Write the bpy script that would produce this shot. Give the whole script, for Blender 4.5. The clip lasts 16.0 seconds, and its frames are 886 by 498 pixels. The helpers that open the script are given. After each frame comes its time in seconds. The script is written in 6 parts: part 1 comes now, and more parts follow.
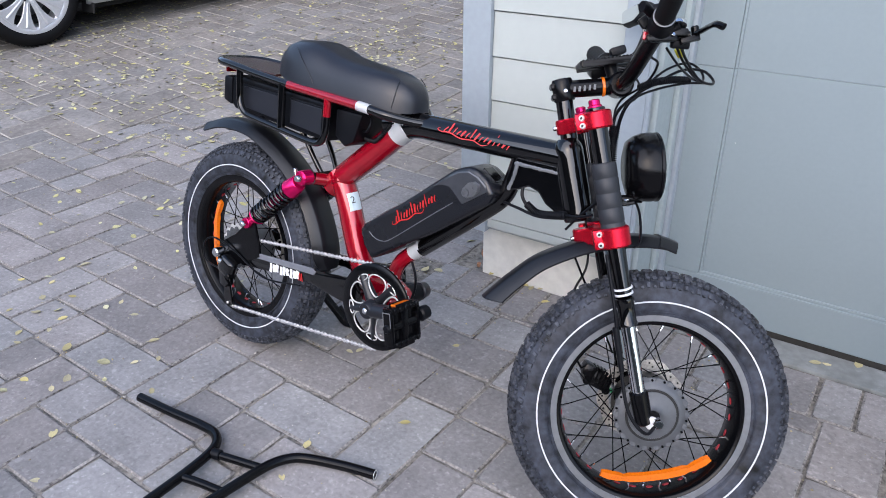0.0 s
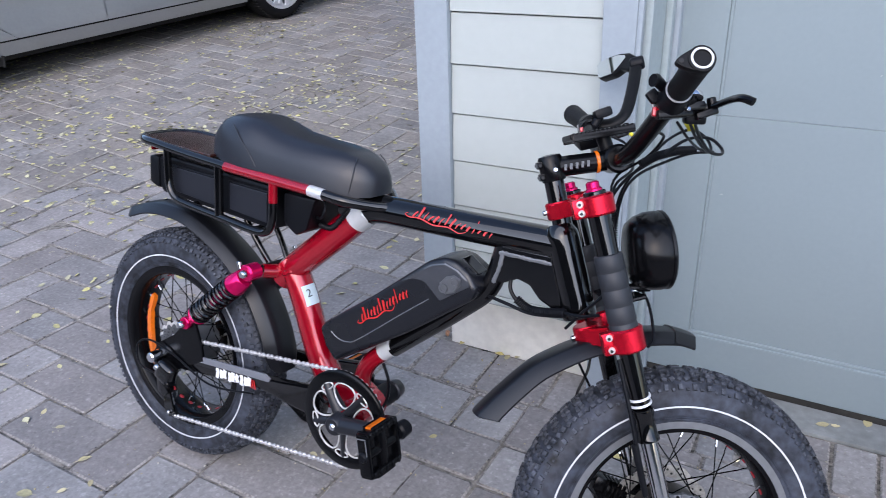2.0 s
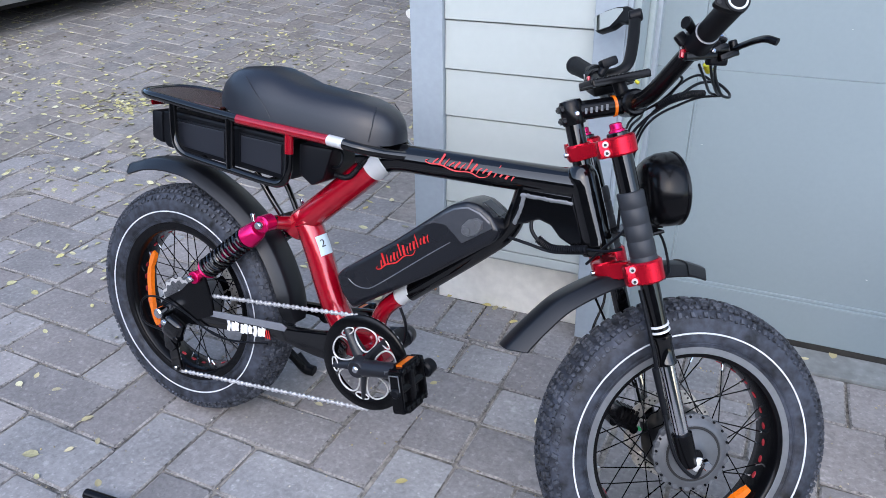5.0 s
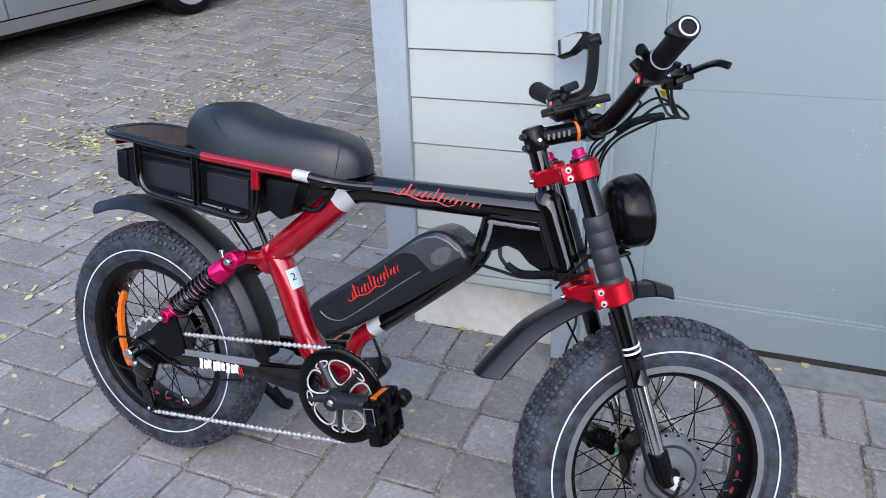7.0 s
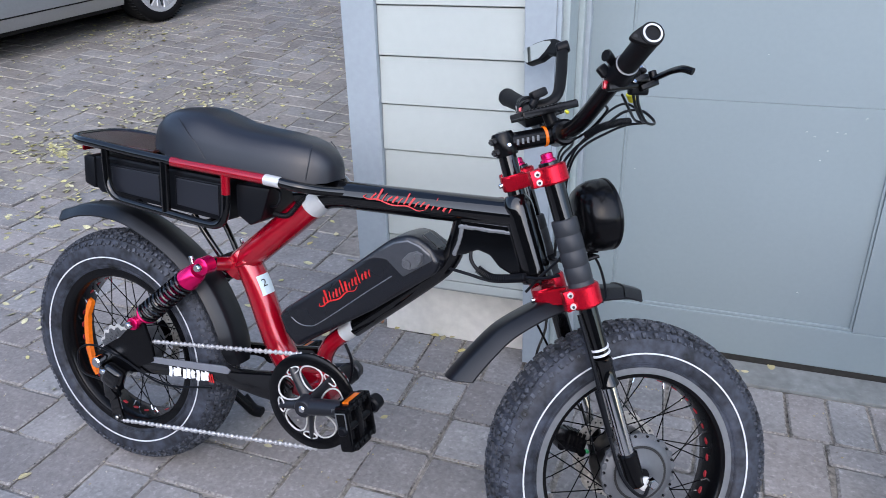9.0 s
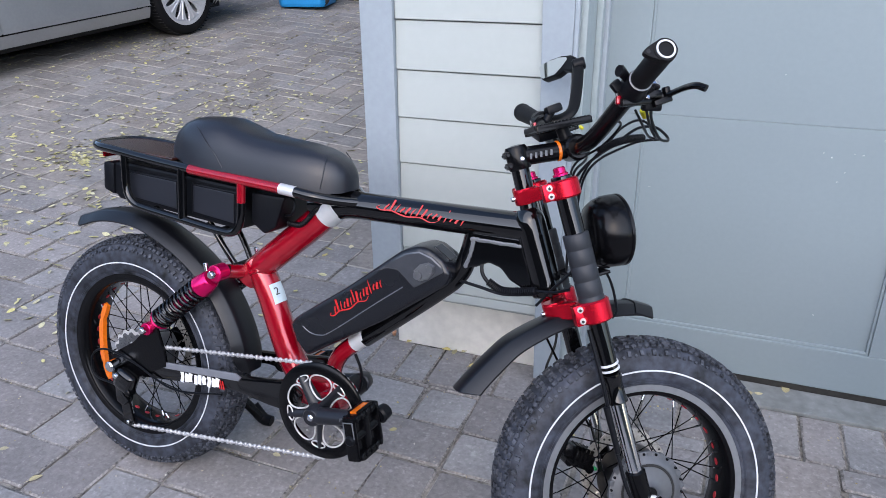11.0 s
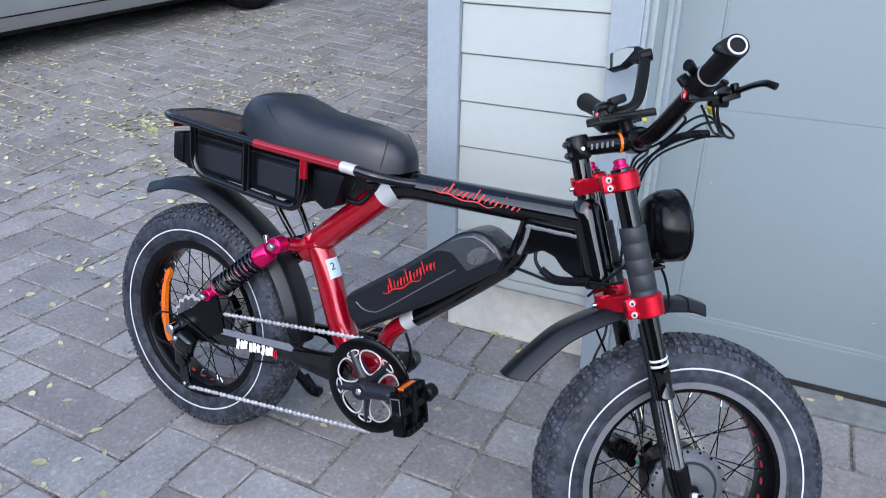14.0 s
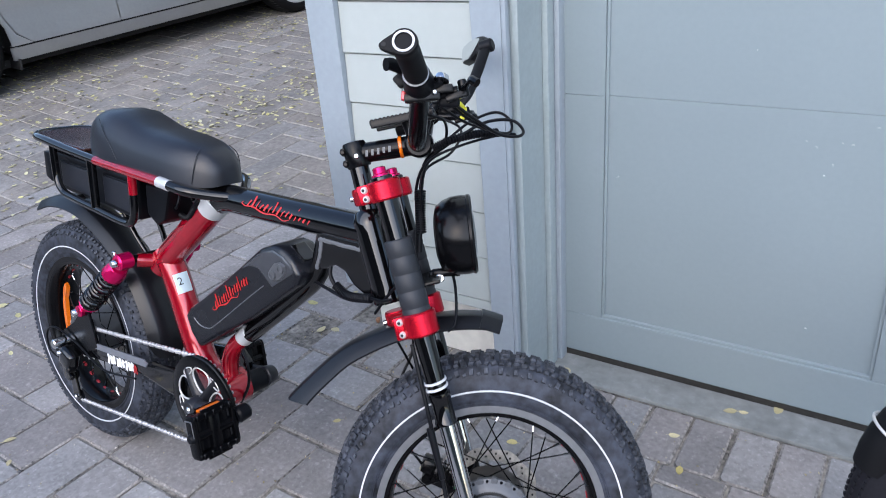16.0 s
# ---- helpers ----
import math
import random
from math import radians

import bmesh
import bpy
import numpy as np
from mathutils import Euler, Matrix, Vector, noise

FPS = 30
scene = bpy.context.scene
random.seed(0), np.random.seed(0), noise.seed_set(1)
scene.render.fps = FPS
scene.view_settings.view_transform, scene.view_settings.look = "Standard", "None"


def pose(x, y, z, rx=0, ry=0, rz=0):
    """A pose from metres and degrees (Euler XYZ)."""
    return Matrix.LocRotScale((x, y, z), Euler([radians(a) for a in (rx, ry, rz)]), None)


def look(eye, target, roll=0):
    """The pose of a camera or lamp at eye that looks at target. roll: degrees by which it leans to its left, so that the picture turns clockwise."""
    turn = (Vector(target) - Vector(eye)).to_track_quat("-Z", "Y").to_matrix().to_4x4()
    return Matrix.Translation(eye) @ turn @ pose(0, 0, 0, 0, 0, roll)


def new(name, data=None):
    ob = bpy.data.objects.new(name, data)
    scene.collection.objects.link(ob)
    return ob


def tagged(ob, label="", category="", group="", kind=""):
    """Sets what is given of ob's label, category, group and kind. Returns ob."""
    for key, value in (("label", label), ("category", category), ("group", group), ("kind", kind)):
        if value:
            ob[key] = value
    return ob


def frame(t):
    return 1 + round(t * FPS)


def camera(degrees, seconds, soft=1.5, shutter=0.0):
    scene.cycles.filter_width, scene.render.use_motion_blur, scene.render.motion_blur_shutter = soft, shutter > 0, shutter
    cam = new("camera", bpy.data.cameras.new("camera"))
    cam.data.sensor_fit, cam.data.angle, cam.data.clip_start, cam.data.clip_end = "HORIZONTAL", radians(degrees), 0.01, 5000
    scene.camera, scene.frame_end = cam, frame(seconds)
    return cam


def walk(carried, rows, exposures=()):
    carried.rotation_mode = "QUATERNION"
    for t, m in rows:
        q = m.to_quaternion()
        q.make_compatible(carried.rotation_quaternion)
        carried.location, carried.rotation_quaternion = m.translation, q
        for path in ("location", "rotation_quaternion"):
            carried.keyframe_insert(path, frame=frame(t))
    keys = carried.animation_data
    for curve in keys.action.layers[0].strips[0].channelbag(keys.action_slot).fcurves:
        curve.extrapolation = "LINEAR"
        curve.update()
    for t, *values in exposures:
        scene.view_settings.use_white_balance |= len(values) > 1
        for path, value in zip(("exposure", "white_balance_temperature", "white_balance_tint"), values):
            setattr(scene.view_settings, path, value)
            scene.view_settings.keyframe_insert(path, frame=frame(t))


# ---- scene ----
cam = camera(61.3, 16.0, soft=0.85, shutter=0.25)
PATH = [
    (0, (1.537, -1.206, 1.219), (0.497, 0.247, 0.32), 0.1),
    (0.5, (1.508, -1.195, 1.243), (0.451, 0.264, 0.375), -0.2),
    (1, (1.474, -1.159, 1.25), (0.389, 0.312, 0.437), -1.1),
    (1.5, (1.394, -1.04, 1.261), (0.324, 0.431, 0.429), -2.6),
    (2, (1.343, -1.019, 1.256), (0.414, 0.535, 0.405), -1.7),
    (2.5, (1.299, -1.08, 1.263), (0.499, 0.551, 0.426), -0.6),
    (3, (1.267, -1.138, 1.25), (0.507, 0.495, 0.382), -0.5),
    (3.5, (1.247, -1.159, 1.246), (0.434, 0.417, 0.32), -1.0),
    (4, (1.238, -1.162, 1.237), (0.446, 0.421, 0.305), -0.4),
    (6.5, (1.246, -1.146, 1.247), (0.521, 0.495, 0.363), -1.7),
    (7, (1.251, -1.146, 1.253), (0.531, 0.503, 0.379), -2.1),
    (7.5, (1.256, -1.138, 1.246), (0.556, 0.516, 0.367), -2.3),
    (8, (1.246, -1.158, 1.25), (0.53, 0.499, 0.39), -2.2),
    (8.5, (1.253, -1.164, 1.251), (0.55, 0.501, 0.395), -2.0),
    (9, (1.258, -1.154, 1.249), (0.602, 0.531, 0.394), -1.4),
    (9.2, (1.261, -1.15, 1.253), (0.623, 0.541, 0.395), -1.3),
    (11.3, (1.27, -1.163, 1.242), (0.544, 0.522, 0.444), -0.1),
    (11.5, (1.264, -1.169, 1.242), (0.523, 0.514, 0.456), 0.4),
    (12, (1.254, -1.171, 1.246), (0.479, 0.51, 0.489), 1.6),
    (12.5, (1.254, -1.177, 1.245), (0.449, 0.493, 0.494), 2.6),
    (13, (1.259, -1.167, 1.244), (0.471, 0.505, 0.479), 2.9),
    (13.5, (1.27, -1.172, 1.251), (0.479, 0.493, 0.476), 2.3),
    (14, (1.27, -1.173, 1.25), (0.449, 0.439, 0.396), 0.8),
    (14.5, (1.326, -1.136, 1.242), (0.517, 0.427, 0.293), -0.1),
    (15, (1.539, -1.024, 1.279), (0.614, 0.493, 0.36), -3.3),
    (15.5, (1.673, -0.914, 1.243), (0.692, 0.563, 0.318), -4.7),
    (16, (1.71, -0.804, 1.236), (0.642, 0.646, 0.366), -4.9),
]
EXPOSURES = [
    (0.0, 1.36, 6650, 14), (1.0, 1.30, 6600, 15), (2.0, 1.31, 6380, 15), (3.0, 1.32, 6350, 15), (4.0, 1.40, 6180, 13),
    (6.5, 1.34, 6420, 12), (9.0, 1.29, 6380, 13), (11.5, 1.28, 6450, 14), (12.5, 1.23, 6380, 13), (13.5, 1.21, 6220, 12),
    (14.5, 1.45, 6130, 11), (15.0, 1.40, 6300, 10), (15.5, 1.43, 6380, 11), (16.0, 1.34, 6400, 12)]
walk(cam, [(t, look(eye, target, roll)) for t, eye, target, roll in PATH], EXPOSURES)

# ---- light ----
SUN_EL, SUN_AZ = 34.0, 165.0
world = bpy.data.worlds.new("world")
scene.world = world
world.use_nodes = True
wn = world.node_tree
sky = wn.nodes.new("ShaderNodeTexSky")
sky.sky_type = "NISHITA"
sky.sun_disc = False
sky.sun_elevation = radians(SUN_EL)
sky.sun_rotation = radians(SUN_AZ)
sky.air_density, sky.dust_density, sky.ozone_density = 1.0, 1.2, 1.0
wn.links.new(sky.outputs[0], wn.nodes["Background"].inputs[0])
wn.nodes["Background"].inputs[1].default_value = 0.15
sun = new("sun", bpy.data.lights.new("sun", "SUN"))
sun.data.energy, sun.data.angle, sun.data.color = 1.45, radians(98), (0.915, 0.935, 1.0)
az, el = radians(SUN_AZ), radians(SUN_EL)
toward = Vector((math.sin(az) * math.cos(el), math.cos(az) * math.cos(el), math.sin(el)))
sun.matrix_world = look(toward * 20, (0, 0, 0))


# ---- materials ----
def material(name, base, rough=0.5, metal=0.0, vary=0.12, grain=60.0, stain=4.0, bump=0.0, coat=0.0, tint=None, piece=0.0, island=0.0, spec=0.5, fleck=0.0, fade=(0.2, 1.9)):
    """A surface with grain and stains; piece: how far separate pieces differ."""
    m = bpy.data.materials.new(name)
    m.use_nodes = True
    nt = m.node_tree
    n, link = nt.nodes, nt.links.new
    b = n["Principled BSDF"]
    b.inputs["Roughness"].default_value = rough
    b.inputs["Metallic"].default_value = metal
    b.inputs["Coat Weight"].default_value = coat
    b.inputs["Coat Roughness"].default_value = 0.06
    b.inputs["Specular IOR Level"].default_value = spec
    geo = n.new("ShaderNodeTexCoord")
    fine = n.new("ShaderNodeTexNoise")
    fine.inputs["Scale"].default_value = grain
    fine.inputs["Detail"].default_value = 6
    big = n.new("ShaderNodeTexNoise")
    big.inputs["Scale"].default_value = stain
    big.inputs["Detail"].default_value = 4
    where = geo.outputs["Object"]
    if piece:
        # each piece is cut from another part of the stone
        own = n.new("ShaderNodeObjectInfo")
        far = n.new("ShaderNodeMath")
        far.operation = "MULTIPLY"
        far.inputs[1].default_value = 53.0
        shift = n.new("ShaderNodeVectorMath")
        shift.operation = "ADD"
        link(own.outputs["Random"], far.inputs[0])
        link(where, shift.inputs[0])
        link(far.outputs[0], shift.inputs[1])
        where = shift.outputs[0]
    link(where, fine.inputs["Vector"])
    link(where, big.inputs["Vector"])
    mix = n.new("ShaderNodeMix")
    mix.data_type = "RGBA"
    dark = [c * (1 - vary * 1.6) for c in base]
    light = [min(1, c * (1 + vary)) for c in base]
    if tint:
        light = [min(1, c * (1 + vary) * 0.5 + q * 0.5) for c, q in zip(base, tint)]
    mix.inputs[6].default_value = (*dark, 1)
    mix.inputs[7].default_value = (*light, 1)
    add = n.new("ShaderNodeMath")
    add.operation = "ADD"
    half = n.new("ShaderNodeMath")
    half.operation = "MULTIPLY"
    half.inputs[1].default_value = 0.5
    link(fine.outputs["Fac"], add.inputs[0])
    link(big.outputs["Fac"], add.inputs[1])
    link(add.outputs[0], half.inputs[0])
    ramp = n.new("ShaderNodeMapRange")
    ramp.inputs["From Min"].default_value, ramp.inputs["From Max"].default_value = 0.33, 0.67
    link(half.outputs[0], ramp.inputs["Value"])
    link(ramp.outputs[0], mix.inputs[0])
    out = mix.outputs[2]
    if fleck:
        # pale grit and dark pits
        for scale, lo, hi, value in ((95.0, 0.60, 0.70, 1 + fleck), (70.0, 0.36, 0.28, 1 - fleck * 0.6), (16.0, 0.55, 0.75, 1 - fleck * 0.4), (38.0, 0.62, 0.68, 1 + fleck * 0.8)):
            grit = n.new("ShaderNodeTexNoise")
            grit.inputs["Scale"].default_value = scale
            grit.inputs["Detail"].default_value = 3
            link(where, grit.inputs["Vector"])
            cut = n.new("ShaderNodeMapRange")
            cut.inputs["From Min"].default_value, cut.inputs["From Max"].default_value = lo, hi
            cut.inputs["To Min"].default_value, cut.inputs["To Max"].default_value = 1.0, value
            link(grit.outputs["Fac"], cut.inputs["Value"])
            mul = n.new("ShaderNodeVectorMath")
            mul.operation = "SCALE"
            link(out, mul.inputs[0])
            link(cut.outputs[0], mul.inputs["Scale"])
            out = mul.outputs[0]
    if piece or island:
        hsv = n.new("ShaderNodeHueSaturation")
        if piece:
            info = n.new("ShaderNodeObjectInfo")
            rnd = info.outputs["Random"]
        else:
            info = n.new("ShaderNodeNewGeometry")
            rnd = info.outputs["Random Per Island"]
        k = piece or island
        mr = n.new("ShaderNodeMapRange")
        mr.inputs["To Min"].default_value, mr.inputs["To Max"].default_value = 1 - k, 1 + k * 0.75
        link(rnd, mr.inputs["Value"])
        link(mr.outputs[0], hsv.inputs["Value"])
        mr2 = n.new("ShaderNodeMapRange")
        mr2.inputs["To Min"].default_value, mr2.inputs["To Max"].default_value = fade
        spin = n.new("ShaderNodeMath")
        spin.operation = "MULTIPLY"
        spin.inputs[1].default_value = 7.31
        frac = n.new("ShaderNodeMath")
        frac.operation = "FRACT"
        link(rnd, spin.inputs[0])
        link(spin.outputs[0], frac.inputs[0])
        link(frac.outputs[0], mr2.inputs["Value"])
        link(mr2.outputs[0], hsv.inputs["Saturation"])
        link(out, hsv.inputs["Color"])
        out = hsv.outputs[0]
    link(out, b.inputs["Base Color"])
    rr = n.new("ShaderNodeMapRange")
    rr.inputs["To Min"].default_value, rr.inputs["To Max"].default_value = max(0.02, rough * 0.85), min(1, rough * 1.15)
    link(big.outputs["Fac"], rr.inputs["Value"])
    link(rr.outputs[0], b.inputs["Roughness"])
    if bump:
        bp = n.new("ShaderNodeBump")
        bp.inputs["Strength"].default_value = 0.6
        bp.inputs["Distance"].default_value = bump
        link(fine.outputs["Fac"], bp.inputs["Height"])
        link(bp.outputs[0], b.inputs["Normal"])
    return m


BLACK = material("black gloss paint", (0.0022, 0.0022, 0.0027), 0.07, coat=1.0, vary=0.2, spec=0.1)
RED = material("red metallic paint", (0.36, 0.001, 0.013), 0.22, 0.35, vary=0.1, coat=1.0)
ANODISED = material("red anodised alloy", (0.58, 0.006, 0.024), 0.26, 0.75, vary=0.1)
PINK = material("magenta anodised alloy", (0.7, 0.006, 0.12), 0.22, 0.7, vary=0.1)
PLASTIC = material("black plastic", (0.0045, 0.0050, 0.0068), 0.38, vary=0.15, bump=0.0002, grain=400, spec=0.15)
FENDERBLACK = material("matt black fender plastic", (0.0042, 0.0047, 0.0066), 0.36, vary=0.15, bump=0.0002, grain=400, spec=0.42)
BATTERYCASE = material("black battery case", (0.0070, 0.0078, 0.0108), 0.27, vary=0.15, bump=0.0002, grain=400, spec=0.5)
SATIN = material("satin black metal", (0.0026, 0.0027, 0.0034), 0.22, vary=0.2, spec=0.21)
RUBBER = material("tyre rubber", (0.0260, 0.0310, 0.0470), 0.60, spec=0.32, vary=0.62, grain=60, stain=17, bump=0.0012, tint=(0.072, 0.080, 0.098))
TREAD = material("scuffed tread rubber", (0.033, 0.0375, 0.051), 0.62, spec=0.32, vary=0.62, grain=150, stain=40, bump=0.0008, tint=(0.125, 0.136, 0.158))
ROADRUBBER = material("dark road tyre rubber", (0.0115, 0.0115, 0.0155), 0.6, spec=0.25, vary=0.3, grain=200, stain=10, bump=0.0003)
BOOTRUBBER = material("grey-black fork sleeve rubber", (0.021, 0.0235, 0.029), 0.5, spec=0.4, vary=0.15, bump=0.0004, grain=700)
GRIPRUBBER = material("grip rubber", (0.0055, 0.0057, 0.0068), 0.6, spec=0.2, vary=0.15, bump=0.0004, grain=700)
VINYL = material("black vinyl", (0.0105, 0.0120, 0.0175), 0.36, vary=0.12, grain=500, bump=0.0003, spec=0.5)
DARKPLASTIC = material("deep black moulding", (0.0035, 0.0037, 0.0046), 0.42, vary=0.15, spec=0.16)
CHROME = material("chrome", (0.72, 0.73, 0.75), 0.1, 1.0, vary=0.05)
STEEL = material("bright steel", (0.64, 0.63, 0.61), 0.36, 0.35, vary=0.12)
ALLOY = material("grey alloy", (0.185, 0.19, 0.20), 0.36, 0.5, vary=0.12)
HUBGREY = material("dark hub alloy", (0.10, 0.104, 0.112), 0.42, 0.3, vary=0.12)
NOSEGREY = material("moulded grey plastic", (0.040, 0.043, 0.050), 0.22, vary=0.12, coat=0.6)
SILVER = material("silver paint", (0.6, 0.61, 0.62), 0.32, 0.3, vary=0.05)
ARMGREY = material("silver-grey decal", (0.24, 0.25, 0.28), 0.22, 0.4, vary=0.08)
REFLECT = material("reflective tape", (0.60, 0.61, 0.63), 0.4, vary=0.06)
WHITE = material("white print", (0.8, 0.8, 0.8), 0.5, vary=0.05)
LOGORED = material("red print", (0.5, 0.015, 0.015), 0.4, vary=0.05)
ORANGE = material("orange reflector", (0.72, 0.15, 0.006), 0.22, vary=0.18, grain=240, coat=0.5)
REDHOLE = material("red rim tape", (0.32, 0.006, 0.014), 0.5, vary=0.1)
YELLOW = material("yellow plastic", (0.6, 0.55, 0.02), 0.4)
# reddish base stands in for what the black rack plate reflects
GLOSSTINT = material("smoked glossy panel", (0.035, 0.009, 0.006), 0.12, vary=0.5, stain=14, coat=0.25)
MIRROR = material("mirror glass", (0.7, 0.72, 0.73), 0.02, 1.0, vary=0.0)
DISC = material("worn brake disc steel", (0.42, 0.395, 0.36), 0.36, 0.6, vary=0.3, grain=200, stain=30)
CAPGREEN = material("green plastic", (0.02, 0.30, 0.10), 0.4)
CRANKGREY = material("dark grey crank alloy", (0.0165, 0.0175, 0.022), 0.34, 0.2, vary=0.12, spec=0.4)
CHAIN = material("chain steel", (0.50, 0.50, 0.51), 0.40, 0.55, vary=0.25, grain=300)
PAVER = material("concrete paver", (0.250, 0.238, 0.233), 0.85, vary=0.19, grain=85, stain=6, bump=0.0030, piece=0.20, fleck=0.30, fade=(0.3, 1.7))
# same pavers, coloured darker and browner for the far drive's shade
PAVER_SHADE = material("concrete paver rows", (0.223, 0.208, 0.194), 0.85, vary=0.20, grain=40, stain=5, bump=0.0024, island=0.15, fleck=0.26, fade=(0.6, 1.5))
SAND = material("joint sand", (0.225, 0.205, 0.178), 0.95, vary=0.6, grain=70, stain=5, bump=0.002)
WORN = material("worn paver edge", (0.275, 0.256, 0.240), 0.9, vary=0.58, grain=120, stain=16, bump=0.0012)
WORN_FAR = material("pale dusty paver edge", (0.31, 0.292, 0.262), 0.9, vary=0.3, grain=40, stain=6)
CONCRETE = material("cast concrete", (0.215, 0.226, 0.220), 0.85, vary=0.2, grain=30, stain=6, bump=0.0008, fleck=0.12)
PLINTH = material("painted concrete plinth", (0.82, 0.81, 0.75), 0.8, vary=0.1, grain=30, stain=5, bump=0.001)
BRICK = material("crumbled brick", (0.42, 0.21, 0.12), 0.9, vary=0.4, grain=60, stain=20, bump=0.002)
SIDING = material("off-white painted siding", (0.396, 0.432, 0.416), 0.5, vary=0.025, grain=40, stain=2, bump=0.0003)
TRIM = material("blue-grey painted trim", (0.300, 0.345, 0.380), 0.5, vary=0.05, grain=60, stain=3, bump=0.0003)
DOORPAINT = material("blue-grey door paint", (0.226, 0.274, 0.292), 0.42, vary=0.02, grain=90, stain=2.2, bump=0.0002)
JAMB = material("grey-green painted jamb", (0.32, 0.375, 0.385), 0.5, vary=0.07, grain=60, stain=3)
SEAL = material("door seal rubber", (0.03, 0.028, 0.025), 0.7, vary=0.3, grain=90)
CARPAINT = material("silver car paint", (0.36, 0.37, 0.375), 0.3, 0.55, vary=0.04, coat=0.8)
CARDARK = material("car underside", (0.01, 0.01, 0.01), 0.7)
CARGLASS = material("car glass", (0.015, 0.018, 0.02), 0.04, vary=0.1, coat=1.0)
WHEELALLOY = material("machined wheel alloy", (0.60, 0.61, 0.63), 0.38, 0.45, vary=0.06)
BINBLUE = material("blue bin plastic", (0.012, 0.26, 0.62), 0.42, vary=0.08)
# dark tone for the added walls, so that gloss parts mirror something dark
UNSEENWALL = material("weathered dark render", (0.06, 0.065, 0.06), 0.9, vary=0.2, grain=20, stain=0.8, bump=0.002)
# near-black because the deep shade behind the bin is put into the colour
FENCESHADE = material("dark stained boards", (0.022, 0.019, 0.017), 0.7, vary=0.3, grain=30)
LEAF = material("yellow leaf", (0.53, 0.47, 0.25), 0.6, vary=0.22, grain=200, stain=20, tint=(0.55, 0.45, 0.2), piece=0.3, fade=(0.75, 1.25))
GRIT = material("dry litter", (0.40, 0.355, 0.26), 0.9, vary=0.4, grain=200, stain=30, island=0.45)
LEAVES = material("fallen leaves", (0.47, 0.44, 0.24), 0.65, vary=0.22, grain=150, stain=12, island=0.35, fade=(0.7, 1.3))
STICKER = material("pale blue sticker", (0.5, 0.6, 0.64), 0.4, vary=0.05)
INK = material("dark print", (0.02, 0.02, 0.025), 0.5)


# ---- building blocks ----
def part(name, bm, mat, parent=None, label="", m=None, sharp=40.0):
    """Links a bmesh as one mesh object, under a thing or a part."""
    if m is not None:
        bm.transform(m)
    bmesh.ops.recalc_face_normals(bm, faces=bm.faces)
    limit = radians(sharp)
    areas = {f: f.calc_area() for f in bm.faces}
    for f in bm.faces:
        f.smooth = True
    for e in bm.edges:
        if len(e.link_faces) == 2:
            bend = e.calc_face_angle(0.0)
            small, large = sorted(areas[f] for f in e.link_faces)
            # broad flat faces stay flat beside their narrow bevels
            e.smooth = not (bend > limit or (bend > 0.035 and large > 14 * small))
    me = bpy.data.meshes.new(name)
    bm.to_mesh(me)
    bm.free()
    me.materials.append(mat)
    ob = new(name, me)
    if parent is not None:
        ob.parent = parent
    if label:
        ob["label"] = label
    return ob


def box(size, m=None, bevel=0.0, bm=None, segments=2):
    own = bmesh.new()
    bmesh.ops.create_cube(own, size=1.0, matrix=Matrix.Diagonal((*size, 1)))
    if bevel:
        bmesh.ops.bevel(own, geom=own.edges[:], offset=bevel, segments=segments, affect="EDGES", profile=0.6)
    return join(own, m, bm)


def join(own, m=None, bm=None):
    if m is not None:
        own.transform(m)
    if bm is None:
        return own
    me = bpy.data.meshes.new("tmp")
    own.to_mesh(me)
    own.free()
    bm.from_mesh(me)
    bpy.data.meshes.remove(me)
    return bm


def span(p0, p1):
    """The pose whose z runs from p0 to p1, and the distance."""
    p0, p1 = Vector(p0), Vector(p1)
    d = p1 - p0
    return Matrix.Translation(p0) @ d.to_track_quat("Z", "Y").to_matrix().to_4x4(), d.length


def lathe(profile, m=None, segs=32, bm=None, closed=False):
    """Turns rows of (radius, height) about z."""
    own = bmesh.new()
    rings = []
    for r, h in profile:
        if r < 1e-6:
            rings.append([own.verts.new((0, 0, h))])
        else:
            rings.append([own.verts.new((r * math.cos(2 * math.pi * i / segs), r * math.sin(2 * math.pi * i / segs), h)) for i in range(segs)])
    pairs = list(zip(rings, rings[1:]))
    if closed:
        pairs.append((rings[-1], rings[0]))
    for a, b in pairs:
        for i in range(segs):
            j = (i + 1) % segs
            if len(a) == 1 and len(b) == 1:
                continue
            if len(a) == 1:
                own.faces.new((a[0], b[i], b[j]))
            elif len(b) == 1:
                own.faces.new((a[i], a[j], b[0]))
            else:
                own.faces.new((a[i], a[j], b[j], b[i]))
    return join(own, m, bm)


def rod(p0, p1, r, r1=None, segs=20, edge=0.0015, bm=None):
    """A cylinder or cone from p0 to p1 with softened rims."""
    m, d = span(p0, p1)
    r1 = r if r1 is None else r1
    e = min(edge, r * 0.4, r1 * 0.4, d * 0.3)
    return lathe([(0, 0), (r - e, 0), (r, e), (r1, d - e), (r1 - e, d), (0, d)], m, segs, bm)


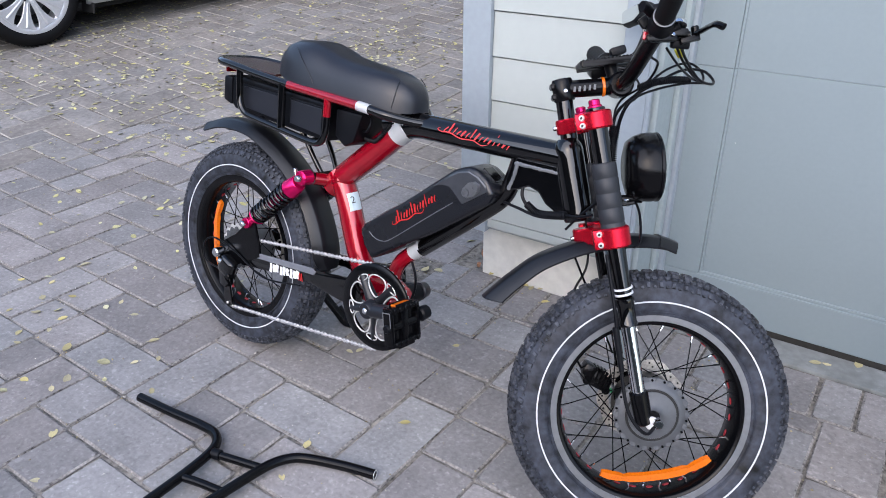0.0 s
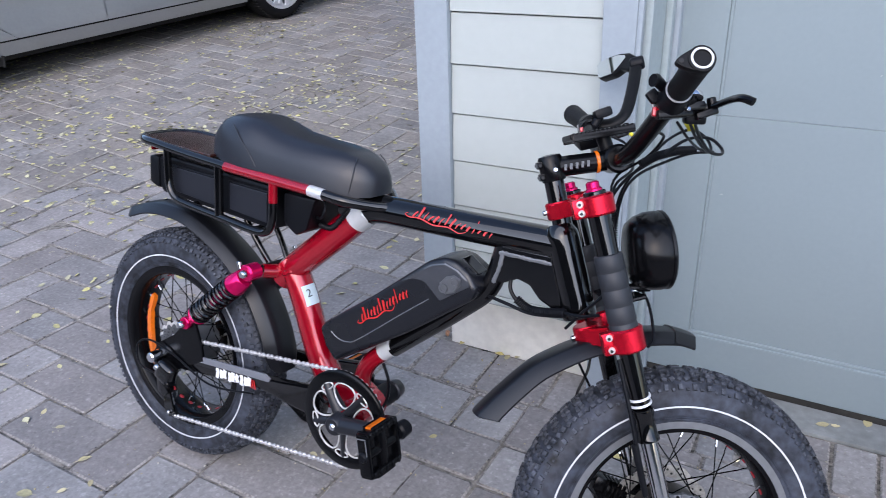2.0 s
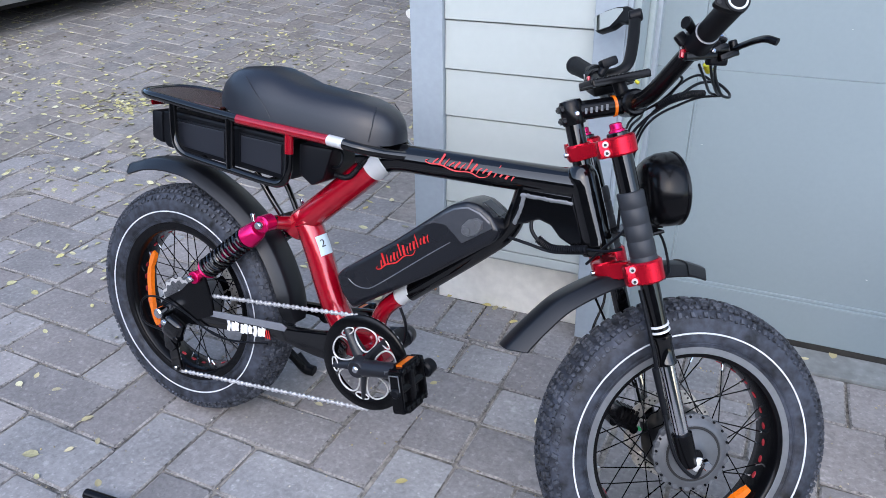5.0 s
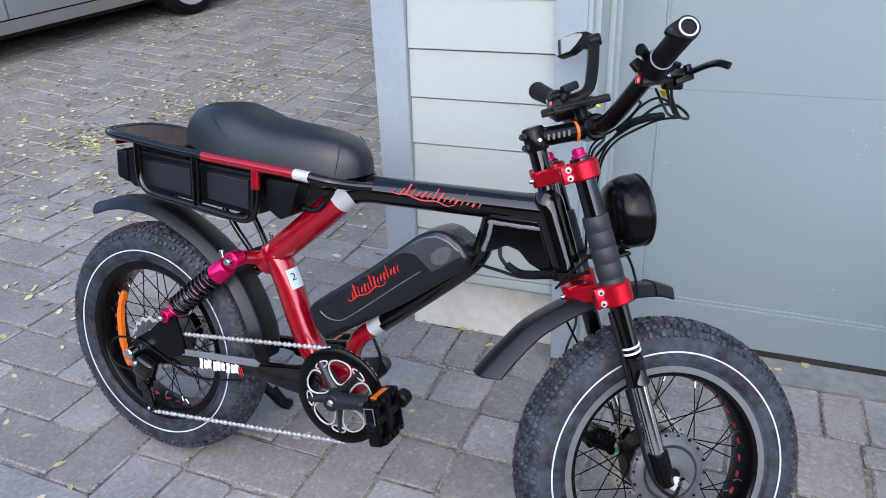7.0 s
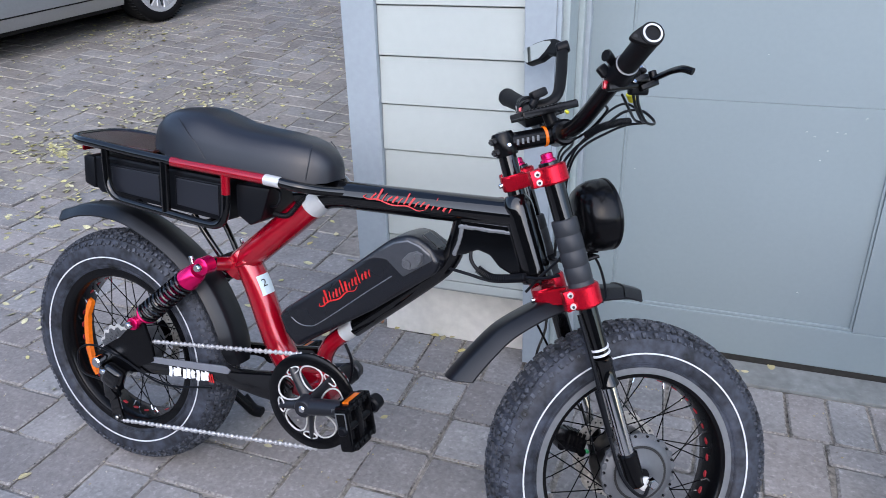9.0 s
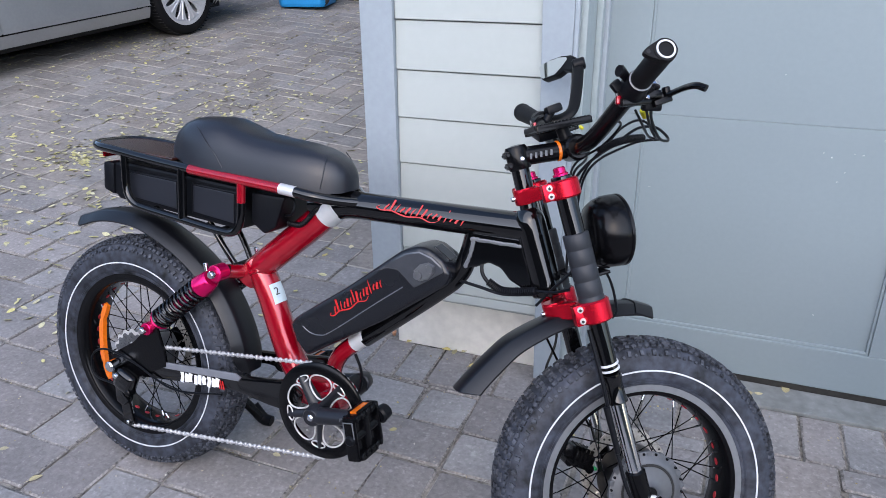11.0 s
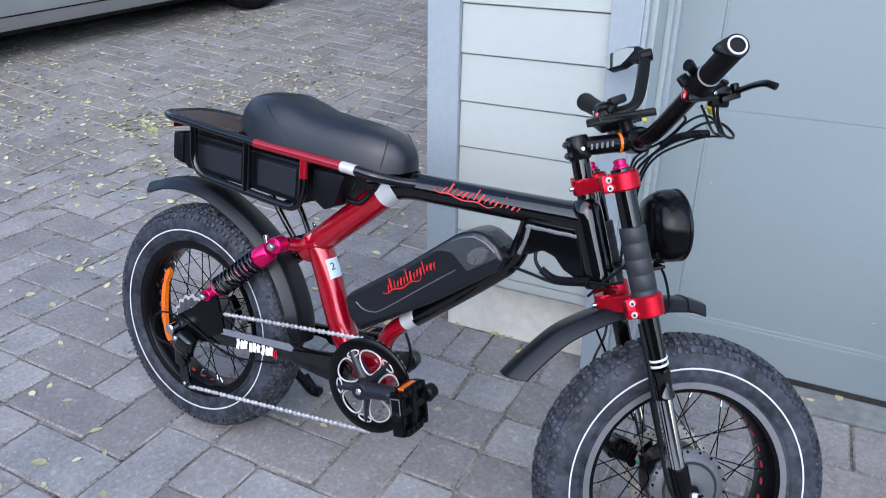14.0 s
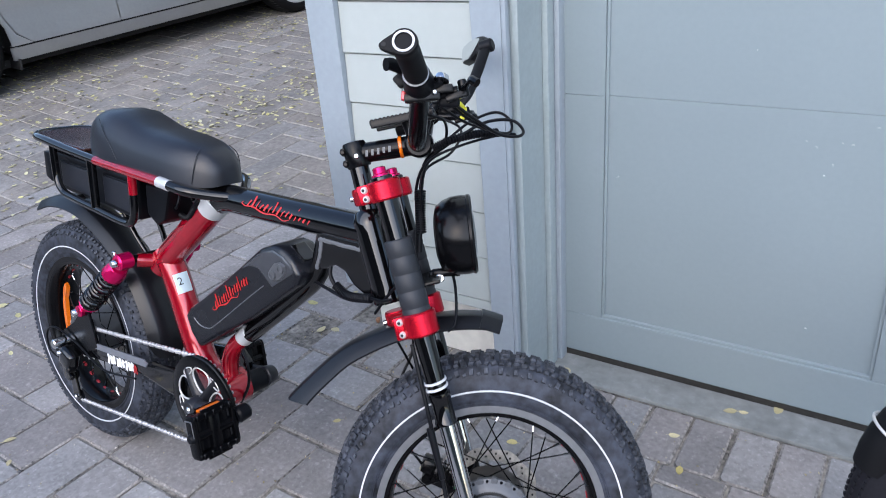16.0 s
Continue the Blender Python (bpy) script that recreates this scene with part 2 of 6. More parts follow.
def smooth_path(points, steps=6):
    """A Catmull-Rom line through the points."""
    p = [Vector(q) for q in points]
    if len(p) < 3:
        return p
    p = [2 * p[0] - p[1]] + p + [2 * p[-1] - p[-2]]
    out = []
    for a, b, c, d in zip(p, p[1:], p[2:], p[3:]):
        for k in range(steps):
            t = k / steps
            out.append(0.5 * (2 * b + (c - a) * t + (2 * a - 5 * b + 4 * c - d) * t * t + (3 * b - a - 3 * c + d) * t ** 3))
    out.append(p[-2])
    return out


def tube(points, r, segs=12, steps=6, bm=None, flat=1.0, m=None, closed=False):
    """A round tube through the points; flat squeezes it sideways."""
    own = bmesh.new()
    line = smooth_path(points, steps) if steps else [Vector(q) for q in points]
    radii = r if isinstance(r, (list, tuple)) else None
    rings, normal = [], None
    for i, q in enumerate(line):
        t = (line[min(i + 1, len(line) - 1)] - line[max(i - 1, 0)]).normalized()
        if normal is None:
            normal = t.orthogonal().normalized()
        normal = (normal - t * normal.dot(t)).normalized()
        side = t.cross(normal)
        k = r if radii is None else radii[0] + (radii[1] - radii[0]) * i / (len(line) - 1)
        rings.append([own.verts.new(q + k * (math.cos(2 * math.pi * s / segs) * normal + flat * math.sin(2 * math.pi * s / segs) * side)) for s in range(segs)])
    for a, b in zip(rings, rings[1:]):
        for s in range(segs):
            own.faces.new((a[s], a[(s + 1) % segs], b[(s + 1) % segs], b[s]))
    if len(rings) > 1:
        own.faces.new(rings[0])
        own.faces.new(rings[-1])
    return join(own, m, bm)


def plate(outline, y0, y1, bevel=0.0, bm=None, m=None, segments=2):
    """A flat piece: an outline in (x, z), from y0 to y1."""
    own = bmesh.new()
    a = [own.verts.new((x, y0, z)) for x, z in outline]
    b = [own.verts.new((x, y1, z)) for x, z in outline]
    own.faces.new(a)
    own.faces.new(b[::-1])
    k = len(a)
    for i in range(k):
        own.faces.new((a[i], b[i], b[(i + 1) % k], a[(i + 1) % k]))
    bmesh.ops.recalc_face_normals(own, faces=own.faces)
    if bevel:
        bmesh.ops.bevel(own, geom=own.edges[:], offset=bevel, segments=segments, affect="EDGES", profile=0.6)
    return join(own, m, bm)


def ribbon(points, width, lift=0.0006, m=None, bm=None, steps=5, taper=True):
    """A thin raised stroke in the plane y = 0 through points (x, z)."""
    own = bmesh.new()
    line = smooth_path([(x, 0, z) for x, z in points], steps)
    rows = []
    for i, q in enumerate(line):
        t = (line[min(i + 1, len(line) - 1)] - line[max(i - 1, 0)]).normalized()
        s = Vector((-t.z, 0, t.x))
        u = i / (len(line) - 1)
        w = width * (0.35 + 0.65 * math.sin(math.pi * min(1, max(0, u)))) / 2 if taper else width / 2
        rows.append([own.verts.new(q - s * w), own.verts.new(q - s * w + Vector((0, -lift, 0))), own.verts.new(q + s * w + Vector((0, -lift, 0))), own.verts.new(q + s * w)])
    for a, b in zip(rows, rows[1:]):
        for k in range(3):
            own.faces.new((a[k], a[k + 1], b[k + 1], b[k]))
    return join(own, m, bm)


def script_mark(length, height, m, bm=None):
    """A flowing brand mark drawn as plain swashes and leaning dashes, running along x."""
    bm = bmesh.new() if bm is None else bm
    # leaning brush dashes of uneven height over a swept tail
    strokes = [([(0.02, 0.34), (-0.01, 0.16), (0.05, 0.02), (0.16, 0.10), (0.32, -0.14), (0.48, -0.02), (0.60, -0.24), (0.68, -0.04)], 0.11)]
    for i in range(15):
        a, top = 0.09 + 0.06 * i, (0.58, 1.0, 0.72, 0.50, 0.60)[i % 5 if i < 12 else 3]
        strokes.append(([(a - 0.012, 0.10 - 0.06 * (i % 3)), (a + 0.004, 0.30), (a + 0.034, top)], (0.12, 0.17, 0.10)[i % 3]))
    for i, (pts, w) in enumerate(strokes):
        ribbon([(x * length, z * height) for x, z in pts], w * height, 0.0005 + 0.00004 * i, m, bm, 4, w < 0.12)
    return bm


def empty(name, m, label, category, group="", kind=""):
    ob = new(name)
    ob.matrix_world = m
    ob.empty_display_size = 0.1
    return tagged(ob, label, category, group, kind)


def rise(x, y):
    """The height of the driveway: level by the garage, rising towards the car."""
    d = (-0.75 * x + 0.66 * y - 1.4) / 0.3
    return 0.085 * 0.3 * (d if d > 30 else math.log1p(math.exp(d))) if d > -30 else 0.0


# ---- ground and garage ----
def ground_sheet():
    bm = bmesh.new()
    xs = [-400, -60, -25] + [-14 + 0.5 * i for i in range(45)] + [25, 60, 400]
    ys = [-400, -60, -20] + [-6 + 0.5 * i for i in range(41)] + [25, 60, 400]
    far = lambda v, a, b: min(b, max(a, v))
    grid = [[bm.verts.new((x, y, rise(far(x, -10, 8), far(y, -6, 12)) - 0.0062)) for x in xs] for y in ys]
    for r0, r1 in zip(grid, grid[1:]):
        for i in range(len(xs) - 1):
            bm.faces.new((r0[i], r0[i + 1], r1[i + 1], r1[i]))
    return tagged(part("ground", bm, SAND), "grey sandy bed under the driveway paving", "ground", kind="structure")


ground = ground_sheet()

BUILD = pose(0.402, 0.628, 0, 0, 0, 1.8)


def garage():
    # the front wall with its lapped boards
    wall = tagged(part("wall_front", box((0.50, 0.16, 2.6 - 0.2), pose(0.165, 0.10, 0.2 + 1.2)), SIDING, m=BUILD), "off-white garage wall clad with horizontal boards", "wall", kind="structure")
    z, k = 0.218, 0
    while z < 2.6:
        top = min(2.6, (0.248 if k == 0 else z + 0.126))
        # each board leans out at its lower edge
        bm = plate([(0, z + 0.0022), (0.402, z + 0.0022), (0.402, top - 0.001), (0, top - 0.001)], -0.010, 0.018)
        for v in bm.verts:
            if v.co.y < 0:
                v.co.y += 0.006 * (v.co.z - z) / 0.126
        bmesh.ops.bevel(bm, geom=bm.edges[:], offset=0.0015, segments=1, affect="EDGES")
        part("board", bm, SIDING, wall, m=BUILD)
        z, k = top, k + 1
    for name, x0, x1, z0, y0, mat in (("corner_trim", -0.092, -0.001, 0.205, -0.022, TRIM), ("door_trim", 0.379, 0.462, 0.022, -0.022, TRIM)):
        bm = box((x1 - x0, 0.045, 2.6 - z0), pose((x0 + x1) / 2, y0 + 0.0225, (z0 + 2.6) / 2), 0.002)
        for v in bm.verts:
            # the door trim's inner edge runs out of true towards its foot
            if name == "door_trim" and v.co.x < (x0 + x1) / 2:
                v.co.x += 0.024 - 0.017 * v.co.z
        tagged(part(name, bm, mat, m=BUILD, sharp=20), "blue-grey painted vertical trim board", "trim", kind="structure")
    tagged(part("trim_side", box((0.02, 0.12, 2.4), pose(-0.080, 0.085, 1.405), 0.002), TRIM, m=BUILD, sharp=20), "blue-grey painted return of the corner trim", "trim", kind="structure")
    bm = box((0.47, 0.16, 0.235), pose(0.166, 0.165, 0.10), 0.006)
    for v in bm.verts:
        v.co.x += 0.006 * noise.noise(v.co * 9)
        v.co.y += 0.004 * noise.noise(v.co * 11)
    plinth = tagged(part("plinth", bm, PLINTH, m=BUILD), "cream-painted concrete plinth with chipped corner", "plinth", kind="structure")
    stub = random.Random(9)
    for x, y, z, r in ((-0.078, 0.135, 0.185, 0.020), (-0.080, 0.120, 0.150, 0.018), (-0.078, 0.105, 0.105, 0.016), (-0.082, 0.100, 0.060, 0.018), (-0.088, 0.085, 0.018, 0.020)):
        b = bmesh.new()
        bmesh.ops.create_icosphere(b, subdivisions=1, radius=r * 0.72)
        for v in b.verts:
            v.co *= 0.7 + 0.6 * stub.random()
            v.co.x *= 0.55
        part("brick_stub", b, BRICK, plinth, "crumbled red-brown brick", pose(x + 0.006, y, z, 0, 0, 30), 10).data.transform(BUILD)
    # the jamb, stepped back to the door
    jamb = tagged(part("door_jamb", box((0.026, 0.20, 2.6), pose(0.476, 0.105, 1.3), 0.003), JAMB, m=BUILD, sharp=20), "grey-green painted door jamb with beads", "door frame", kind="structure")
    part("bead", box((0.012, 0.018, 2.6), pose(0.468, -0.012, 1.3), 0.004), TRIM, jamb, m=BUILD, sharp=20)
    part("door_stop", box((0.016, 0.034, 2.55), pose(0.497, 0.137, 1.275), 0.004), JAMB, jamb, m=BUILD, sharp=20)
    part("weather_strip", box((0.028, 0.036, 2.55), pose(0.501, 0.178, 1.275), 0.004), TRIM, jamb, m=BUILD, sharp=20)
    # side, back and the rest of the front
    for name, x0, x1, y0, y1, z0, z1 in (("wall_side", -0.085, -0.0, 0.18, 5.6, 0.0, 2.6), ("wall_back", 0.0, 6.0, 5.5, 5.6, 0.0, 2.6), ("wall_far_side", 5.9, 6.0, 0.0, 5.5, 0.0, 2.6), ("wall_header", 0.49, 5.9, 0.02, 0.16, 2.2, 2.6), ("wall_pier", 5.05, 5.9, 0.02, 0.16, 0.0, 2.2)):
        tagged(part(name, box((x1 - x0, y1 - y0, z1 - z0), pose((x0 + x1) / 2, (y0 + y1) / 2, (z0 + z1) / 2)), SIDING, m=BUILD), "plain off-white painted garage wall", "wall", kind="structure")
    tagged(part("ceiling", box((6.08, 5.6, 0.06), pose(2.955, 2.79, 2.635)), SIDING, m=BUILD), "plain ceiling closing the garage", "ceiling", kind="structure")
    # the sectional door
    door = tagged(part("door_1", box((4.55, 0.03, 2.19), pose(2.775, 0.223, 1.13)), DOORPAINT, m=BUILD, sharp=20), "closed blue-grey sectional garage door with framed panels", "garage door", kind="structure")
    sections = [0.026, 0.761, 1.375, 1.97, 2.23]
    px = [0.618 + 0.785 * i for i in range(6)]
    for si, (z0, z1) in enumerate(zip(sections, sections[1:])):
        g = 0.0004
        rail = 0.124 if si == 0 else 0.0
        # rails and stiles stand proud of the panels
        if si == 0:
            part("rail", box((4.55, 0.024, rail), pose(2.775, 0.2005, z0 + rail / 2), 0.004), DOORPAINT, door, m=BUILD, sharp=20)
        xs = [0.5] + [v for p in px for v in (p, p + 0.648)] + [5.05]
        for a, b in zip(xs[::2], xs[1::2]):
            part("stile", box((min(b, 5.05) - a, 0.022, z1 - z0 - rail - 2 * g), pose((a + min(b, 5.05)) / 2, 0.2005, (z0 + rail + z1) / 2), 0.001), DOORPAINT, door, m=BUILD, sharp=20)
        for p in px[:5]:
            part("panel", box((0.648 - 0.006, 0.012, z1 - z0 - rail - 2 * g - (0.006 if si == 0 else 0)), pose(p + 0.324, 0.2065, (z0 + rail + z1) / 2 + (0.003 if si == 0 else 0)), 0.0008), DOORPAINT, door, m=BUILD, sharp=20)
            # a thin bead frames the panel
            for q in (p + 0.004, p + 0.644):
                part("bead", box((0.007, 0.008, z1 - z0 - rail - 2 * g), pose(q, 0.1985, (z0 + rail + z1) / 2), 0.001), DOORPAINT, door, m=BUILD, sharp=20)
            if si == 0:
                part("bead", box((0.648, 0.010, 0.010), pose(p + 0.324, 0.1975, z0 + rail + 0.004), 0.004), DOORPAINT, door, m=BUILD, sharp=20)
    part("door_seal", box((4.55, 0.03, 0.027), pose(2.775, 0.209, 0.0155), 0.006), SEAL, door, "black rubber bottom seal", m=BUILD)
    # small pale chips in the door's paint
    chip = random.Random(6)
    for x, z in ((1.150, 0.695), (1.131, 0.697), (1.062, 0.694), (1.082, 0.683), (1.118, 0.648), (1.105, 0.622), (1.190, 0.735), (0.652, 0.560), (0.945, 0.880), (1.115, 0.245)):
        r = chip.uniform(0.0014, 0.0030)
        part("paint_chip", lathe([(0, -0.0007), (r, -0.0004), (r * 0.8, 0.001)], pose(x, 0.2002, z, 90, chip.uniform(0, 180), 0) @ Matrix.Diagonal((1.0, chip.uniform(0.5, 0.9), 1, 1)), 7), WHITE, door, "pale chip in the paint", m=BUILD)
    # the concrete apron before the door
    bm = box((4.7, 0.28, 0.10), pose(2.80, 0.225, -0.046), 0.006)
    tagged(part("apron", bm, CONCRETE, m=BUILD), "worn grey concrete apron before the garage door", "apron", kind="structure")


garage()


def back_wall():
    # the house behind, with its grey corner board and downpipe
    base = pose(-1.30, 3.62, 0.30, 0, 0, 1.8)
    # upper part is unseen, raised to keep sky light off the far paving
    w = tagged(part("wall_house", box((1.4, 0.2, 4.4), pose(0.75, 0.12, 2.0)), SIDING, m=base), "off-white house wall behind the garage", "wall", kind="structure")
    part("corner_trim", box((0.10, 0.03, 4.2), pose(0.10, 0.0, 2.15), 0.004), TRIM, w, m=base)
    pipe = empty("downpipe", base @ pose(0.13, -0.02, 0), "grey downpipe with pale elbow at its foot", "downpipe")
    part("pipe", box((0.05, 0.05, 3.95), pose(0, 0, 2.08), 0.01), TRIM, pipe)
    part("elbow", tube([(0, 0, 0.15), (0, 0, 0.09), (-0.02, -0.05, 0.035), (-0.05, -0.12, 0.015)], 0.03, 10), PLINTH, pipe, "pale elbow")


back_wall()


def fence():
    # an assumed fence fills the dark gap behind car and bin
    turn = pose(-3.2, 6.24, 0.0, 0, 0, 15)
    f = tagged(part("fence", box((9.0, 0.04, 2.0), pose(-2.0, 0.03, 1.35)), FENCESHADE, m=turn), "assumed board fence, the deep shade put into its colour", "fence", kind="structure")
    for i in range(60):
        part("plank", box((0.14, 0.02, 2.1 + 0.02 * math.sin(i * 3.1)), pose(-6.4 + 0.15 * i, 0.0, 1.42), 0.003), FENCESHADE, f, m=turn)


fence()
# unseen wall, added so the bike's gloss sides reflect less sky
tagged(part("wall_opposite", box((26.0, 0.3, 2.2), pose(1.0, -6.5, 1.1)), UNSEENWALL), "unseen dark wall added across the driveway to darken reflections", "wall", kind="structure")


# unseen walls added beyond the fence and the car, to hold back sky light
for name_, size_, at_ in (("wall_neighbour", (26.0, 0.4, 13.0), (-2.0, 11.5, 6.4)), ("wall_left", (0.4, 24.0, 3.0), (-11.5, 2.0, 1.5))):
    tagged(part(name_, box(size_, pose(*at_)), UNSEENWALL), "unseen dark wall added to block sky and darken reflections", "wall", kind="structure")


# ---- driveway pavers ----
UNIT = 0.1535
BORDER = -0.120
PAVE = Matrix.Translation((0.549, -0.279, 0)) @ pose(0, 0, 0, 0, 0, -1.6) @ Matrix(((1, -0.055, 0, 0), (0, 1.01, 0, 0), (0, 0, 1, 0), (0, 0, 0, 1)))


def paver_mesh(w, h, seed, drop=0.02):
    """A tumbled paver with chamfered, slightly worn edges; its top at z = 0."""
    rnd = random.Random(seed)
    bm = bmesh.new()
    gap, cham = 0.0030, 0.0045
    def ring(inset, z, wob):
        pts = []
        for cx, cy, sx, sy in ((0, 0, 1, 1), (w, 0, -1, 1), (w, h, -1, -1), (0, h, 1, -1)):
            c = 0.0025 + 0.0045 * rnd.random()
            a = (cx + sx * (inset + c), cy + sy * inset)
            b = (cx + sx * inset, cy + sy * (inset + c))
            pts += [b, a] if sx * sy > 0 else [a, b]
        return [bm.verts.new((x + wob * (rnd.random() - 0.5), y + wob * (rnd.random() - 0.5), z + wob * 0.3 * (rnd.random() - 0.5))) for x, y in pts]
    r0, r1, r2 = ring(gap, -drop, 0.001), ring(gap, -0.0036, 0.0025), ring(gap + cham, 0.0, 0.003)
    for a, b in ((r0, r1), (r1, r2)):
        for i in range(8):
            bm.faces.new((a[i], a[(i + 1) % 8], b[(i + 1) % 8], b[i]))
    bm.faces.new(r2)
    for f in bm.faces:
        f.material_index = 1 if f.calc_center_median().z > -0.006 and len(f.verts) == 4 else 0
    return bm


def drive():
    road = empty("driveway", Matrix.Identity(4), "driveway of grey tumbled concrete pavers in two sizes, strewn with leaves", "paving", kind="structure")
    kinds = {"V": (1, 2), "S": (1, 1), "H": (2, 1)}
    shared = {}
    for k, (a, b) in kinds.items():
        for s in range(5):
            bm = paver_mesh(a * UNIT, b * UNIT, hash((a, b)) % 97 + s)
            me = bpy.data.meshes.new("paver")
            bm.to_mesh(me)
            bm.free()
            me.materials.append(PAVER)
            me.materials.append(WORN)
            shared[k, s] = me
    rnd = random.Random(4)
    verts, faces, slots = [], [], []
    inv = BUILD.inverted()
    near = 0
    for i in range(-66, 40):
        for j in range(-38, 46):
            # the courses step on by one each row; one straight joint breaks the bond
            c = (i + j) % 5 if j > -2 else (i + j - 1) % 5
            if j > 2:
                k = {0: "V", 2: "H", 4: "S"}.get(c)
            else:
                k = {0: "V", 2: "S", 3: "H"}.get(c)
            if (j == -1 and c == 1) or (j == -2 and c == 0):
                k = "S"
            if not k:
                continue
            a, b = kinds[k]
            mid = PAVE @ Vector(((i + a / 2) * UNIT, (j + b / 2) * UNIT, 0))
            lb = inv @ mid
            ends = [inv @ (PAVE @ Vector(((i + a * p) * UNIT, (j + b * q) * UNIT, 0))) for p in (0, 1) for q in (0, 1)]
            # the border course and the garage take over near the door
            if lb.x > -0.2 and min(e.y for e in ends) > BORDER - 0.012:
                continue
            cut = max(e.x for e in ends) > -0.2 and max(e.y for e in ends) > BORDER
            if cut and lb.x < -0.2 and lb.y > BORDER:
                if max(e.x for e in ends) > -0.1:
                    continue
                cut = False
            if mid.x > 5.8 or mid.y < -5.9:
                continue
            tilt = pose(0, 0, rnd.uniform(-0.0012, 0.0006), rnd.uniform(-0.3, 0.3), rnd.uniform(-0.3, 0.3), rnd.uniform(-0.5, 0.5))
            m = PAVE @ Matrix.Translation((i * UNIT, j * UNIT, 0)) @ tilt
            gx, gy = rise(mid.x + 0.5, mid.y) - rise(mid.x - 0.5, mid.y), rise(mid.x, mid.y + 0.5) - rise(mid.x, mid.y - 0.5)
            slope = Matrix(((1, 0, 0, 0), (0, 1, 0, 0), (gx, gy, 1, rise(mid.x, mid.y) - gx * mid.x - gy * mid.y), (0, 0, 0, 1)))
            if cut:
                # cut to meet the border course
                bm = paver_mesh(a * UNIT, b * UNIT, 11 + i * 7 + j)
                bm.transform(BUILD.inverted() @ slope @ m)
                bmesh.ops.bisect_plane(bm, geom=bm.verts[:] + bm.edges[:] + bm.faces[:], plane_co=(0, BORDER - 0.003, 0), plane_no=(0, 1, 0), clear_outer=True)
                bm.transform(BUILD)
                me = bpy.data.meshes.new("paver")
                bm.to_mesh(me)
                bm.free()
                me.materials.append(PAVER)
                me.materials.append(WORN)
                ob = new("paver", me)
                ob.parent = road
            elif -1.9 < mid.x < 2.0 and -1.0 < mid.y < 1.25 and near < 300:
                near += 1
                ob = new("paver", shared[k, rnd.randrange(5)])
                ob.matrix_world = slope @ m
                ob.parent = road
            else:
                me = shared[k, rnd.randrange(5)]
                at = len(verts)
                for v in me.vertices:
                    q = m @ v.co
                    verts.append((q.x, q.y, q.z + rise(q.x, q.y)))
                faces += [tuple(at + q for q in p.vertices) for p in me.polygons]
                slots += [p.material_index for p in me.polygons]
    # the soldier course along the apron
    sol = [paver_mesh(0.1012, 0.198, 31 + s) for s in range(3)]
    smesh = []
    for bm in sol:
        me = bpy.data.meshes.new("paver")
        bm.to_mesh(me)
        bm.free()
        me.materials.append(PAVER)
        me.materials.append(WORN)
        smesh.append(me)
    for i in range(-7, 52):
        ob = new("paver", smesh[rnd.randrange(3)])
        ob.matrix_world = BUILD @ pose(0.505 + 0.1015 * i, -0.118, rnd.uniform(-0.002, 0.001), rnd.uniform(-0.5, 0.5), rnd.uniform(-0.5, 0.5), rnd.uniform(-0.6, 0.6))
        ob.parent = road
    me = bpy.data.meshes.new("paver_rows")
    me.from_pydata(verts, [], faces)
    me.materials.append(PAVER_SHADE)
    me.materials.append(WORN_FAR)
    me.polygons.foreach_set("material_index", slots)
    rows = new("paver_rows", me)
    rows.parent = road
    tagged(rows, "farther rows of grey concrete pavers, toned darker for shade", kind="stuff")


# ---- fallen leaves ----
def leaf_mesh(seed):
    rnd = random.Random(seed)
    bm = bmesh.new()
    n = 7
    curl, bend = rnd.uniform(0.1, 0.35), rnd.uniform(-0.2, 0.3)
    rows = []
    for i in range(n + 1):
        t = i / n
        w = 0.31 * math.sin(math.pi * t ** 0.9) ** 0.72 * (1 - 0.12 * t) + 0.006
        zz = bend * (t - 0.5) ** 2 + 0.02
        row = []
        for s in (-1, -0.5, 0, 0.5, 1):
            row.append(bm.verts.new((t - 0.5, s * w + 0.02 * rnd.uniform(-1, 1) * abs(s), zz + curl * (s * w) ** 2 * 1.6 + 0.012 * rnd.uniform(-1, 1))))
        rows.append(row)
    for a, b in zip(rows, rows[1:]):
        for i in range(4):
            bm.faces.new((a[i], a[i + 1], b[i + 1], b[i]))
    base = Vector((-0.5, 0, 0.25 * bend + 0.02))
    tube([base, base + Vector((-0.14, 0.02, 0.015)), base + Vector((-0.3, 0.05, 0.0))], 0.012, 5, 3, bm)
    return bm


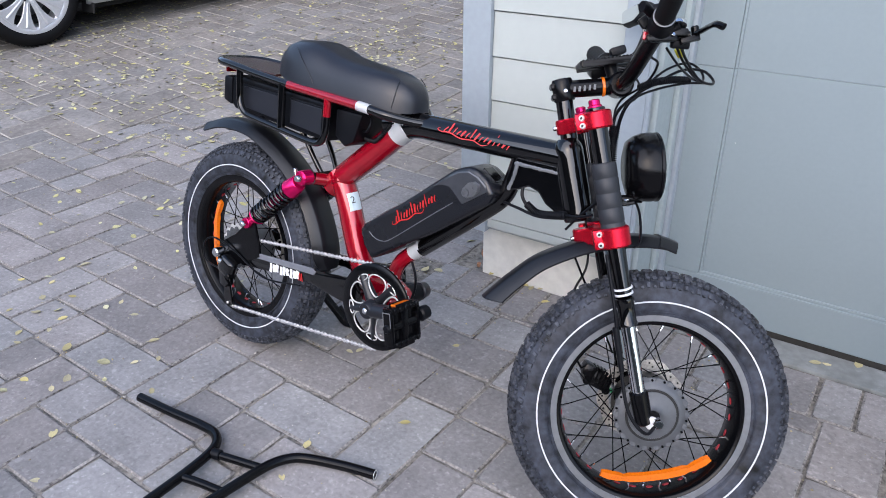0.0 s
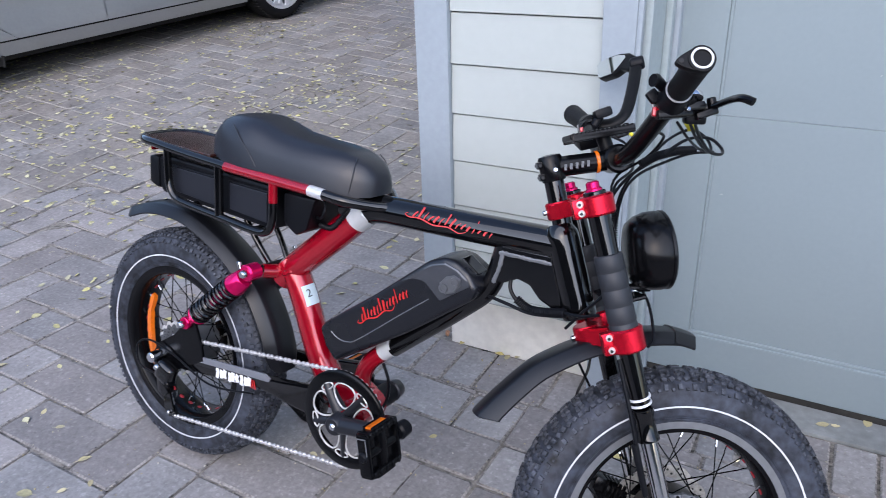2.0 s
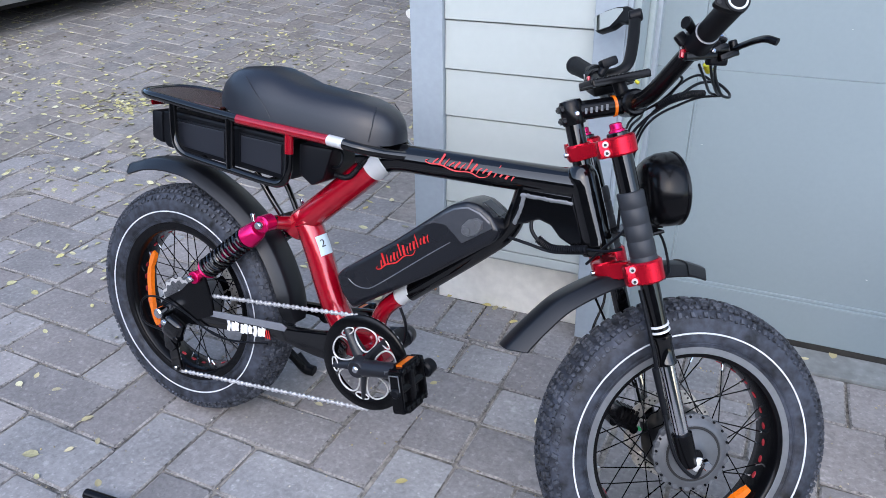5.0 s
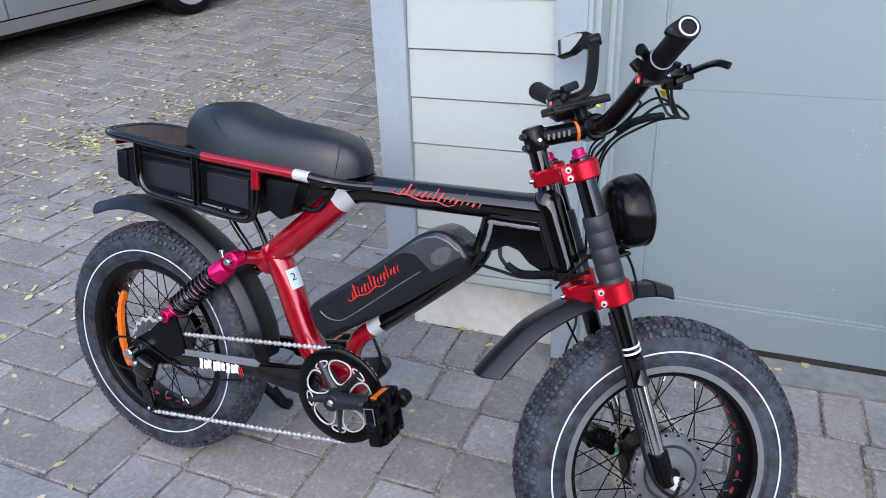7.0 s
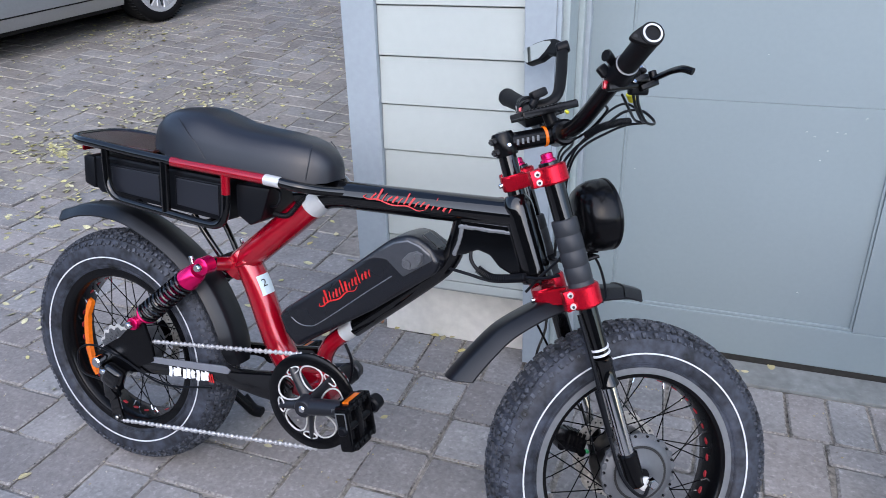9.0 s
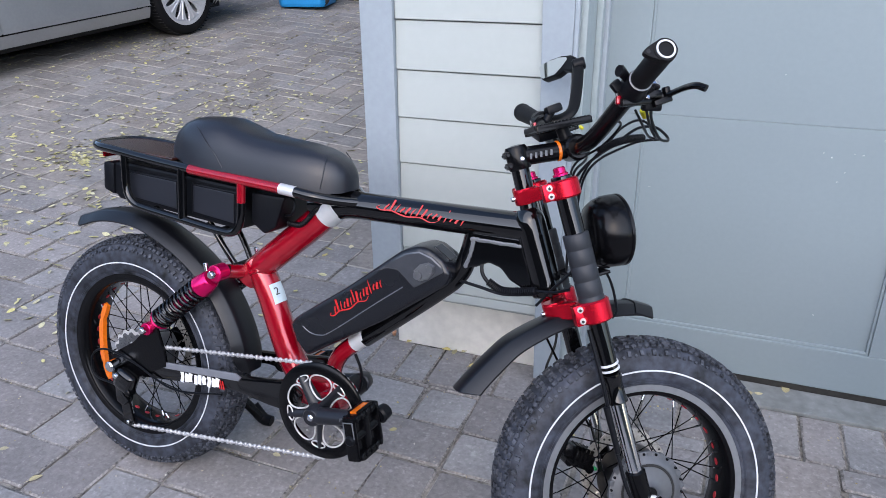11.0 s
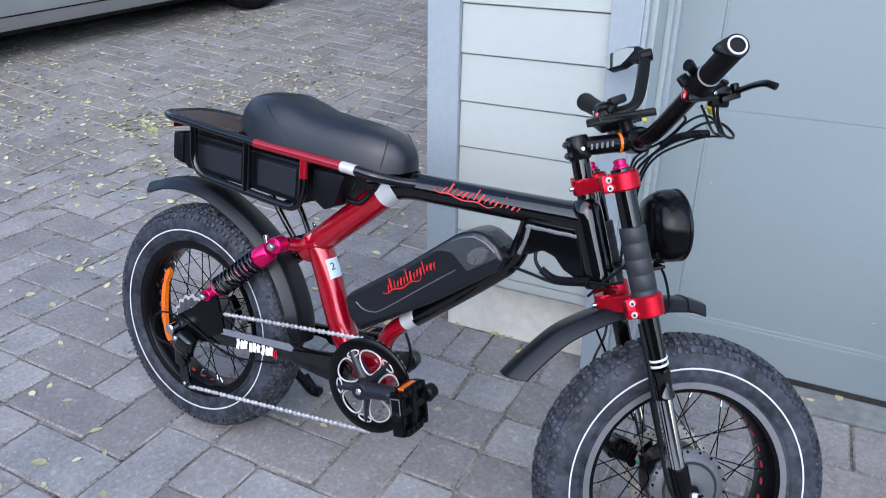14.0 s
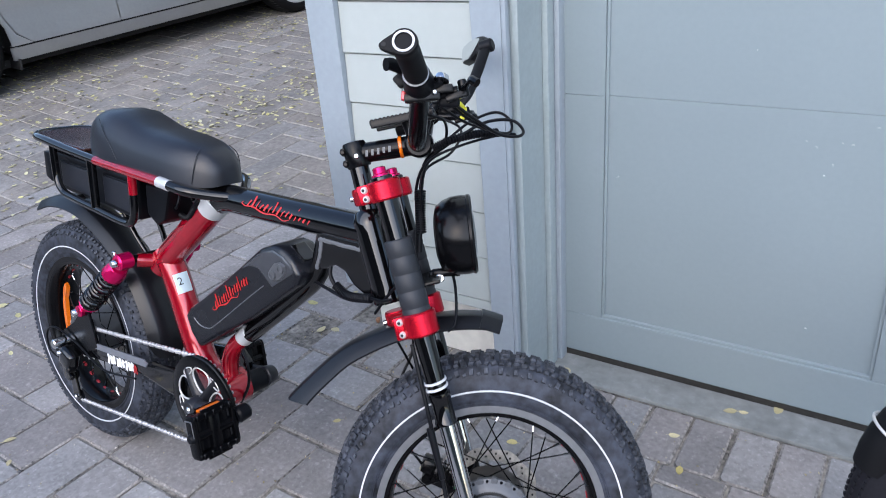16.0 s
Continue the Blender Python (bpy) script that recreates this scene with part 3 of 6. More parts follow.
def leaves():
    rnd = random.Random(11)
    kinds = []
    for s in range(6):
        bm = leaf_mesh(50 + s)
        me = bpy.data.meshes.new("leaf")
        bm.to_mesh(me)
        bm.free()
        me.materials.append(LEAF)
        me.polygons.foreach_set("use_smooth", [True] * len(me.polygons))
        kinds.append(me)
    spots = [(-0.88, -0.25), (-0.78, -0.2), (-0.72, -0.37), (-0.64, -0.33), (-0.54, -0.3), (-0.51, -0.36), (-0.57, -0.42), (-0.52, -0.45), (-0.38, -0.38), (-0.33, -0.53), (-0.24, -0.46), (-0.23, -0.51), (-0.64, -0.21), (-0.48, -0.14), (-0.38, -0.16), (-0.21, -0.21), (-0.16, -0.31), (-0.12, -0.26), (-0.01, -0.36), (-0.81, -0.06), (-0.06, -0.6), (0.06, -0.71), (0.47, -0.27), (0.5, -0.38), (-0.71, -0.27), (0.61, -0.07), (0.17, 0.6), (0.21, 0.62), (0.11, 0.84), (0.37, 0.71), (0.53, 0.7), (0.61, 0.65), (0.31, 0.1), (0.29, 0.08), (0.52, 0.28), (1.41, 0.8), (1.48, 0.85), (1.29, 0.64), (1.34, 0.53), (0.96, 0.43), (0.82, 0.25), (1.38, 0.79), (0.5, 0.705), (0.556, 0.715), (0.95, 0.76), (1.18, 0.86), (-0.16, 1.29), (-0.22, 1.18)]
    for x, y in spots:
        s, a = rnd.uniform(0.022, 0.038), rnd.uniform(0, 360)
        ob = new("leaf", kinds[rnd.randrange(6)])
        on = BUILD.inverted() @ Vector((x, y, 0))
        lift = 0.0045 if on.y > 0.085 and on.x > 0.45 else 0.001
        ob.matrix_world = pose(x, y, rise(x, y) + lift, rnd.uniform(-8, 8), rnd.uniform(-8, 8), a) @ Matrix.Scale(s, 4)
        tagged(ob, "small yellow fallen leaf lying on the paving", "leaf", "fallen leaves")
    verts, faces = [], []
    clumps = [(rnd.uniform(-4.5, -0.4), rnd.uniform(0.2, 4.5)) for _ in range(26)]
    for n in range(11000):
        if n < 150:
            # one thick drift of leaf crumbs
            x, y = rnd.gauss(-1.96, 0.10), rnd.gauss(1.65, 0.12)
        elif rnd.random() < 0.30:
            cx, cy = clumps[rnd.randrange(len(clumps))]
            x, y = rnd.gauss(cx, 0.22), rnd.gauss(cy, 0.22)
        else:
            x, y = rnd.uniform(-6.5, 0.2), rnd.uniform(-0.9, 6.5)
        dens = min(0.62, 0.06 + 0.24 * max(0.0, -0.5 * x + 0.5 * y))
        if (n >= 150 and rnd.random() > dens) or (x > 0.2 and y > 0.5):
            continue
        s = rnd.uniform(0.017, 0.038)
        m = pose(x, y, rise(x, y) + 0.003, rnd.uniform(-20, 20), rnd.uniform(-20, 20), rnd.uniform(0, 360)) @ Matrix.Scale(s, 4)
        me = kinds[rnd.randrange(6)]
        at = len(verts)
        verts += [tuple(m @ v.co) for v in me.vertices]
        faces += [tuple(at + q for q in p.vertices) for p in me.polygons]
    me = bpy.data.meshes.new("leaf_litter")
    me.from_pydata(verts, [], faces)
    me.materials.append(LEAVES)
    tagged(new("leaf_litter", me), "scattered small pale yellow leaves on the driveway", "leaves", kind="stuff")
    # crumbs of leaf and sand lying mostly in the joints
    verts, faces = [], []
    inv, flat = PAVE.inverted(), BUILD.inverted()
    while len(faces) < 11200:
        x, y = rnd.uniform(-2.2, 2.2), rnd.uniform(-1.0, 1.6)
        on = flat @ Vector((x, y, 0))
        if on.x > -0.1 and on.y > 0.08:
            continue
        q = inv @ Vector((x, y, 0)) / UNIT
        edge = min(abs(q.x - round(q.x)), abs(q.y - round(q.y)))
        if edge > 0.06 and rnd.random() > 0.12:
            continue
        s = rnd.uniform(0.0012, 0.0045)
        m = pose(x, y, rise(x, y) + 0.0004, rnd.uniform(-20, 20), rnd.uniform(-20, 20), rnd.uniform(0, 360))
        at = len(verts)
        verts += [tuple(m @ Vector(v)) for v in ((-s, -0.5 * s, -0.001), (s, -0.4 * s, -0.001), (0.1 * s, 0.7 * s, -0.001), (0, 0, 0.6 * s))]
        faces += [(at, at + 1, at + 3), (at + 1, at + 2, at + 3), (at + 2, at, at + 3), (at, at + 2, at + 1)]
    me = bpy.data.meshes.new("crumbs")
    me.from_pydata(verts, [], faces)
    me.materials.append(GRIT)
    tagged(new("crumbs", me), "pale crumbs of leaf and sand in the paving joints", "litter", kind="stuff")


# ---- the electric bike ----
BIKE = pose(0, -0.039, 0, -10.27, 0, -2.75)
HEAD, TURN = radians(69.27), radians(36.07)
_fw, _lf, _up = Vector((math.sin(HEAD), 0, math.cos(HEAD))), Vector((0, 1, 0)), Vector((-math.cos(HEAD), 0, math.sin(HEAD)))
_sf = math.cos(TURN) * _fw + math.sin(TURN) * _lf
_sl = -math.sin(TURN) * _fw + math.cos(TURN) * _lf
# the steered frame: x ahead, y to the left, z up along the head tube
STEER = Matrix(((_sf.x, _sl.x, _up.x, 0.9744), (_sf.y, _sl.y, _up.y, 0.0), (_sf.z, _sl.z, _up.z, 0.633), (0, 0, 0, 1)))
SIDEWAYS = pose(0, 0, 0, 90, 0, 0)  # turns a lathe's axis to point to the right


def bike_wheel(name, parent, m, hub_profile, hub_mat, flange, seed, size=1.0, edge=ALLOY):
    """A fat-tyred wheel about m's z axis, which points to the right."""
    m = m @ Matrix.Diagonal((size, size, 1, 1))
    rim = part(name, lathe([(0.1985, -0.041), (0.2005, -0.040), (0.2005, -0.036), (0.191, -0.030), (0.1795, -0.012), (0.1775, 0.0), (0.1795, 0.012), (0.191, 0.030), (0.2005, 0.036), (0.2005, 0.040), (0.1985, 0.041), (0.183, 0.0405), (0.180, 0.038), (0.1750, 0.015), (0.1735, 0.0), (0.1750, -0.015), (0.180, -0.038), (0.183, -0.0405)], m, 96, closed=True), SATIN, parent, "black fat-bike rim with grey edge")
    for s in (-1, 1):
        part("rim_edge", lathe([(0.1872, s * 0.0402), (0.1882, s * 0.0412), (0.2006, s * 0.0418), (0.2022, s * 0.0405), (0.1876, s * 0.0390)], m, 96, closed=True), edge, rim, "grey machined rim edge" if edge == ALLOY else "black rim edge")
    # the tyre and its knobs
    prof = [(0.1985, -0.0385), (0.2005, -0.0425), (0.2045, -0.0442), (0.2055, -0.0432), (0.2075, -0.0452), (0.2085, -0.0444), (0.2105, -0.0462), (0.216, -0.0480), (0.236, -0.0505), (0.256, -0.0475), (0.268, -0.040), (0.277, -0.026), (0.2810, -0.010), (0.2815, 0.0), (0.2810, 0.010), (0.277, 0.026), (0.268, 0.040), (0.256, 0.0475), (0.236, 0.0505), (0.216, 0.0480), (0.2105, 0.0462), (0.2085, 0.0444), (0.2075, 0.0452), (0.2055, 0.0432), (0.2045, 0.0442), (0.2005, 0.0425), (0.1985, 0.0385)]
    tyre = lathe(prof, m, 96)
    rnd = random.Random(seed)
    knobs = []
    rows = 132
    for i in range(rows):
        a = 2 * math.pi * i / rows
        odd = i % 2
        for h, wide, long in ((-0.0445, 0.0130, 0.0098), (-0.0355, 0.0092, 0.0118), (-0.0235, 0.0105, 0.0112), (-0.0085, 0.0115, 0.0108), (0.0085, 0.0115, 0.0108), (0.0235, 0.0105, 0.0112), (0.0355, 0.0092, 0.0118), (0.0445, 0.0130, 0.0098)):
            side = abs(h)
            low = side > 0.04 and odd
            aa = a + (0.35 if (odd and side < 0.03) else 0.0) * 2 * math.pi / rows + (0.3 * h / 0.04) * 2 * math.pi / rows
            r = {0.0445: 0.2612, 0.0355: 0.2722, 0.0235: 0.2785, 0.0085: 0.2812}[side]
            if low:
                r, h, long, wide = 0.2572, h * 1.035, 0.0075, 0.006
            lean = {0.0445: 58, 0.0355: 42, 0.0235: 20, 0.0085: 6}[side] * (1 if h > 0 else -1)
            turn = rnd.uniform(-24, 24)
            knobs.append(Matrix.Rotation(aa, 4, "Z") @ Matrix.Translation((r, 0, h)) @ Matrix.Rotation(radians(-lean), 4, "Y") @ Matrix.Rotation(radians(turn), 4, "X") @ Matrix.Diagonal((0.0080, long * rnd.uniform(0.70, 0.95), wide * rnd.uniform(0.8, 1.0), 1)))
    unit = bmesh.new()
    bmesh.ops.create_cube(unit, size=1.0)
    for v in unit.verts:
        if v.co.x > 0:
            v.co.y *= 0.8
            v.co.z *= 0.8
    base = [v.co.copy() for v in unit.verts]
    quads = [[v.index for v in f.verts] for f in unit.faces]
    unit.free()
    kv, kf = [], []
    for q in knobs:
        at = len(kv)
        kv += [tuple(m @ q @ c) for c in base]
        kf += [tuple(at + i for i in f) for f in quads]
    kme = bpy.data.meshes.new("tread")
    kme.from_pydata(kv, [], kf)
    kme.materials.append(TREAD)
    part("tyre", tyre, RUBBER, rim, "fat black knobbly tyre")
    tread = new("tread", kme)
    tread.parent = rim
    tread["label"] = "raised rubber tread knobs"
    for s in (-1, 1):
        part("reflective_stripe", lathe([(0.2270, s * 0.0508), (0.2299, s * 0.0511), (0.2299, s * 0.0500), (0.2270, s * 0.0497)], m, 96, closed=True), REFLECT, rim, "white reflective sidewall stripe")
    # red tape shows through the rim's holes
    red = bmesh.new()
    for i in range(32):
        lathe([(0, 0.0012), (0.006, 0.0012), (0.0072, 0.0), (0.006, -0.001)], m @ Matrix.Rotation(2 * math.pi * (i + 0.5) / 32, 4, "Z") @ Matrix.Translation((0.1737, 0, 0)) @ Matrix.Rotation(radians(-90), 4, "Y") @ Matrix.Diagonal((0.6, 1.1, 1, 1)), 12, red)
    part("rim_tape", red, REDHOLE, rim, "red rim tape showing through cut-outs")
    part("hub", lathe(hub_profile, m, 48), hub_mat, rim, "motor hub with bolted cover")
    # crossed spokes share two meshes
    meshes = {}
    for side in (-1, 1):
        for cross in (-1, 1):
            b = bmesh.new()
            p0 = Vector((flange * math.cos(cross * 0.9), flange * math.sin(cross * 0.9), side * 0.024))
            p1 = Vector((0.177, 0, side * 0.006))
            rod(p0, p1, 0.00125, segs=6, edge=0.0003, bm=b)
            me = bpy.data.meshes.new("spoke")
            b.to_mesh(me)
            b.free()
            me.materials.append(SATIN)
            b2 = bmesh.new()
            d = (p1 - p0).normalized()
            rod(p1 - d * 0.016, p1, 0.0022, segs=6, edge=0.0003, bm=b2)
            me2 = bpy.data.meshes.new("spoke_nipple")
            b2.to_mesh(me2)
            b2.free()
            me2.materials.append(CHROME)
            meshes[side, cross] = (me, me2)
    for i in range(36):
        side, cross = (-1, 1)[i % 2], (-1, 1)[(i // 2) % 2]
        r = m @ Matrix.Rotation(2 * math.pi * i / 36, 4, "Z")
        for me in meshes[side, cross]:
            ob = new(me.name.split(".")[0], me)
            ob.parent = rim
            ob.matrix_local = r
    return rim


def wheel_reflector(parent, m, angle, away=0.139, half=0.098):
    """An orange bar with swept ends, clipped across the spokes."""
    b = bmesh.new()
    line = [Vector((away - 0.022 * abs(k / 10) ** 2.6, half * k / 10, -0.010)) for k in range(-10, 11)]
    rows = []
    for i, q in enumerate(line):
        u = abs(i - 10) / 10
        w = 0.0105 if u < 0.55 else 0.0070 if u < 0.68 else 0.0100 if u < 0.95 else 0.007
        t = (line[min(i + 1, 20)] - line[max(i - 1, 0)]).normalized()
        d = Vector((t.y, -t.x, 0))
        rows.append([b.verts.new(q + d * w * s + Vector((0, 0, z))) for s, z in ((-1, -0.004), (-0.6, 0.004), (0.6, 0.004), (1, -0.004))])
    for p, q in zip(rows, rows[1:]):
        for k in range(4):
            b.faces.new((p[k], p[(k + 1) % 4], q[(k + 1) % 4], q[k]))
    b.faces.new(rows[0])
    b.faces.new(rows[-1])
    part("reflector", b, ORANGE, parent, "orange wheel reflector clipped to the spokes", m @ Matrix.Rotation(radians(angle), 4, "Z") @ Matrix.Translation((0, 0, 0.028)))


def disc_brake(parent, m, side):
    b = bmesh.new()
    segs = 72
    rings = []
    for r, z in ((0.064, -0.001), (0.064, 0.001), (0.086, 0.001), (0.086, -0.001)):
        rings.append([b.verts.new(((r + (0.0025 * math.sin(9 * 2 * math.pi * i / segs) if r > 0.08 else 0)) * math.cos(2 * math.pi * i / segs), (r + (0.0025 * math.sin(9 * 2 * math.pi * i / segs) if r > 0.08 else 0)) * math.sin(2 * math.pi * i / segs), z + side * 0.052)) for i in range(segs)])
    rings.append(rings[0])
    for a, c in zip(rings, rings[1:]):
        for i in range(segs):
            b.faces.new((a[i], a[(i + 1) % segs], c[(i + 1) % segs], c[i]))
    for i in range(6):
        q = 2 * math.pi * i / 6
        tube([(0.03 * math.cos(q), 0.03 * math.sin(q), side * 0.052), (0.052 * math.cos(q + 0.3), 0.052 * math.sin(q + 0.3), side * 0.052), (0.07 * math.cos(q + 0.35), 0.07 * math.sin(q + 0.35), side * 0.052)], 0.003, 6, 3, b)
    part("brake_disc", b, DISC, parent, "drilled steel brake disc", m)
    holes = bmesh.new()
    for i in range(54):
        q, r = 2 * math.pi * i / 54, (0.071, 0.077, 0.083)[i % 3]
        lathe([(0, 0.0013), (0.0022, 0.0013), (0.0022, -0.0013), (0, -0.0013)], m @ Matrix.Translation((r * math.cos(q), r * math.sin(q), side * 0.052)), 8, holes)
    part("disc_hole", holes, CARDARK, parent, "dark holes drilled in the brake disc")


def gauge_text(body, size, mat, parent, name, m, label=""):
    cu = bpy.data.curves.new(name, "FONT")
    cu.body, cu.size, cu.extrude, cu.align_x, cu.align_y = body, size, 0.0003, "CENTER", "CENTER"
    tmp = bpy.data.objects.new(name, cu)
    scene.collection.objects.link(tmp)
    me = bpy.data.meshes.new_from_object(tmp.evaluated_get(bpy.context.evaluated_depsgraph_get()))
    bpy.data.objects.remove(tmp)
    bpy.data.curves.remove(cu)
    me.transform(m)
    me.materials.clear()
    me.materials.append(mat)
    me.name = name
    ob = new(name, me)
    ob.parent = parent
    if label:
        ob["label"] = label
    return ob


def bike():
    root = empty("electric_bike", BIKE, "black and red fat-tyre electric bike leaning on its side stand", "bicycle")
    P = lambda name, bm, mat, label="", parent=root, m=None: part(name, bm, mat, parent, label, m)

    # -- main frame --
    frame_ = P("main_tube", tube([(0.470, 0, 0.722), (0.505, 0, 0.727), (0.56, 0, 0.731), (0.70, 0, 0.7345), (0.94, 0, 0.741)], 0.0275, 20, 6), BLACK, "gloss black top tube")
    P("frame_logo", script_mark(0.192, 0.024, Matrix.Translation((0.632, 0, 0.7335)) @ pose(0, 0, 0, -20, 1.5, 0) @ Matrix.Translation((0, -0.0283, -0.007))), LOGORED, "red flowing brand mark", frame_)
    P("seat_strut", tube([(0.522, 0, 0.7225), (0.494, 0, 0.698), (0.445, 0, 0.655), (0.375, 0, 0.596), (0.303, 0, 0.533)], 0.0300, 20, 4), RED, "metallic red strut")
    P("band", rod((0.527, 0, 0.7265), (0.496, 0, 0.700), 0.0308, segs=24), SILVER, "silver band")
    P("collar", tube([(0.492, 0, 0.6965), (0.522, 0, 0.7195), (0.546, 0, 0.728), (0.580, 0, 0.7315)], [0.029, 0.027], 20, 4), BLACK, "black bend joining strut and top tube")
    P("seat_tube", tube([(0.318, 0, 0.572), (0.341, 0, 0.545), (0.365, 0, 0.498), (0.394, 0, 0.425), (0.424, 0, 0.362), (0.460, 0, 0.325), (0.53, 0, 0.307)], 0.0298, 20, 5), RED, "metallic red seat tube")
    P("weld", lathe([(0.0295, -0.006), (0.0325, -0.003), (0.0325, 0.003), (0.0295, 0.006)], span((0.336, 0, 0.556), (0.350, 0, 0.53))[0], 24), RED)
    # a sticker wrapped round the front of the seat tube
    wrap = bmesh.new()
    ahead, d_ = Vector((0.89, 0, 0.455)), Vector((-0.455, 0, 0.89))
    grid = []
    for foot_ in (Vector((0.3715, 0, 0.482)), Vector((0.3635, 0, 0.502)), Vector((0.3535, 0, 0.522))):
        row = []
        for q in range(9):
            a = radians(44 + 8 * q)
            row.append(wrap.verts.new(foot_ + 0.0312 * (math.sin(a) * ahead + math.cos(a) * Vector((0, -1, 0)))))
        grid.append(row)
    foot_ = Vector((0.3635, 0, 0.502)) - d_ * 0.022
    for q in range(8):
        for k in range(2):
            wrap.faces.new((grid[k][q], grid[k][q + 1], grid[k + 1][q + 1], grid[k + 1][q]))
    st = P("sticker", wrap, STICKER, "pale sticker with a number, wrapped round the tube")
    a = radians(66)
    out_ = math.sin(a) * ahead + math.cos(a) * Vector((0, -1, 0))
    along = d_.cross(out_)
    at = foot_ + d_ * 0.026 + out_ * 0.0318
    gauge_text("2", 0.024, INK, st, "number", Matrix(((along.x, d_.x, out_.x, at.x), (along.y, d_.y, out_.y, at.y), (along.z, d_.z, out_.z, at.z), (0, 0, 0, 1))))
    P("shock_yoke", tube([(0.287, -0.050, 0.554), (0.298, -0.030, 0.551), (0.31, 0, 0.548), (0.298, 0.030, 0.551), (0.287, 0.050, 0.554)], 0.016, 12, 4), RED, "red shock yoke")
    P("shock_axle", rod((0.291, -0.096, 0.560), (0.291, 0.096, 0.560), 0.0085), SATIN, "black axle carrying the shocks")
    P("down_tube_foot", tube([(0.528, 0, 0.335), (0.529, 0, 0.372), (0.546, 0, 0.408), (0.58, 0, 0.441)], 0.018, 16), RED, "metallic red foot of the down tube")
    P("band", rod((0.576, 0, 0.4375), (0.604, 0, 0.4625), 0.0188, segs=24), SILVER, "silver band")
    P("down_tube", tube([(0.602, 0, 0.455), (0.657, 0, 0.501), (0.750, 0, 0.579), (0.799, 0, 0.626), (0.817, 0, 0.672), (0.828, 0, 0.722)], 0.0185, 16), BLACK, "gloss black down tube")
    P("gusset", plate([(0.826, 0.722), (0.948, 0.724), (0.976, 0.650), (0.958, 0.632), (0.932, 0.632), (0.908, 0.642), (0.888, 0.662), (0.865, 0.668), (0.842, 0.656), (0.815, 0.648)], -0.019, 0.019, 0.004), BLACK, "black gusset box behind the head tube")
    w = bmesh.new()
    noise.seed_set(5)
    for line in ([(0.828, -0.0195, 0.708), (0.88, -0.0195, 0.7085), (0.94, -0.0195, 0.710)], [(0.948, -0.0195, 0.708), (0.963, -0.0195, 0.668), (0.972, -0.0195, 0.648)], [(0.832, -0.0195, 0.706), (0.828, -0.0195, 0.68), (0.820, -0.0195, 0.655)]):
        pts = smooth_path(line, 13)
        for i, q in enumerate(pts):
            k = 0.85 + 0.4 * noise.random()
            lathe([(0, 0.0022), (0.0034 * k, 0.001), (0.0038 * k, -0.001), (0, -0.001)], Matrix.Translation(q) @ pose(0, 0, 0.0012 * (noise.random() - 0.5), 90, 0, 0), 8, w)
    # grey alloy colour paints in the sparkle along the black beads
    P("weld_bead", w, ALLOY, "rippled weld bead, its sparkle put into a grey colour")
    P("bottom_bracket", rod((0.55, -0.062, 0.313), (0.55, 0.018, 0.313), 0.031, segs=28, edge=0.003), RED, "red bottom bracket shell")
    P("bracket_cap", rod((0.55, 0.016, 0.313), (0.55, 0.066, 0.313), 0.024, segs=24, edge=0.003), PLASTIC, "black bearing cap")
    P("motor_plate", plate([(0.43, 0.288), (0.53, 0.278), (0.558, 0.30), (0.555, 0.335), (0.53, 0.348), (0.46, 0.345)], -0.03, 0.03, 0.006), RED, "red lower frame box")

    # -- head tube --
    H = lambda name, bm, mat, label="", parent=root: part(name, bm, mat, parent, label, STEER)
    # the head tube itself belongs to the frame
    straight = Matrix(((_fw.x, 0, _up.x, 0.9744), (0, 1, 0, 0), (_fw.z, 0, _up.z, 0.633), (0, 0, 0, 1)))
    P("head_tube", lathe([(0, -0.008), (0.028, -0.008), (0.0295, -0.004), (0.0290, 0.004), (0.0285, 0.02), (0.0285, 0.115), (0.0285, 0.128), (0.0275, 0.136), (0.0215, 0.148), (0.0175, 0.152), (0, 0.152)], straight, 32), BLACK, "gloss black head tube")

    # -- saddle --
    b = bmesh.new()
    st_ = [(0.12, 0.02, 0.796, 0.8046), (0.1278, 0.034, 0.79, 0.8223), (0.1434, 0.048, 0.786, 0.8428), (0.1677, 0.063, 0.782, 0.861), (0.1969, 0.075, 0.778, 0.8711), (0.2358, 0.082, 0.775, 0.8742), (0.265, 0.083, 0.773, 0.8731), (0.298, 0.082, 0.771, 0.8641), (0.338, 0.08, 0.768, 0.8514), (0.395, 0.078, 0.764, 0.845), (0.45, 0.075, 0.761, 0.841), (0.49, 0.069, 0.758, 0.836), (0.516, 0.06, 0.756, 0.829), (0.538, 0.048, 0.756, 0.819), (0.553, 0.035, 0.757, 0.804), (0.562, 0.02, 0.76, 0.786)]
    rows = []
    for u, hw, lo, hi in st_:
        row = []
        for k in range(15):
            a = math.pi * (k / 14)
            cx, cz = -math.cos(a), math.sin(a)
            p = 0.55
            row.append(b.verts.new((u, hw * math.copysign(abs(cx) ** p, cx) * (1 - 0.12 * cz), lo + (hi - lo) * abs(cz) ** 0.55)))
        rows.append(row)
    for p, q in zip(rows, rows[1:]):
        for k in range(14):
            b.faces.new((p[k], p[k + 1], q[k + 1], q[k]))
        b.faces.new((p[0], q[0], q[14], p[14]))
    b.faces.new(rows[0])
    b.faces.new(rows[-1])
    saddle = P("saddle", b, VINYL, "long padded black vinyl saddle")
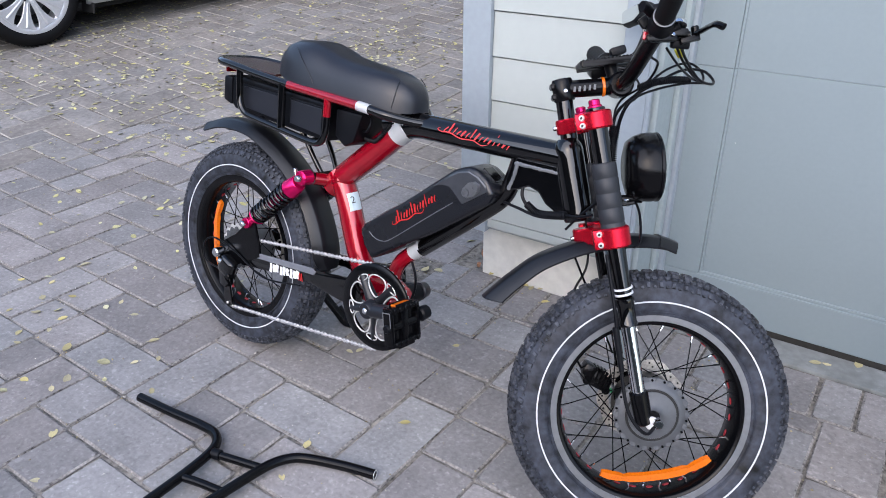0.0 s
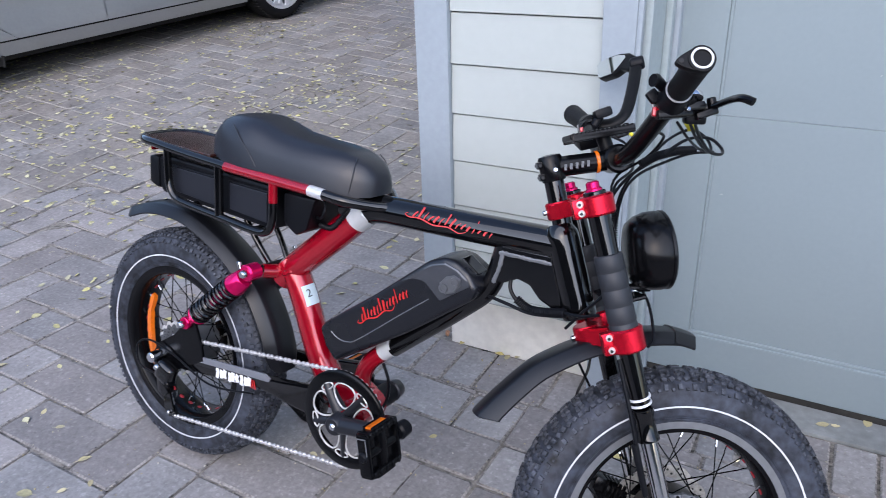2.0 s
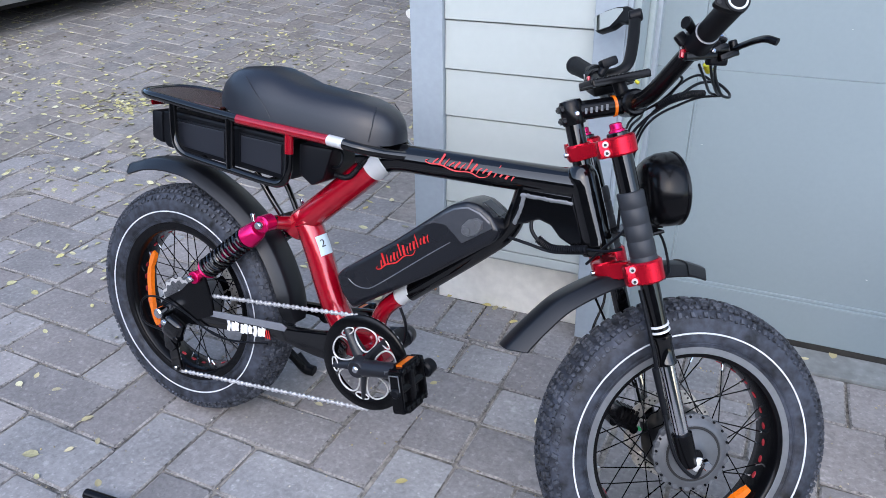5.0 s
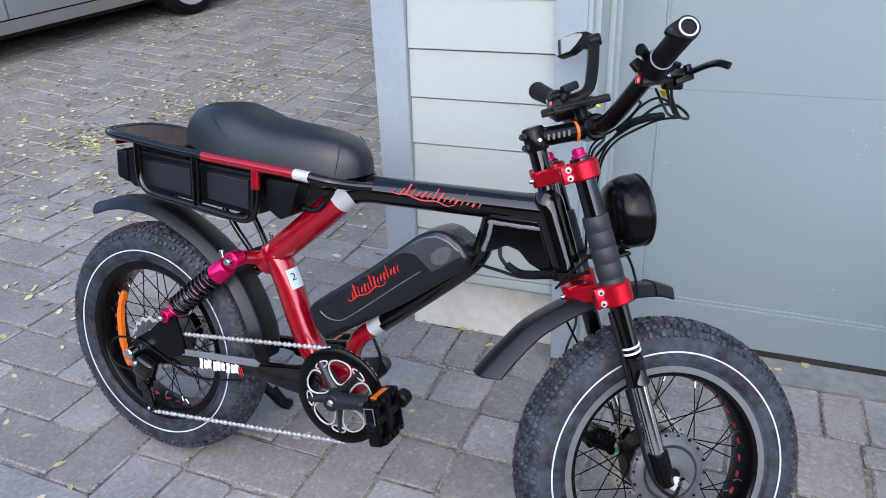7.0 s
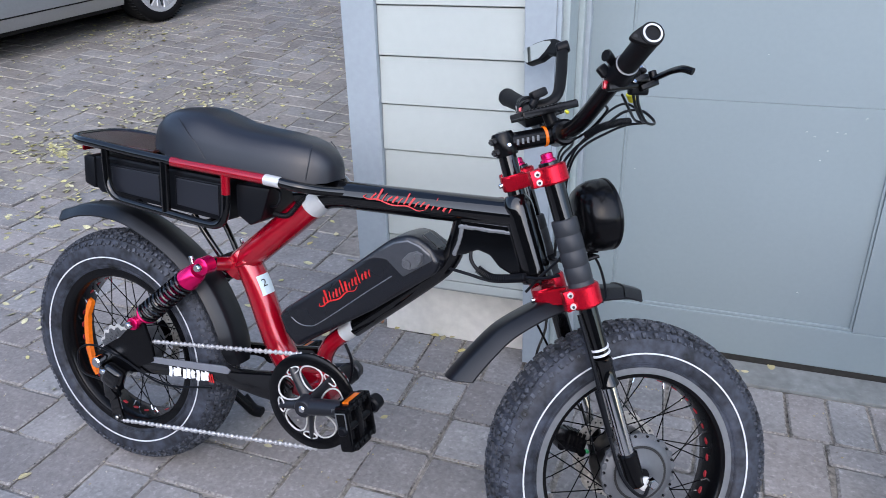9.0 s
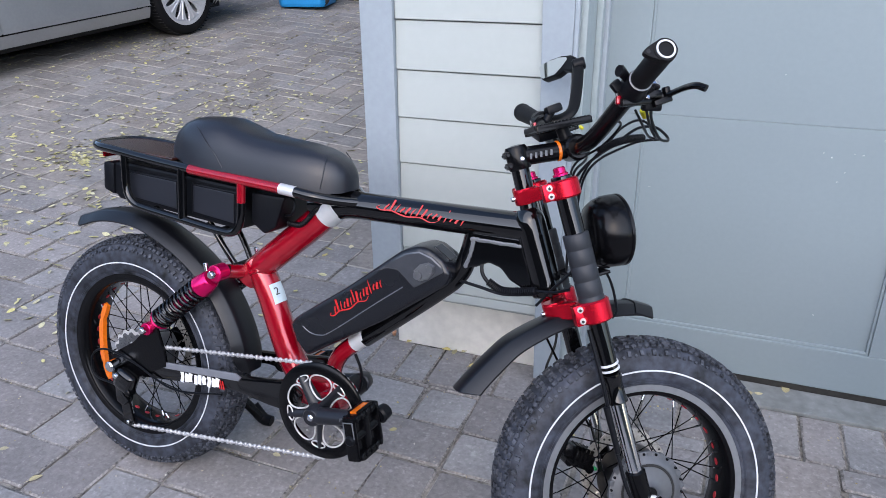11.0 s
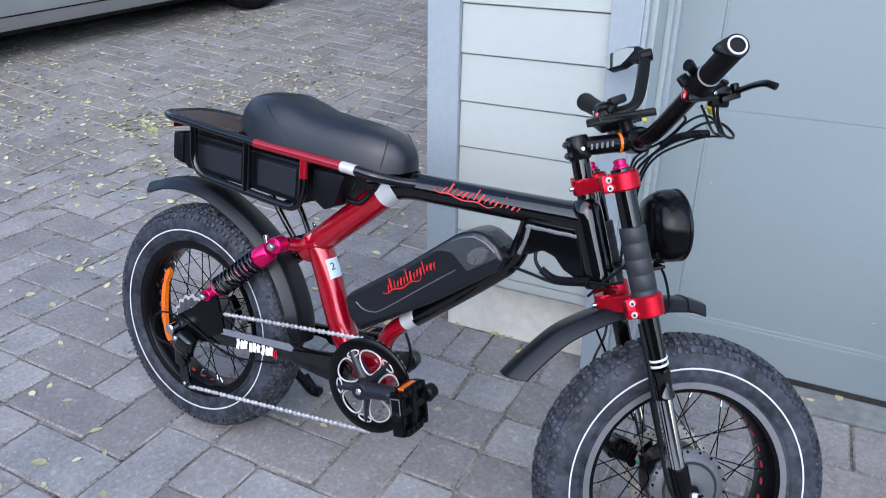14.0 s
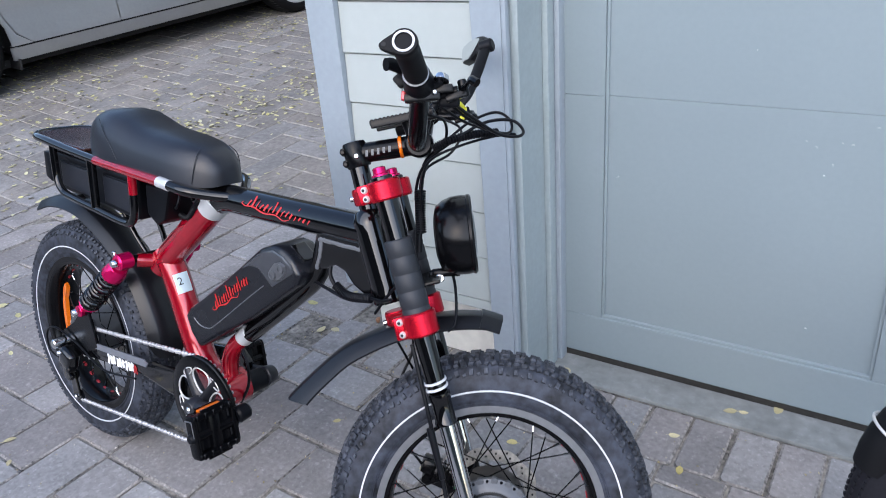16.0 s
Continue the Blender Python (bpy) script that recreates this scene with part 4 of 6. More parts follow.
    for s in (-1, 1):
        seam = bmesh.new()
        tube([(0.300, s * 0.0815, 0.782), (0.282, s * 0.0805, 0.806), (0.256, s * 0.0775, 0.830), (0.226, s * 0.068, 0.856)], 0.0009, 6, 5, seam)
        P("seam", seam, VINYL, "stitched seam", saddle)
        seam = bmesh.new()
        tube([(0.520, s * 0.0580, 0.764), (0.524, s * 0.0545, 0.79), (0.524, s * 0.048, 0.812), (0.520, s * 0.034, 0.8275)], 0.0009, 6, 5, seam)
        P("seam", seam, VINYL, "stitched seam", saddle)

    # -- rack with its box --
    for s in (-1, 1):
        y = s * 0.078
        P("rack_rail", tube([(0.215, y, 0.768), (0.10, y, 0.776), (0.0, y, 0.785), (-0.05, y * 0.93, 0.787), (-0.082, y * 0.6, 0.788), (-0.09, 0, 0.788)], 0.0095, 12), BLACK, "black rack loop")
        P("seat_rail", tube([(0.213, y, 0.768), (0.33, y, 0.763), (0.442, y, 0.758)], 0.0105, 12), RED, "red seat rail")
        P("band", rod((0.441, y, 0.758), (0.478, y, 0.7555), 0.0112, segs=20), SILVER, "silver band")
        P("seat_rail", tube([(0.476, y, 0.756), (0.52, y * 0.9, 0.750), (0.56, y * 0.45, 0.742), (0.60, 0, 0.738)], 0.0105, 12), BLACK, "black front of the seat rail")
        P("rack_stay", tube([(0.030, y, 0.781), (0.030, y, 0.74), (0.034, y, 0.698), (0.055, y, 0.674), (0.10, y, 0.666), (0.2, y, 0.657), (0.29, y, 0.649), (0.326, y, 0.652), (0.343, y, 0.675), (0.346, y, 0.72)], 0.0085, 12, 5), BLACK, "black lower rack loop")
        P("rack_stay", rod((0.346, y, 0.715), (0.346, y, 0.760), 0.0092), RED, "red upper end of the rack loop")
        P("rack_stay", rod((0.191, y, 0.660), (0.191, y, 0.768), 0.0095), BLACK, "black rack upright")
        P("rack_strut", tube([(0.225, s * 0.035, 0.652), (0.262, s * 0.032, 0.60), (0.292, s * 0.024, 0.556)], 0.0065, 10), BLACK)
    P("rack_crossbar", rod((0.10, -0.078, 0.666), (0.10, 0.078, 0.666), 0.006), BLACK)
    P("rack_crossbar", rod((0.29, -0.078, 0.650), (0.29, 0.078, 0.650), 0.006), BLACK)
    P("rack_top", plate([(-0.075, -0.062), (-0.05, -0.074), (0.16, -0.074), (0.16, 0.074), (-0.05, 0.074), (-0.075, 0.062)], 0, 0.006, 0.002, m=Matrix(((1, 0, 0, 0), (0, 0, 1, 0), (-0.04, 1, 0, 0.785), (0, 0, 0, 1)))), GLOSSTINT, "glossy black top plate, its reddish reflection put into the colour")
    P("tail_light", box((0.006, 0.06, 0.02), pose(-0.088, 0, 0.765), 0.004), ANODISED, "red tail light")
    rack_box = P("battery_box", plate([(-0.030, 0.750), (-0.032, 0.690), (-0.012, 0.672), (0.325, 0.652), (0.33, 0.742), (0.0, 0.757)], -0.058, 0.058, 0.006), PLASTIC, "black rear battery box")
    for a, c in ((0.022, 0.168), (0.20, 0.322)):
        P("side_panel", plate([(a, 0.742 - a * 0.03), (a, 0.680 - a * 0.05), (c, 0.678 - c * 0.055), (c, 0.742 - c * 0.03)], -0.0615, -0.055, 0.003), PLASTIC, "framed side panel", rack_box)
        inner = plate([(a + 0.007, 0.737 - a * 0.03), (a + 0.007, 0.685 - a * 0.05), (c - 0.007, 0.683 - c * 0.055), (c - 0.007, 0.737 - c * 0.03)], -0.0640, -0.060, 0.0015)
        P("panel_inset", inner, VINYL, "lighter raised field of the side panel", rack_box)
    P("end_cap", plate([(-0.052, 0.752), (-0.054, 0.690), (-0.022, 0.680), (-0.020, 0.752)], -0.063, 0.063, 0.006), PLASTIC, "black end cap", rack_box)
    P("controller_box", plate([(0.352, 0.735), (0.352, 0.672), (0.385, 0.652), (0.412, 0.668), (0.435, 0.735)], -0.055, 0.055, 0.006), PLASTIC, "black controller box")

    # -- down tube battery --
    out = [(0.445, 0.468), (0.460, 0.432), (0.488, 0.404), (0.66, 0.516), (0.796, 0.618), (0.801, 0.640), (0.783, 0.664), (0.754, 0.680), (0.730, 0.682), (0.696, 0.668), (0.58, 0.574), (0.460, 0.486)]
    bat = P("frame_battery", plate(out, -0.046, 0.036, 0.011, segments=3), BATTERYCASE, "black lockable frame battery")
    P("battery_nose", plate([(0.632, 0.6105), (0.668, 0.6285), (0.692, 0.629), (0.706, 0.619), (0.729, 0.600), (0.789, 0.642), (0.783, 0.654), (0.762, 0.668), (0.736, 0.675), (0.708, 0.667), (0.690, 0.6555)], -0.0480, 0.0375, 0.004), NOSEGREY, "grey moulded nose", bat)
    P("lock_plate", lathe([(0, 0.003), (0.024, 0.003), (0.026, 0.0)], Matrix.Translation((0.749, -0.0486, 0.637)) @ pose(0, 0, 0, 90, -36, 0) @ Matrix.Diagonal((1.0, 0.62, 1, 1)), 8), HUBGREY, "grey lock plate", bat)
    for u, z in ((0.738, 0.629), (0.760, 0.645)):
        P("key_lock", lathe([(0, 0.004), (0.005, 0.004), (0.005, 0.0055), (0.0085, 0.0055), (0.0095, 0.0)], Matrix.Translation((u, -0.0495, z)) @ pose(0, 0, 0, 90, 0, 0), 24), HUBGREY, "round metal key lock", bat)
    P("latch", box((0.042, 0.034, 0.006), pose(0.770, -0.004, 0.6685, 0, 33, 0), 0.0025), BLACK, "glossy black latch on the nose", bat)
    P("battery_logo", script_mark(0.150, 0.027, Matrix.Translation((0.550, -0.0466, 0.505)) @ pose(0, 0, 0, 0, -37.5, 0)), LOGORED, "red flowing brand mark", bat)
    P("trim_line", tube([(0.478, -0.0462, 0.470), (0.496, -0.0462, 0.460), (0.520, -0.0462, 0.459), (0.548, -0.0462, 0.473), (0.65, -0.0462, 0.555), (0.705, -0.0462, 0.598)], 0.0011, 6), ALLOY, "thin moulded line", bat)

    # -- swingarm --
    for s in (-1, 1):
        y0, y1 = sorted((s * 0.066, s * 0.084))
        P("swingarm", plate([(0.04, 0.312), (0.13, 0.310), (0.345, 0.334), (0.372, 0.338), (0.47, 0.356), (0.50, 0.330), (0.49, 0.288), (0.42, 0.290), (0.345, 0.298), (0.30, 0.300), (0.06, 0.265)], y0, y1, 0.005), BLACK, "gloss black swingarm")
        P("dropout", plate([(-0.030, 0.286), (-0.018, 0.310), (0.044, 0.350), (0.094, 0.402), (0.116, 0.400), (0.136, 0.345), (0.142, 0.312), (0.10, 0.290), (0.05, 0.262), (-0.015, 0.262)], min(s * 0.081, s * 0.088), max(s * 0.081, s * 0.088), 0.0015), SATIN, "black dropout plate")
        P("axle_nut", rod((0.003, s * 0.086, 0.291), (0.003, s * 0.126, 0.291), 0.0145, 0.0125, 16, 0.003), CHROME, "chrome axle nut")
        P("pivot_cover", rod((0.345, s * 0.06, 0.313), (0.345, s * 0.07, 0.313), 0.02), SATIN)
    P("arm_plate", plate([(0.075, 0.314), (0.335, 0.343), (0.350, 0.336), (0.345, 0.327), (0.11, 0.304)], -0.0875, -0.083, 0.001), ARMGREY, "silver-grey upper edge")
    name = bmesh.new()
    # the model mark, as plain brushed bars
    for i in range(9):
        x = 0.184 + 0.0128 * i
        ribbon([(x + 0.002 * (i % 2), -0.009 + 0.0018 * (i % 3)), (x + 0.004 - 0.002 * (i % 3), 0.005), (x + 0.003 + 0.002 * (i % 2), 0.0155 - 0.0022 * (i % 2))], 0.0088 + 0.0009 * (i % 3), 0.0006 + 0.00005 * i, Matrix.Translation((0, -0.0848, 0.276)) @ Matrix.Rotation(radians(-5.5), 4, "Y"), name, 1, False)
    P("model_mark", name, WHITE, "white brushed strokes of the model mark")
    tail = bmesh.new()
    for i in range(3):
        ribbon([(0.292 + 0.006 * i, 0.296), (0.287 + 0.006 * i, 0.316)], 0.003, 0.0006, Matrix.Translation((0, -0.0850, 0)), tail, 1, False)
    P("claw_mark", tail, LOGORED, "three red strokes")

    # -- rear shocks --
    for s in (-1, 1):
        y = s * 0.083
        top, bot = Vector((0.291, y, 0.560)), Vector((0.091, y, 0.393))
        d = (top - bot).normalized()
        sh = P("shock_absorber", rod(bot + d * 0.02, top - d * 0.05, 0.0105, segs=20), PINK, "magenta coil-over shock body")
        coil = bmesh.new()
        side = d.orthogonal().normalized()
        up2 = d.cross(side)
        a0, a1, turns = 0.045, (top - bot).length - 0.062, 11
        pts = [bot + d * (a0 + (a1 - a0) * k / 220) + 0.0218 * (math.cos(2 * math.pi * turns * k / 220) * side + math.sin(2 * math.pi * turns * k / 220) * up2) for k in range(221)]
        tube(pts, 0.0039, 8, 0, coil)
        P("spring", coil, BLACK, "black coil spring", sh)
        P("damper_rod", rod(bot + d * 0.040, bot + d * 0.105, 0.0112, segs=20), STEEL, "pale steel damper rod", sh)
        P("spring_seat", rod(bot + d * 0.034, bot + d * 0.044, 0.0215, 0.0245), PINK, "magenta spring seat", sh)
        P("shock_head", rod(top - d * 0.066, top - d * 0.026, 0.0252, 0.0205, 24, 0.003), PINK, "magenta shock reservoir", sh)
        P("shock_eye", rod(top + Vector((0, 0.017, 0)), top - Vector((0, 0.017, 0)), 0.0185, segs=24, edge=0.003), PINK, "magenta upper eye", sh)
        P("shock_eye", rod(bot + Vector((0, 0.014, 0)), bot - Vector((0, 0.014, 0)), 0.0145, segs=24), PINK, "magenta lower eye", sh)
        P("shock_arm", rod(bot, bot + d * 0.03, 0.0115), PINK, "magenta lower arm", sh)
        for q, r in ((top, 0.009), (bot, 0.0085)):
            P("bolt", rod(q + Vector((0, s * 0.018, 0)), q + Vector((0, s * 0.029, 0)), r, r * 0.85, 12), CHROME, "chrome bolt", sh)
        P("valve", rod(top - d * 0.03 + Vector((-0.008, 0, 0.016)), top - d * 0.03 + Vector((-0.014, 0, 0.034)), 0.0050), CHROME, "chrome valve", sh)

    # -- fenders --
    def fender(name_, line, half, droop, m, label, blunt=None, slant=0.0, thin=0.0):
        b = bmesh.new()
        pts = smooth_path([(x_, 0, z_) for x_, z_ in line], 5)
        rows = []
        for i, q in enumerate(pts):
            t = (pts[min(i + 1, len(pts) - 1)] - pts[max(i - 1, 0)]).normalized()
            nrm = Vector((-t.z, 0, t.x))
            u = min(i, len(pts) - 1 - i) / 3.0
            hw = half * (1 if blunt else 0.62 + 0.38 * min(1, u) ** 0.5)
            sec = []
            # a gently domed top, a crease and a straight skirt on either side
            for c, drop in ((-1, 1), (-0.66, 0.20), (-0.58, 0.12), (-0.30, 0.03), (0, 0), (0.30, 0.03), (0.58, 0.12), (0.66, 0.20), (1, 1)):
                sec.append((hw * c, -droop * drop))
            sec = [(y_, h * hw / half * (1 - thin * i / (len(pts) - 1))) for y_, h in sec]
            # the tail's skirts are cut back
            back = t * slant * max(0.0, 1 - i / 10.0) / droop
            row = [q - back * h + Vector((0, y_, 0)) + nrm * h for y_, h in sec] + [q - back * h + Vector((0, y_ * 0.97, 0)) + nrm * (h - 0.003) for y_, h in reversed(sec)]
            rows.append([b.verts.new(v) for v in row])
        n = len(rows[0])
        for p, q in zip(rows, rows[1:]):
            for k in range(n):
                b.faces.new((p[k], p[(k + 1) % n], q[(k + 1) % n], q[k]))
        b.faces.new(rows[0])
        b.faces.new(rows[-1])
        return part(name_, b, FENDERBLACK, root, label, m)

    fender("rear_fender", [(-0.186, 0.603), (-0.155, 0.613), (-0.11, 0.628), (-0.05, 0.636), (0.024, 0.632), (0.086, 0.612), (0.146, 0.584), (0.199, 0.549), (0.248, 0.503), (0.287, 0.444), (0.314, 0.379), (0.324, 0.318)], 0.047, 0.024, None, "matt black plastic rear fender")
    P("fender_pod", tube([(-0.128, 0, 0.612), (-0.112, 0, 0.606), (-0.088, 0, 0.611), (-0.07, 0, 0.622)], [0.012, 0.016], 12, 4), PLASTIC, "small black pod under the fender tail")
    fender("front_fender", [(-0.212, -0.122), (-0.186, -0.106), (-0.15, -0.086), (-0.10, -0.062), (-0.05, -0.050), (0.0, -0.044), (0.05, -0.045), (0.10, -0.051), (0.145, -0.063), (0.173, -0.077)], 0.044, 0.030, STEER, "matt black plastic front fender", True, 0.024, 0.38)
    fender("fender_tip", [(0.146, -0.0605), (0.160, -0.0685), (0.176, -0.0785)], 0.0458, 0.0205, STEER, "raised band at the fender's front end", True)
    H("fender_stay", rod((-0.02, 0.04, -0.06), (0.035, 0.075, -0.30), 0.0022), SATIN, "thin fender stay")

    # -- rear wheel and drive --
    RW = Matrix.Translation((0.003, 0, 0.291)) @ SIDEWAYS
    rear = bike_wheel("rear_wheel", root, RW, [(0, -0.066), (0.018, -0.066), (0.02, -0.045), (0.05, -0.04), (0.058, -0.034), (0.058, 0.034), (0.05, 0.04), (0.03, 0.045), (0.02, 0.066), (0, 0.066)], HUBGREY, 0.055, 3, 1.0, SATIN)
    wheel_reflector(rear, RW, 180)
    disc_brake(rear, RW, -1)
    cas = bmesh.new()
    for i, r in enumerate((0.062, 0.054, 0.047, 0.040, 0.034, 0.028, 0.023)):
        z = 0.044 + 0.0042 * i
        prof = []
        for k in range(64):
            rr = r + (0.0052 if k % 4 == 1 else 0.0044 if k % 4 == 2 else -0.001)
            prof.append((rr * math.cos(2 * math.pi * k / 64), rr * math.sin(2 * math.pi * k / 64)))
        bb = bmesh.new()
        lo = [bb.verts.new((a, c, z)) for a, c in prof]
        hi = [bb.verts.new((a, c, z + 0.002)) for a, c in prof]
        bb.faces.new(lo)
        bb.faces.new(hi)
        for k in range(64):
            bb.faces.new((lo[k], lo[(k + 1) % 64], hi[(k + 1) % 64], hi[k]))
        join(bb, RW, cas)
        if i == 0:
            P("sprocket", cas, STEEL, "bright steel sprocket", rear)
            cas = bmesh.new()
    P("cassette", cas, HUBGREY, "dark stack of smaller sprockets", rear)
    der = P("derailleur", box((0.054, 0.030, 0.052), pose(0.036, -0.106, 0.258, 0, 22, 0), 0.013, segments=3), BLACK, "black rear derailleur")
    P("cage", plate([(0.0, 0.215), (0.022, 0.222), (0.04, 0.15), (0.026, 0.132), (0.01, 0.14)], -0.094, -0.088, 0.001), BLACK, "", der)
    for u, z in ((0.014, 0.205), (0.025, 0.146)):
        P("jockey_wheel", lathe([(0, -0.003), (0.006, -0.004), (0.016, -0.002), (0.016, 0.002), (0.006, 0.004), (0, 0.003)], Matrix.Translation((u, -0.0845, z)) @ SIDEWAYS, 20), PLASTIC, "", der)
        P("bolt", rod((u, -0.094, z), (u, -0.099, z), 0.005), CHROME, "", der)
    P("derailleur_arm", plate([(-0.008, 0.282), (0.010, 0.275), (0.022, 0.245), (0.008, 0.232), (-0.006, 0.245)], -0.108, -0.098, 0.003), BLACK, "", der)
    P("link", plate([(0.006, 0.246), (0.030, 0.232), (0.046, 0.212), (0.030, 0.196), (0.010, 0.204)], -0.113, -0.100, 0.003), BLACK, "", der)
    P("pivot", rod((0.052, -0.100, 0.236), (0.052, -0.122, 0.236), 0.009, 0.008, 20, 0.002), SATIN, "", der)
    P("cable_bolt", rod((0.020, -0.110, 0.272), (0.020, -0.126, 0.272), 0.007, 0.006, 14), CHROME, "chrome cable bolt", der)
    for u, z, r in ((0.0, 0.262, 0.006), (0.018, 0.24, 0.0045), (0.034, 0.218, 0.004)):
        P("bolt", rod((u, -0.106, z), (u, -0.111, z), r, r * 0.8, 12), CHROME, "chrome screw", der)
    P("upper_cage", plate([(0.0, 0.222), (0.020, 0.232), (0.036, 0.205), (0.022, 0.190), (0.006, 0.196)], -0.102, -0.096, 0.002), BLACK, "", der)
    P("gear_cable", tube([(-0.012, -0.098, 0.235), (-0.07, -0.10, 0.245), (-0.075, -0.10, 0.295), (-0.03, -0.098, 0.318), (0.05, -0.092, 0.30), (0.16, -0.0885, 0.262), (0.30, -0.0885, 0.285)], 0.0025, 8), PLASTIC, "looped black gear cable", der)

    # chain links along both runs
    def run(p0, p1):
        ch = bmesh.new()
        p0, p1 = Vector(p0), Vector(p1)
        n = int((p1 - p0).length / 0.0127)
        for i in range(n):
            q = p0 + (p1 - p0) * ((i + 0.5) / n)
            ang = math.degrees(math.atan2((p1 - p0).z, (p1 - p0).x))
            wide = 0.0078 if i % 2 else 0.0056
            tall = 0.0108 if i % 2 else 0.0090
            at = Matrix.Translation(q) @ pose(0, 0, 0, 0, -ang, 0)
            # waisted link plates on their rollers
            for e in (-1, 1):
                box((0.0074, wide, tall), at @ pose(e * 0.0052, 0, 0), 0.0026, ch, 1)
            box((0.0060, wide * 0.9, tall * 0.52), at, 0.0008, ch, 1)
        P("chain_run", ch, CHAIN, "silver steel chain")
    run((0.02, -0.072, 0.335), (0.53, -0.088, 0.414))
    run((0.022, -0.085, 0.134), (0.565, -0.088, 0.211))
    run((0.03, -0.085, 0.150), (0.012, -0.082, 0.215))

    # chainring, cranks, pedals
    CR = Matrix.Translation((0.556, -0.088, 0.317)) @ SIDEWAYS
    ring = P("chainring", lathe([(0.080, -0.004), (0.100, -0.004), (0.1035, -0.0015), (0.1035, 0.004), (0.100, 0.0065), (0.080, 0.0065), (0.0775, 0.004), (0.0775, -0.002)], CR, 72, closed=True), SATIN, "black chain guard ring with silver-edged cut-outs")
    teeth = bmesh.new()
    for i in range(46):
        box((0.005, 0.0065, 0.0022), CR @ Matrix.Rotation(2 * math.pi * i / 46, 4, "Z") @ Matrix.Translation((0.0985, 0, -0.006)), 0, teeth)
    P("tooth_ring", teeth, CHAIN, "chainring teeth", ring)
    for i in range(5):
        a = Matrix.Rotation(2 * math.pi * i / 5 + 0.30, 4, "Z")
        b = bmesh.new()
        loop = []
        for k in range(24):
            q = 2 * math.pi * k / 24
            loop.append(Vector((0.0530 + 0.0265 * math.cos(q), (0.0250 + 0.0085 * math.cos(q)) * math.sin(q), 0.0055)))
        tube(loop + [loop[0], loop[1]], 0.0019, 6, 0, b)
        P("petal_edge", b, STEEL, "silver-edged petal cut-out", ring, CR @ a)
        b = bmesh.new()
        loop = [Vector((0.074 + 0.012 * math.cos(q) * 0.55, 0.016 * math.sin(q), 0.0058)) for q in [2 * math.pi * k / 16 for k in range(16)]]
        tube(loop + [loop[0], loop[1]], 0.0016, 6, 0, b)
        P("slot_edge", b, STEEL, "silver-edged small slot", ring, CR @ Matrix.Rotation(2 * math.pi * (i + 0.5) / 5 + 0.30, 4, "Z"))
        b = bmesh.new()
        tube([(0.018, 0, 0.003), (0.04, 0, 0.003), (0.064, 0, 0.002), (0.082, 0, 0.001)], [0.015, 0.009], 8, 3, b, 0.5)
        P("spider_arm", b, CRANKGREY, "", ring, CR @ Matrix.Rotation(2 * math.pi * (i + 0.5) / 5 + 0.30, 4, "Z"))
    for s, ang in ((-1, 14.5), (1, 194.5)):
        yy = -0.112 if s < 0 else 0.076
        hubp = Vector((0.556, yy, 0.317))
        dirv = Vector((math.cos(radians(ang)), 0, math.sin(radians(ang))))
        end = hubp + dirv * 0.155 + Vector((0, s * 0.012, 0))
        arm = P("crank", tube([hubp, hubp + dirv * 0.05 + Vector((0, s * 0.006, 0)), hubp + dirv * 0.11 + Vector((0, s * 0.012, 0)), end], [0.0185, 0.0150], 14, 5, flat=0.75), CRANKGREY, "dark grey alloy crank arm")
        P("print_bar", box((0.034, 0.0008, 0.0075), Matrix.Translation(hubp + dirv * 0.092 + Vector((0, s * 0.0215, 0))) @ pose(0, 0, 0, 0, -ang, -s * 6), 0.0002), HUBGREY, "faint grey print", arm)
        P("crank_hub", rod(hubp + Vector((0, -s * 0.012, 0)), hubp + Vector((0, s * 0.016, 0)), 0.0225, 0.019, 24, 0.003), CRANKGREY, "", arm)
        P("crank_bolt", rod(hubp + Vector((0, s * 0.014, 0)), hubp + Vector((0, s * 0.019, 0)), 0.008, 0.006, 12), CHROME, "chrome crank bolt", arm)
        P("crank_end", rod(end + Vector((0.004, s * 0.004, 0.008)), end + Vector((0.006, -s * 0.024, 0.011)), 0.0165, 0.0150, 20, 0.004), PLASTIC, "black boss at the crank end", arm)
        c = end + Vector((0, s * 0.052, 0))
        ped = P("pedal", rod(end + Vector((0, s * 0.004, 0)), end + Vector((0, s * 0.096, 0)), 0.011, 0.010, 16), SATIN, "black platform pedal")
        turn = Matrix.Translation(c) @ pose(0, 0, 0, 0, -102, 0)
        cage = bmesh.new()
        for q in (-1, 1):
            box((0.012, 0.088, 0.026), turn @ pose(q * 0.036, 0, 0), 0.004, cage)
            box((0.076, 0.010, 0.024), turn @ pose(0, q * 0.041, 0), 0.004, cage)
            box((0.060, 0.022, 0.009), turn @ pose(0, q * 0.021, 0), 0.003, cage)
            for k in range(5):
                box((0.012, 0.006, 0.031), turn @ pose(q * 0.036, -0.034 + 0.017 * k, 0), 0.0015, cage, 1)
        box((0.074, 0.024, 0.022), turn, 0.007, cage)
        P("cage", cage, SATIN, "toothed pedal cage", ped)
        rim_ = bmesh.new()
        for u, v, a_, b_ in ((0.0335, 0, 0.0022, 0.020), (0.0040, 0, 0.0022, 0.020), (0.0188, 0.0095, 0.030, 0.0022), (0.0188, -0.0095, 0.030, 0.0022)):
            box((a_, 0.0012, b_), turn @ pose(u, s * 0.0464, v), 0.0003, rim_, 1)
        P("plate_edge", rim_, ALLOY, "silver-edged end plate", ped)
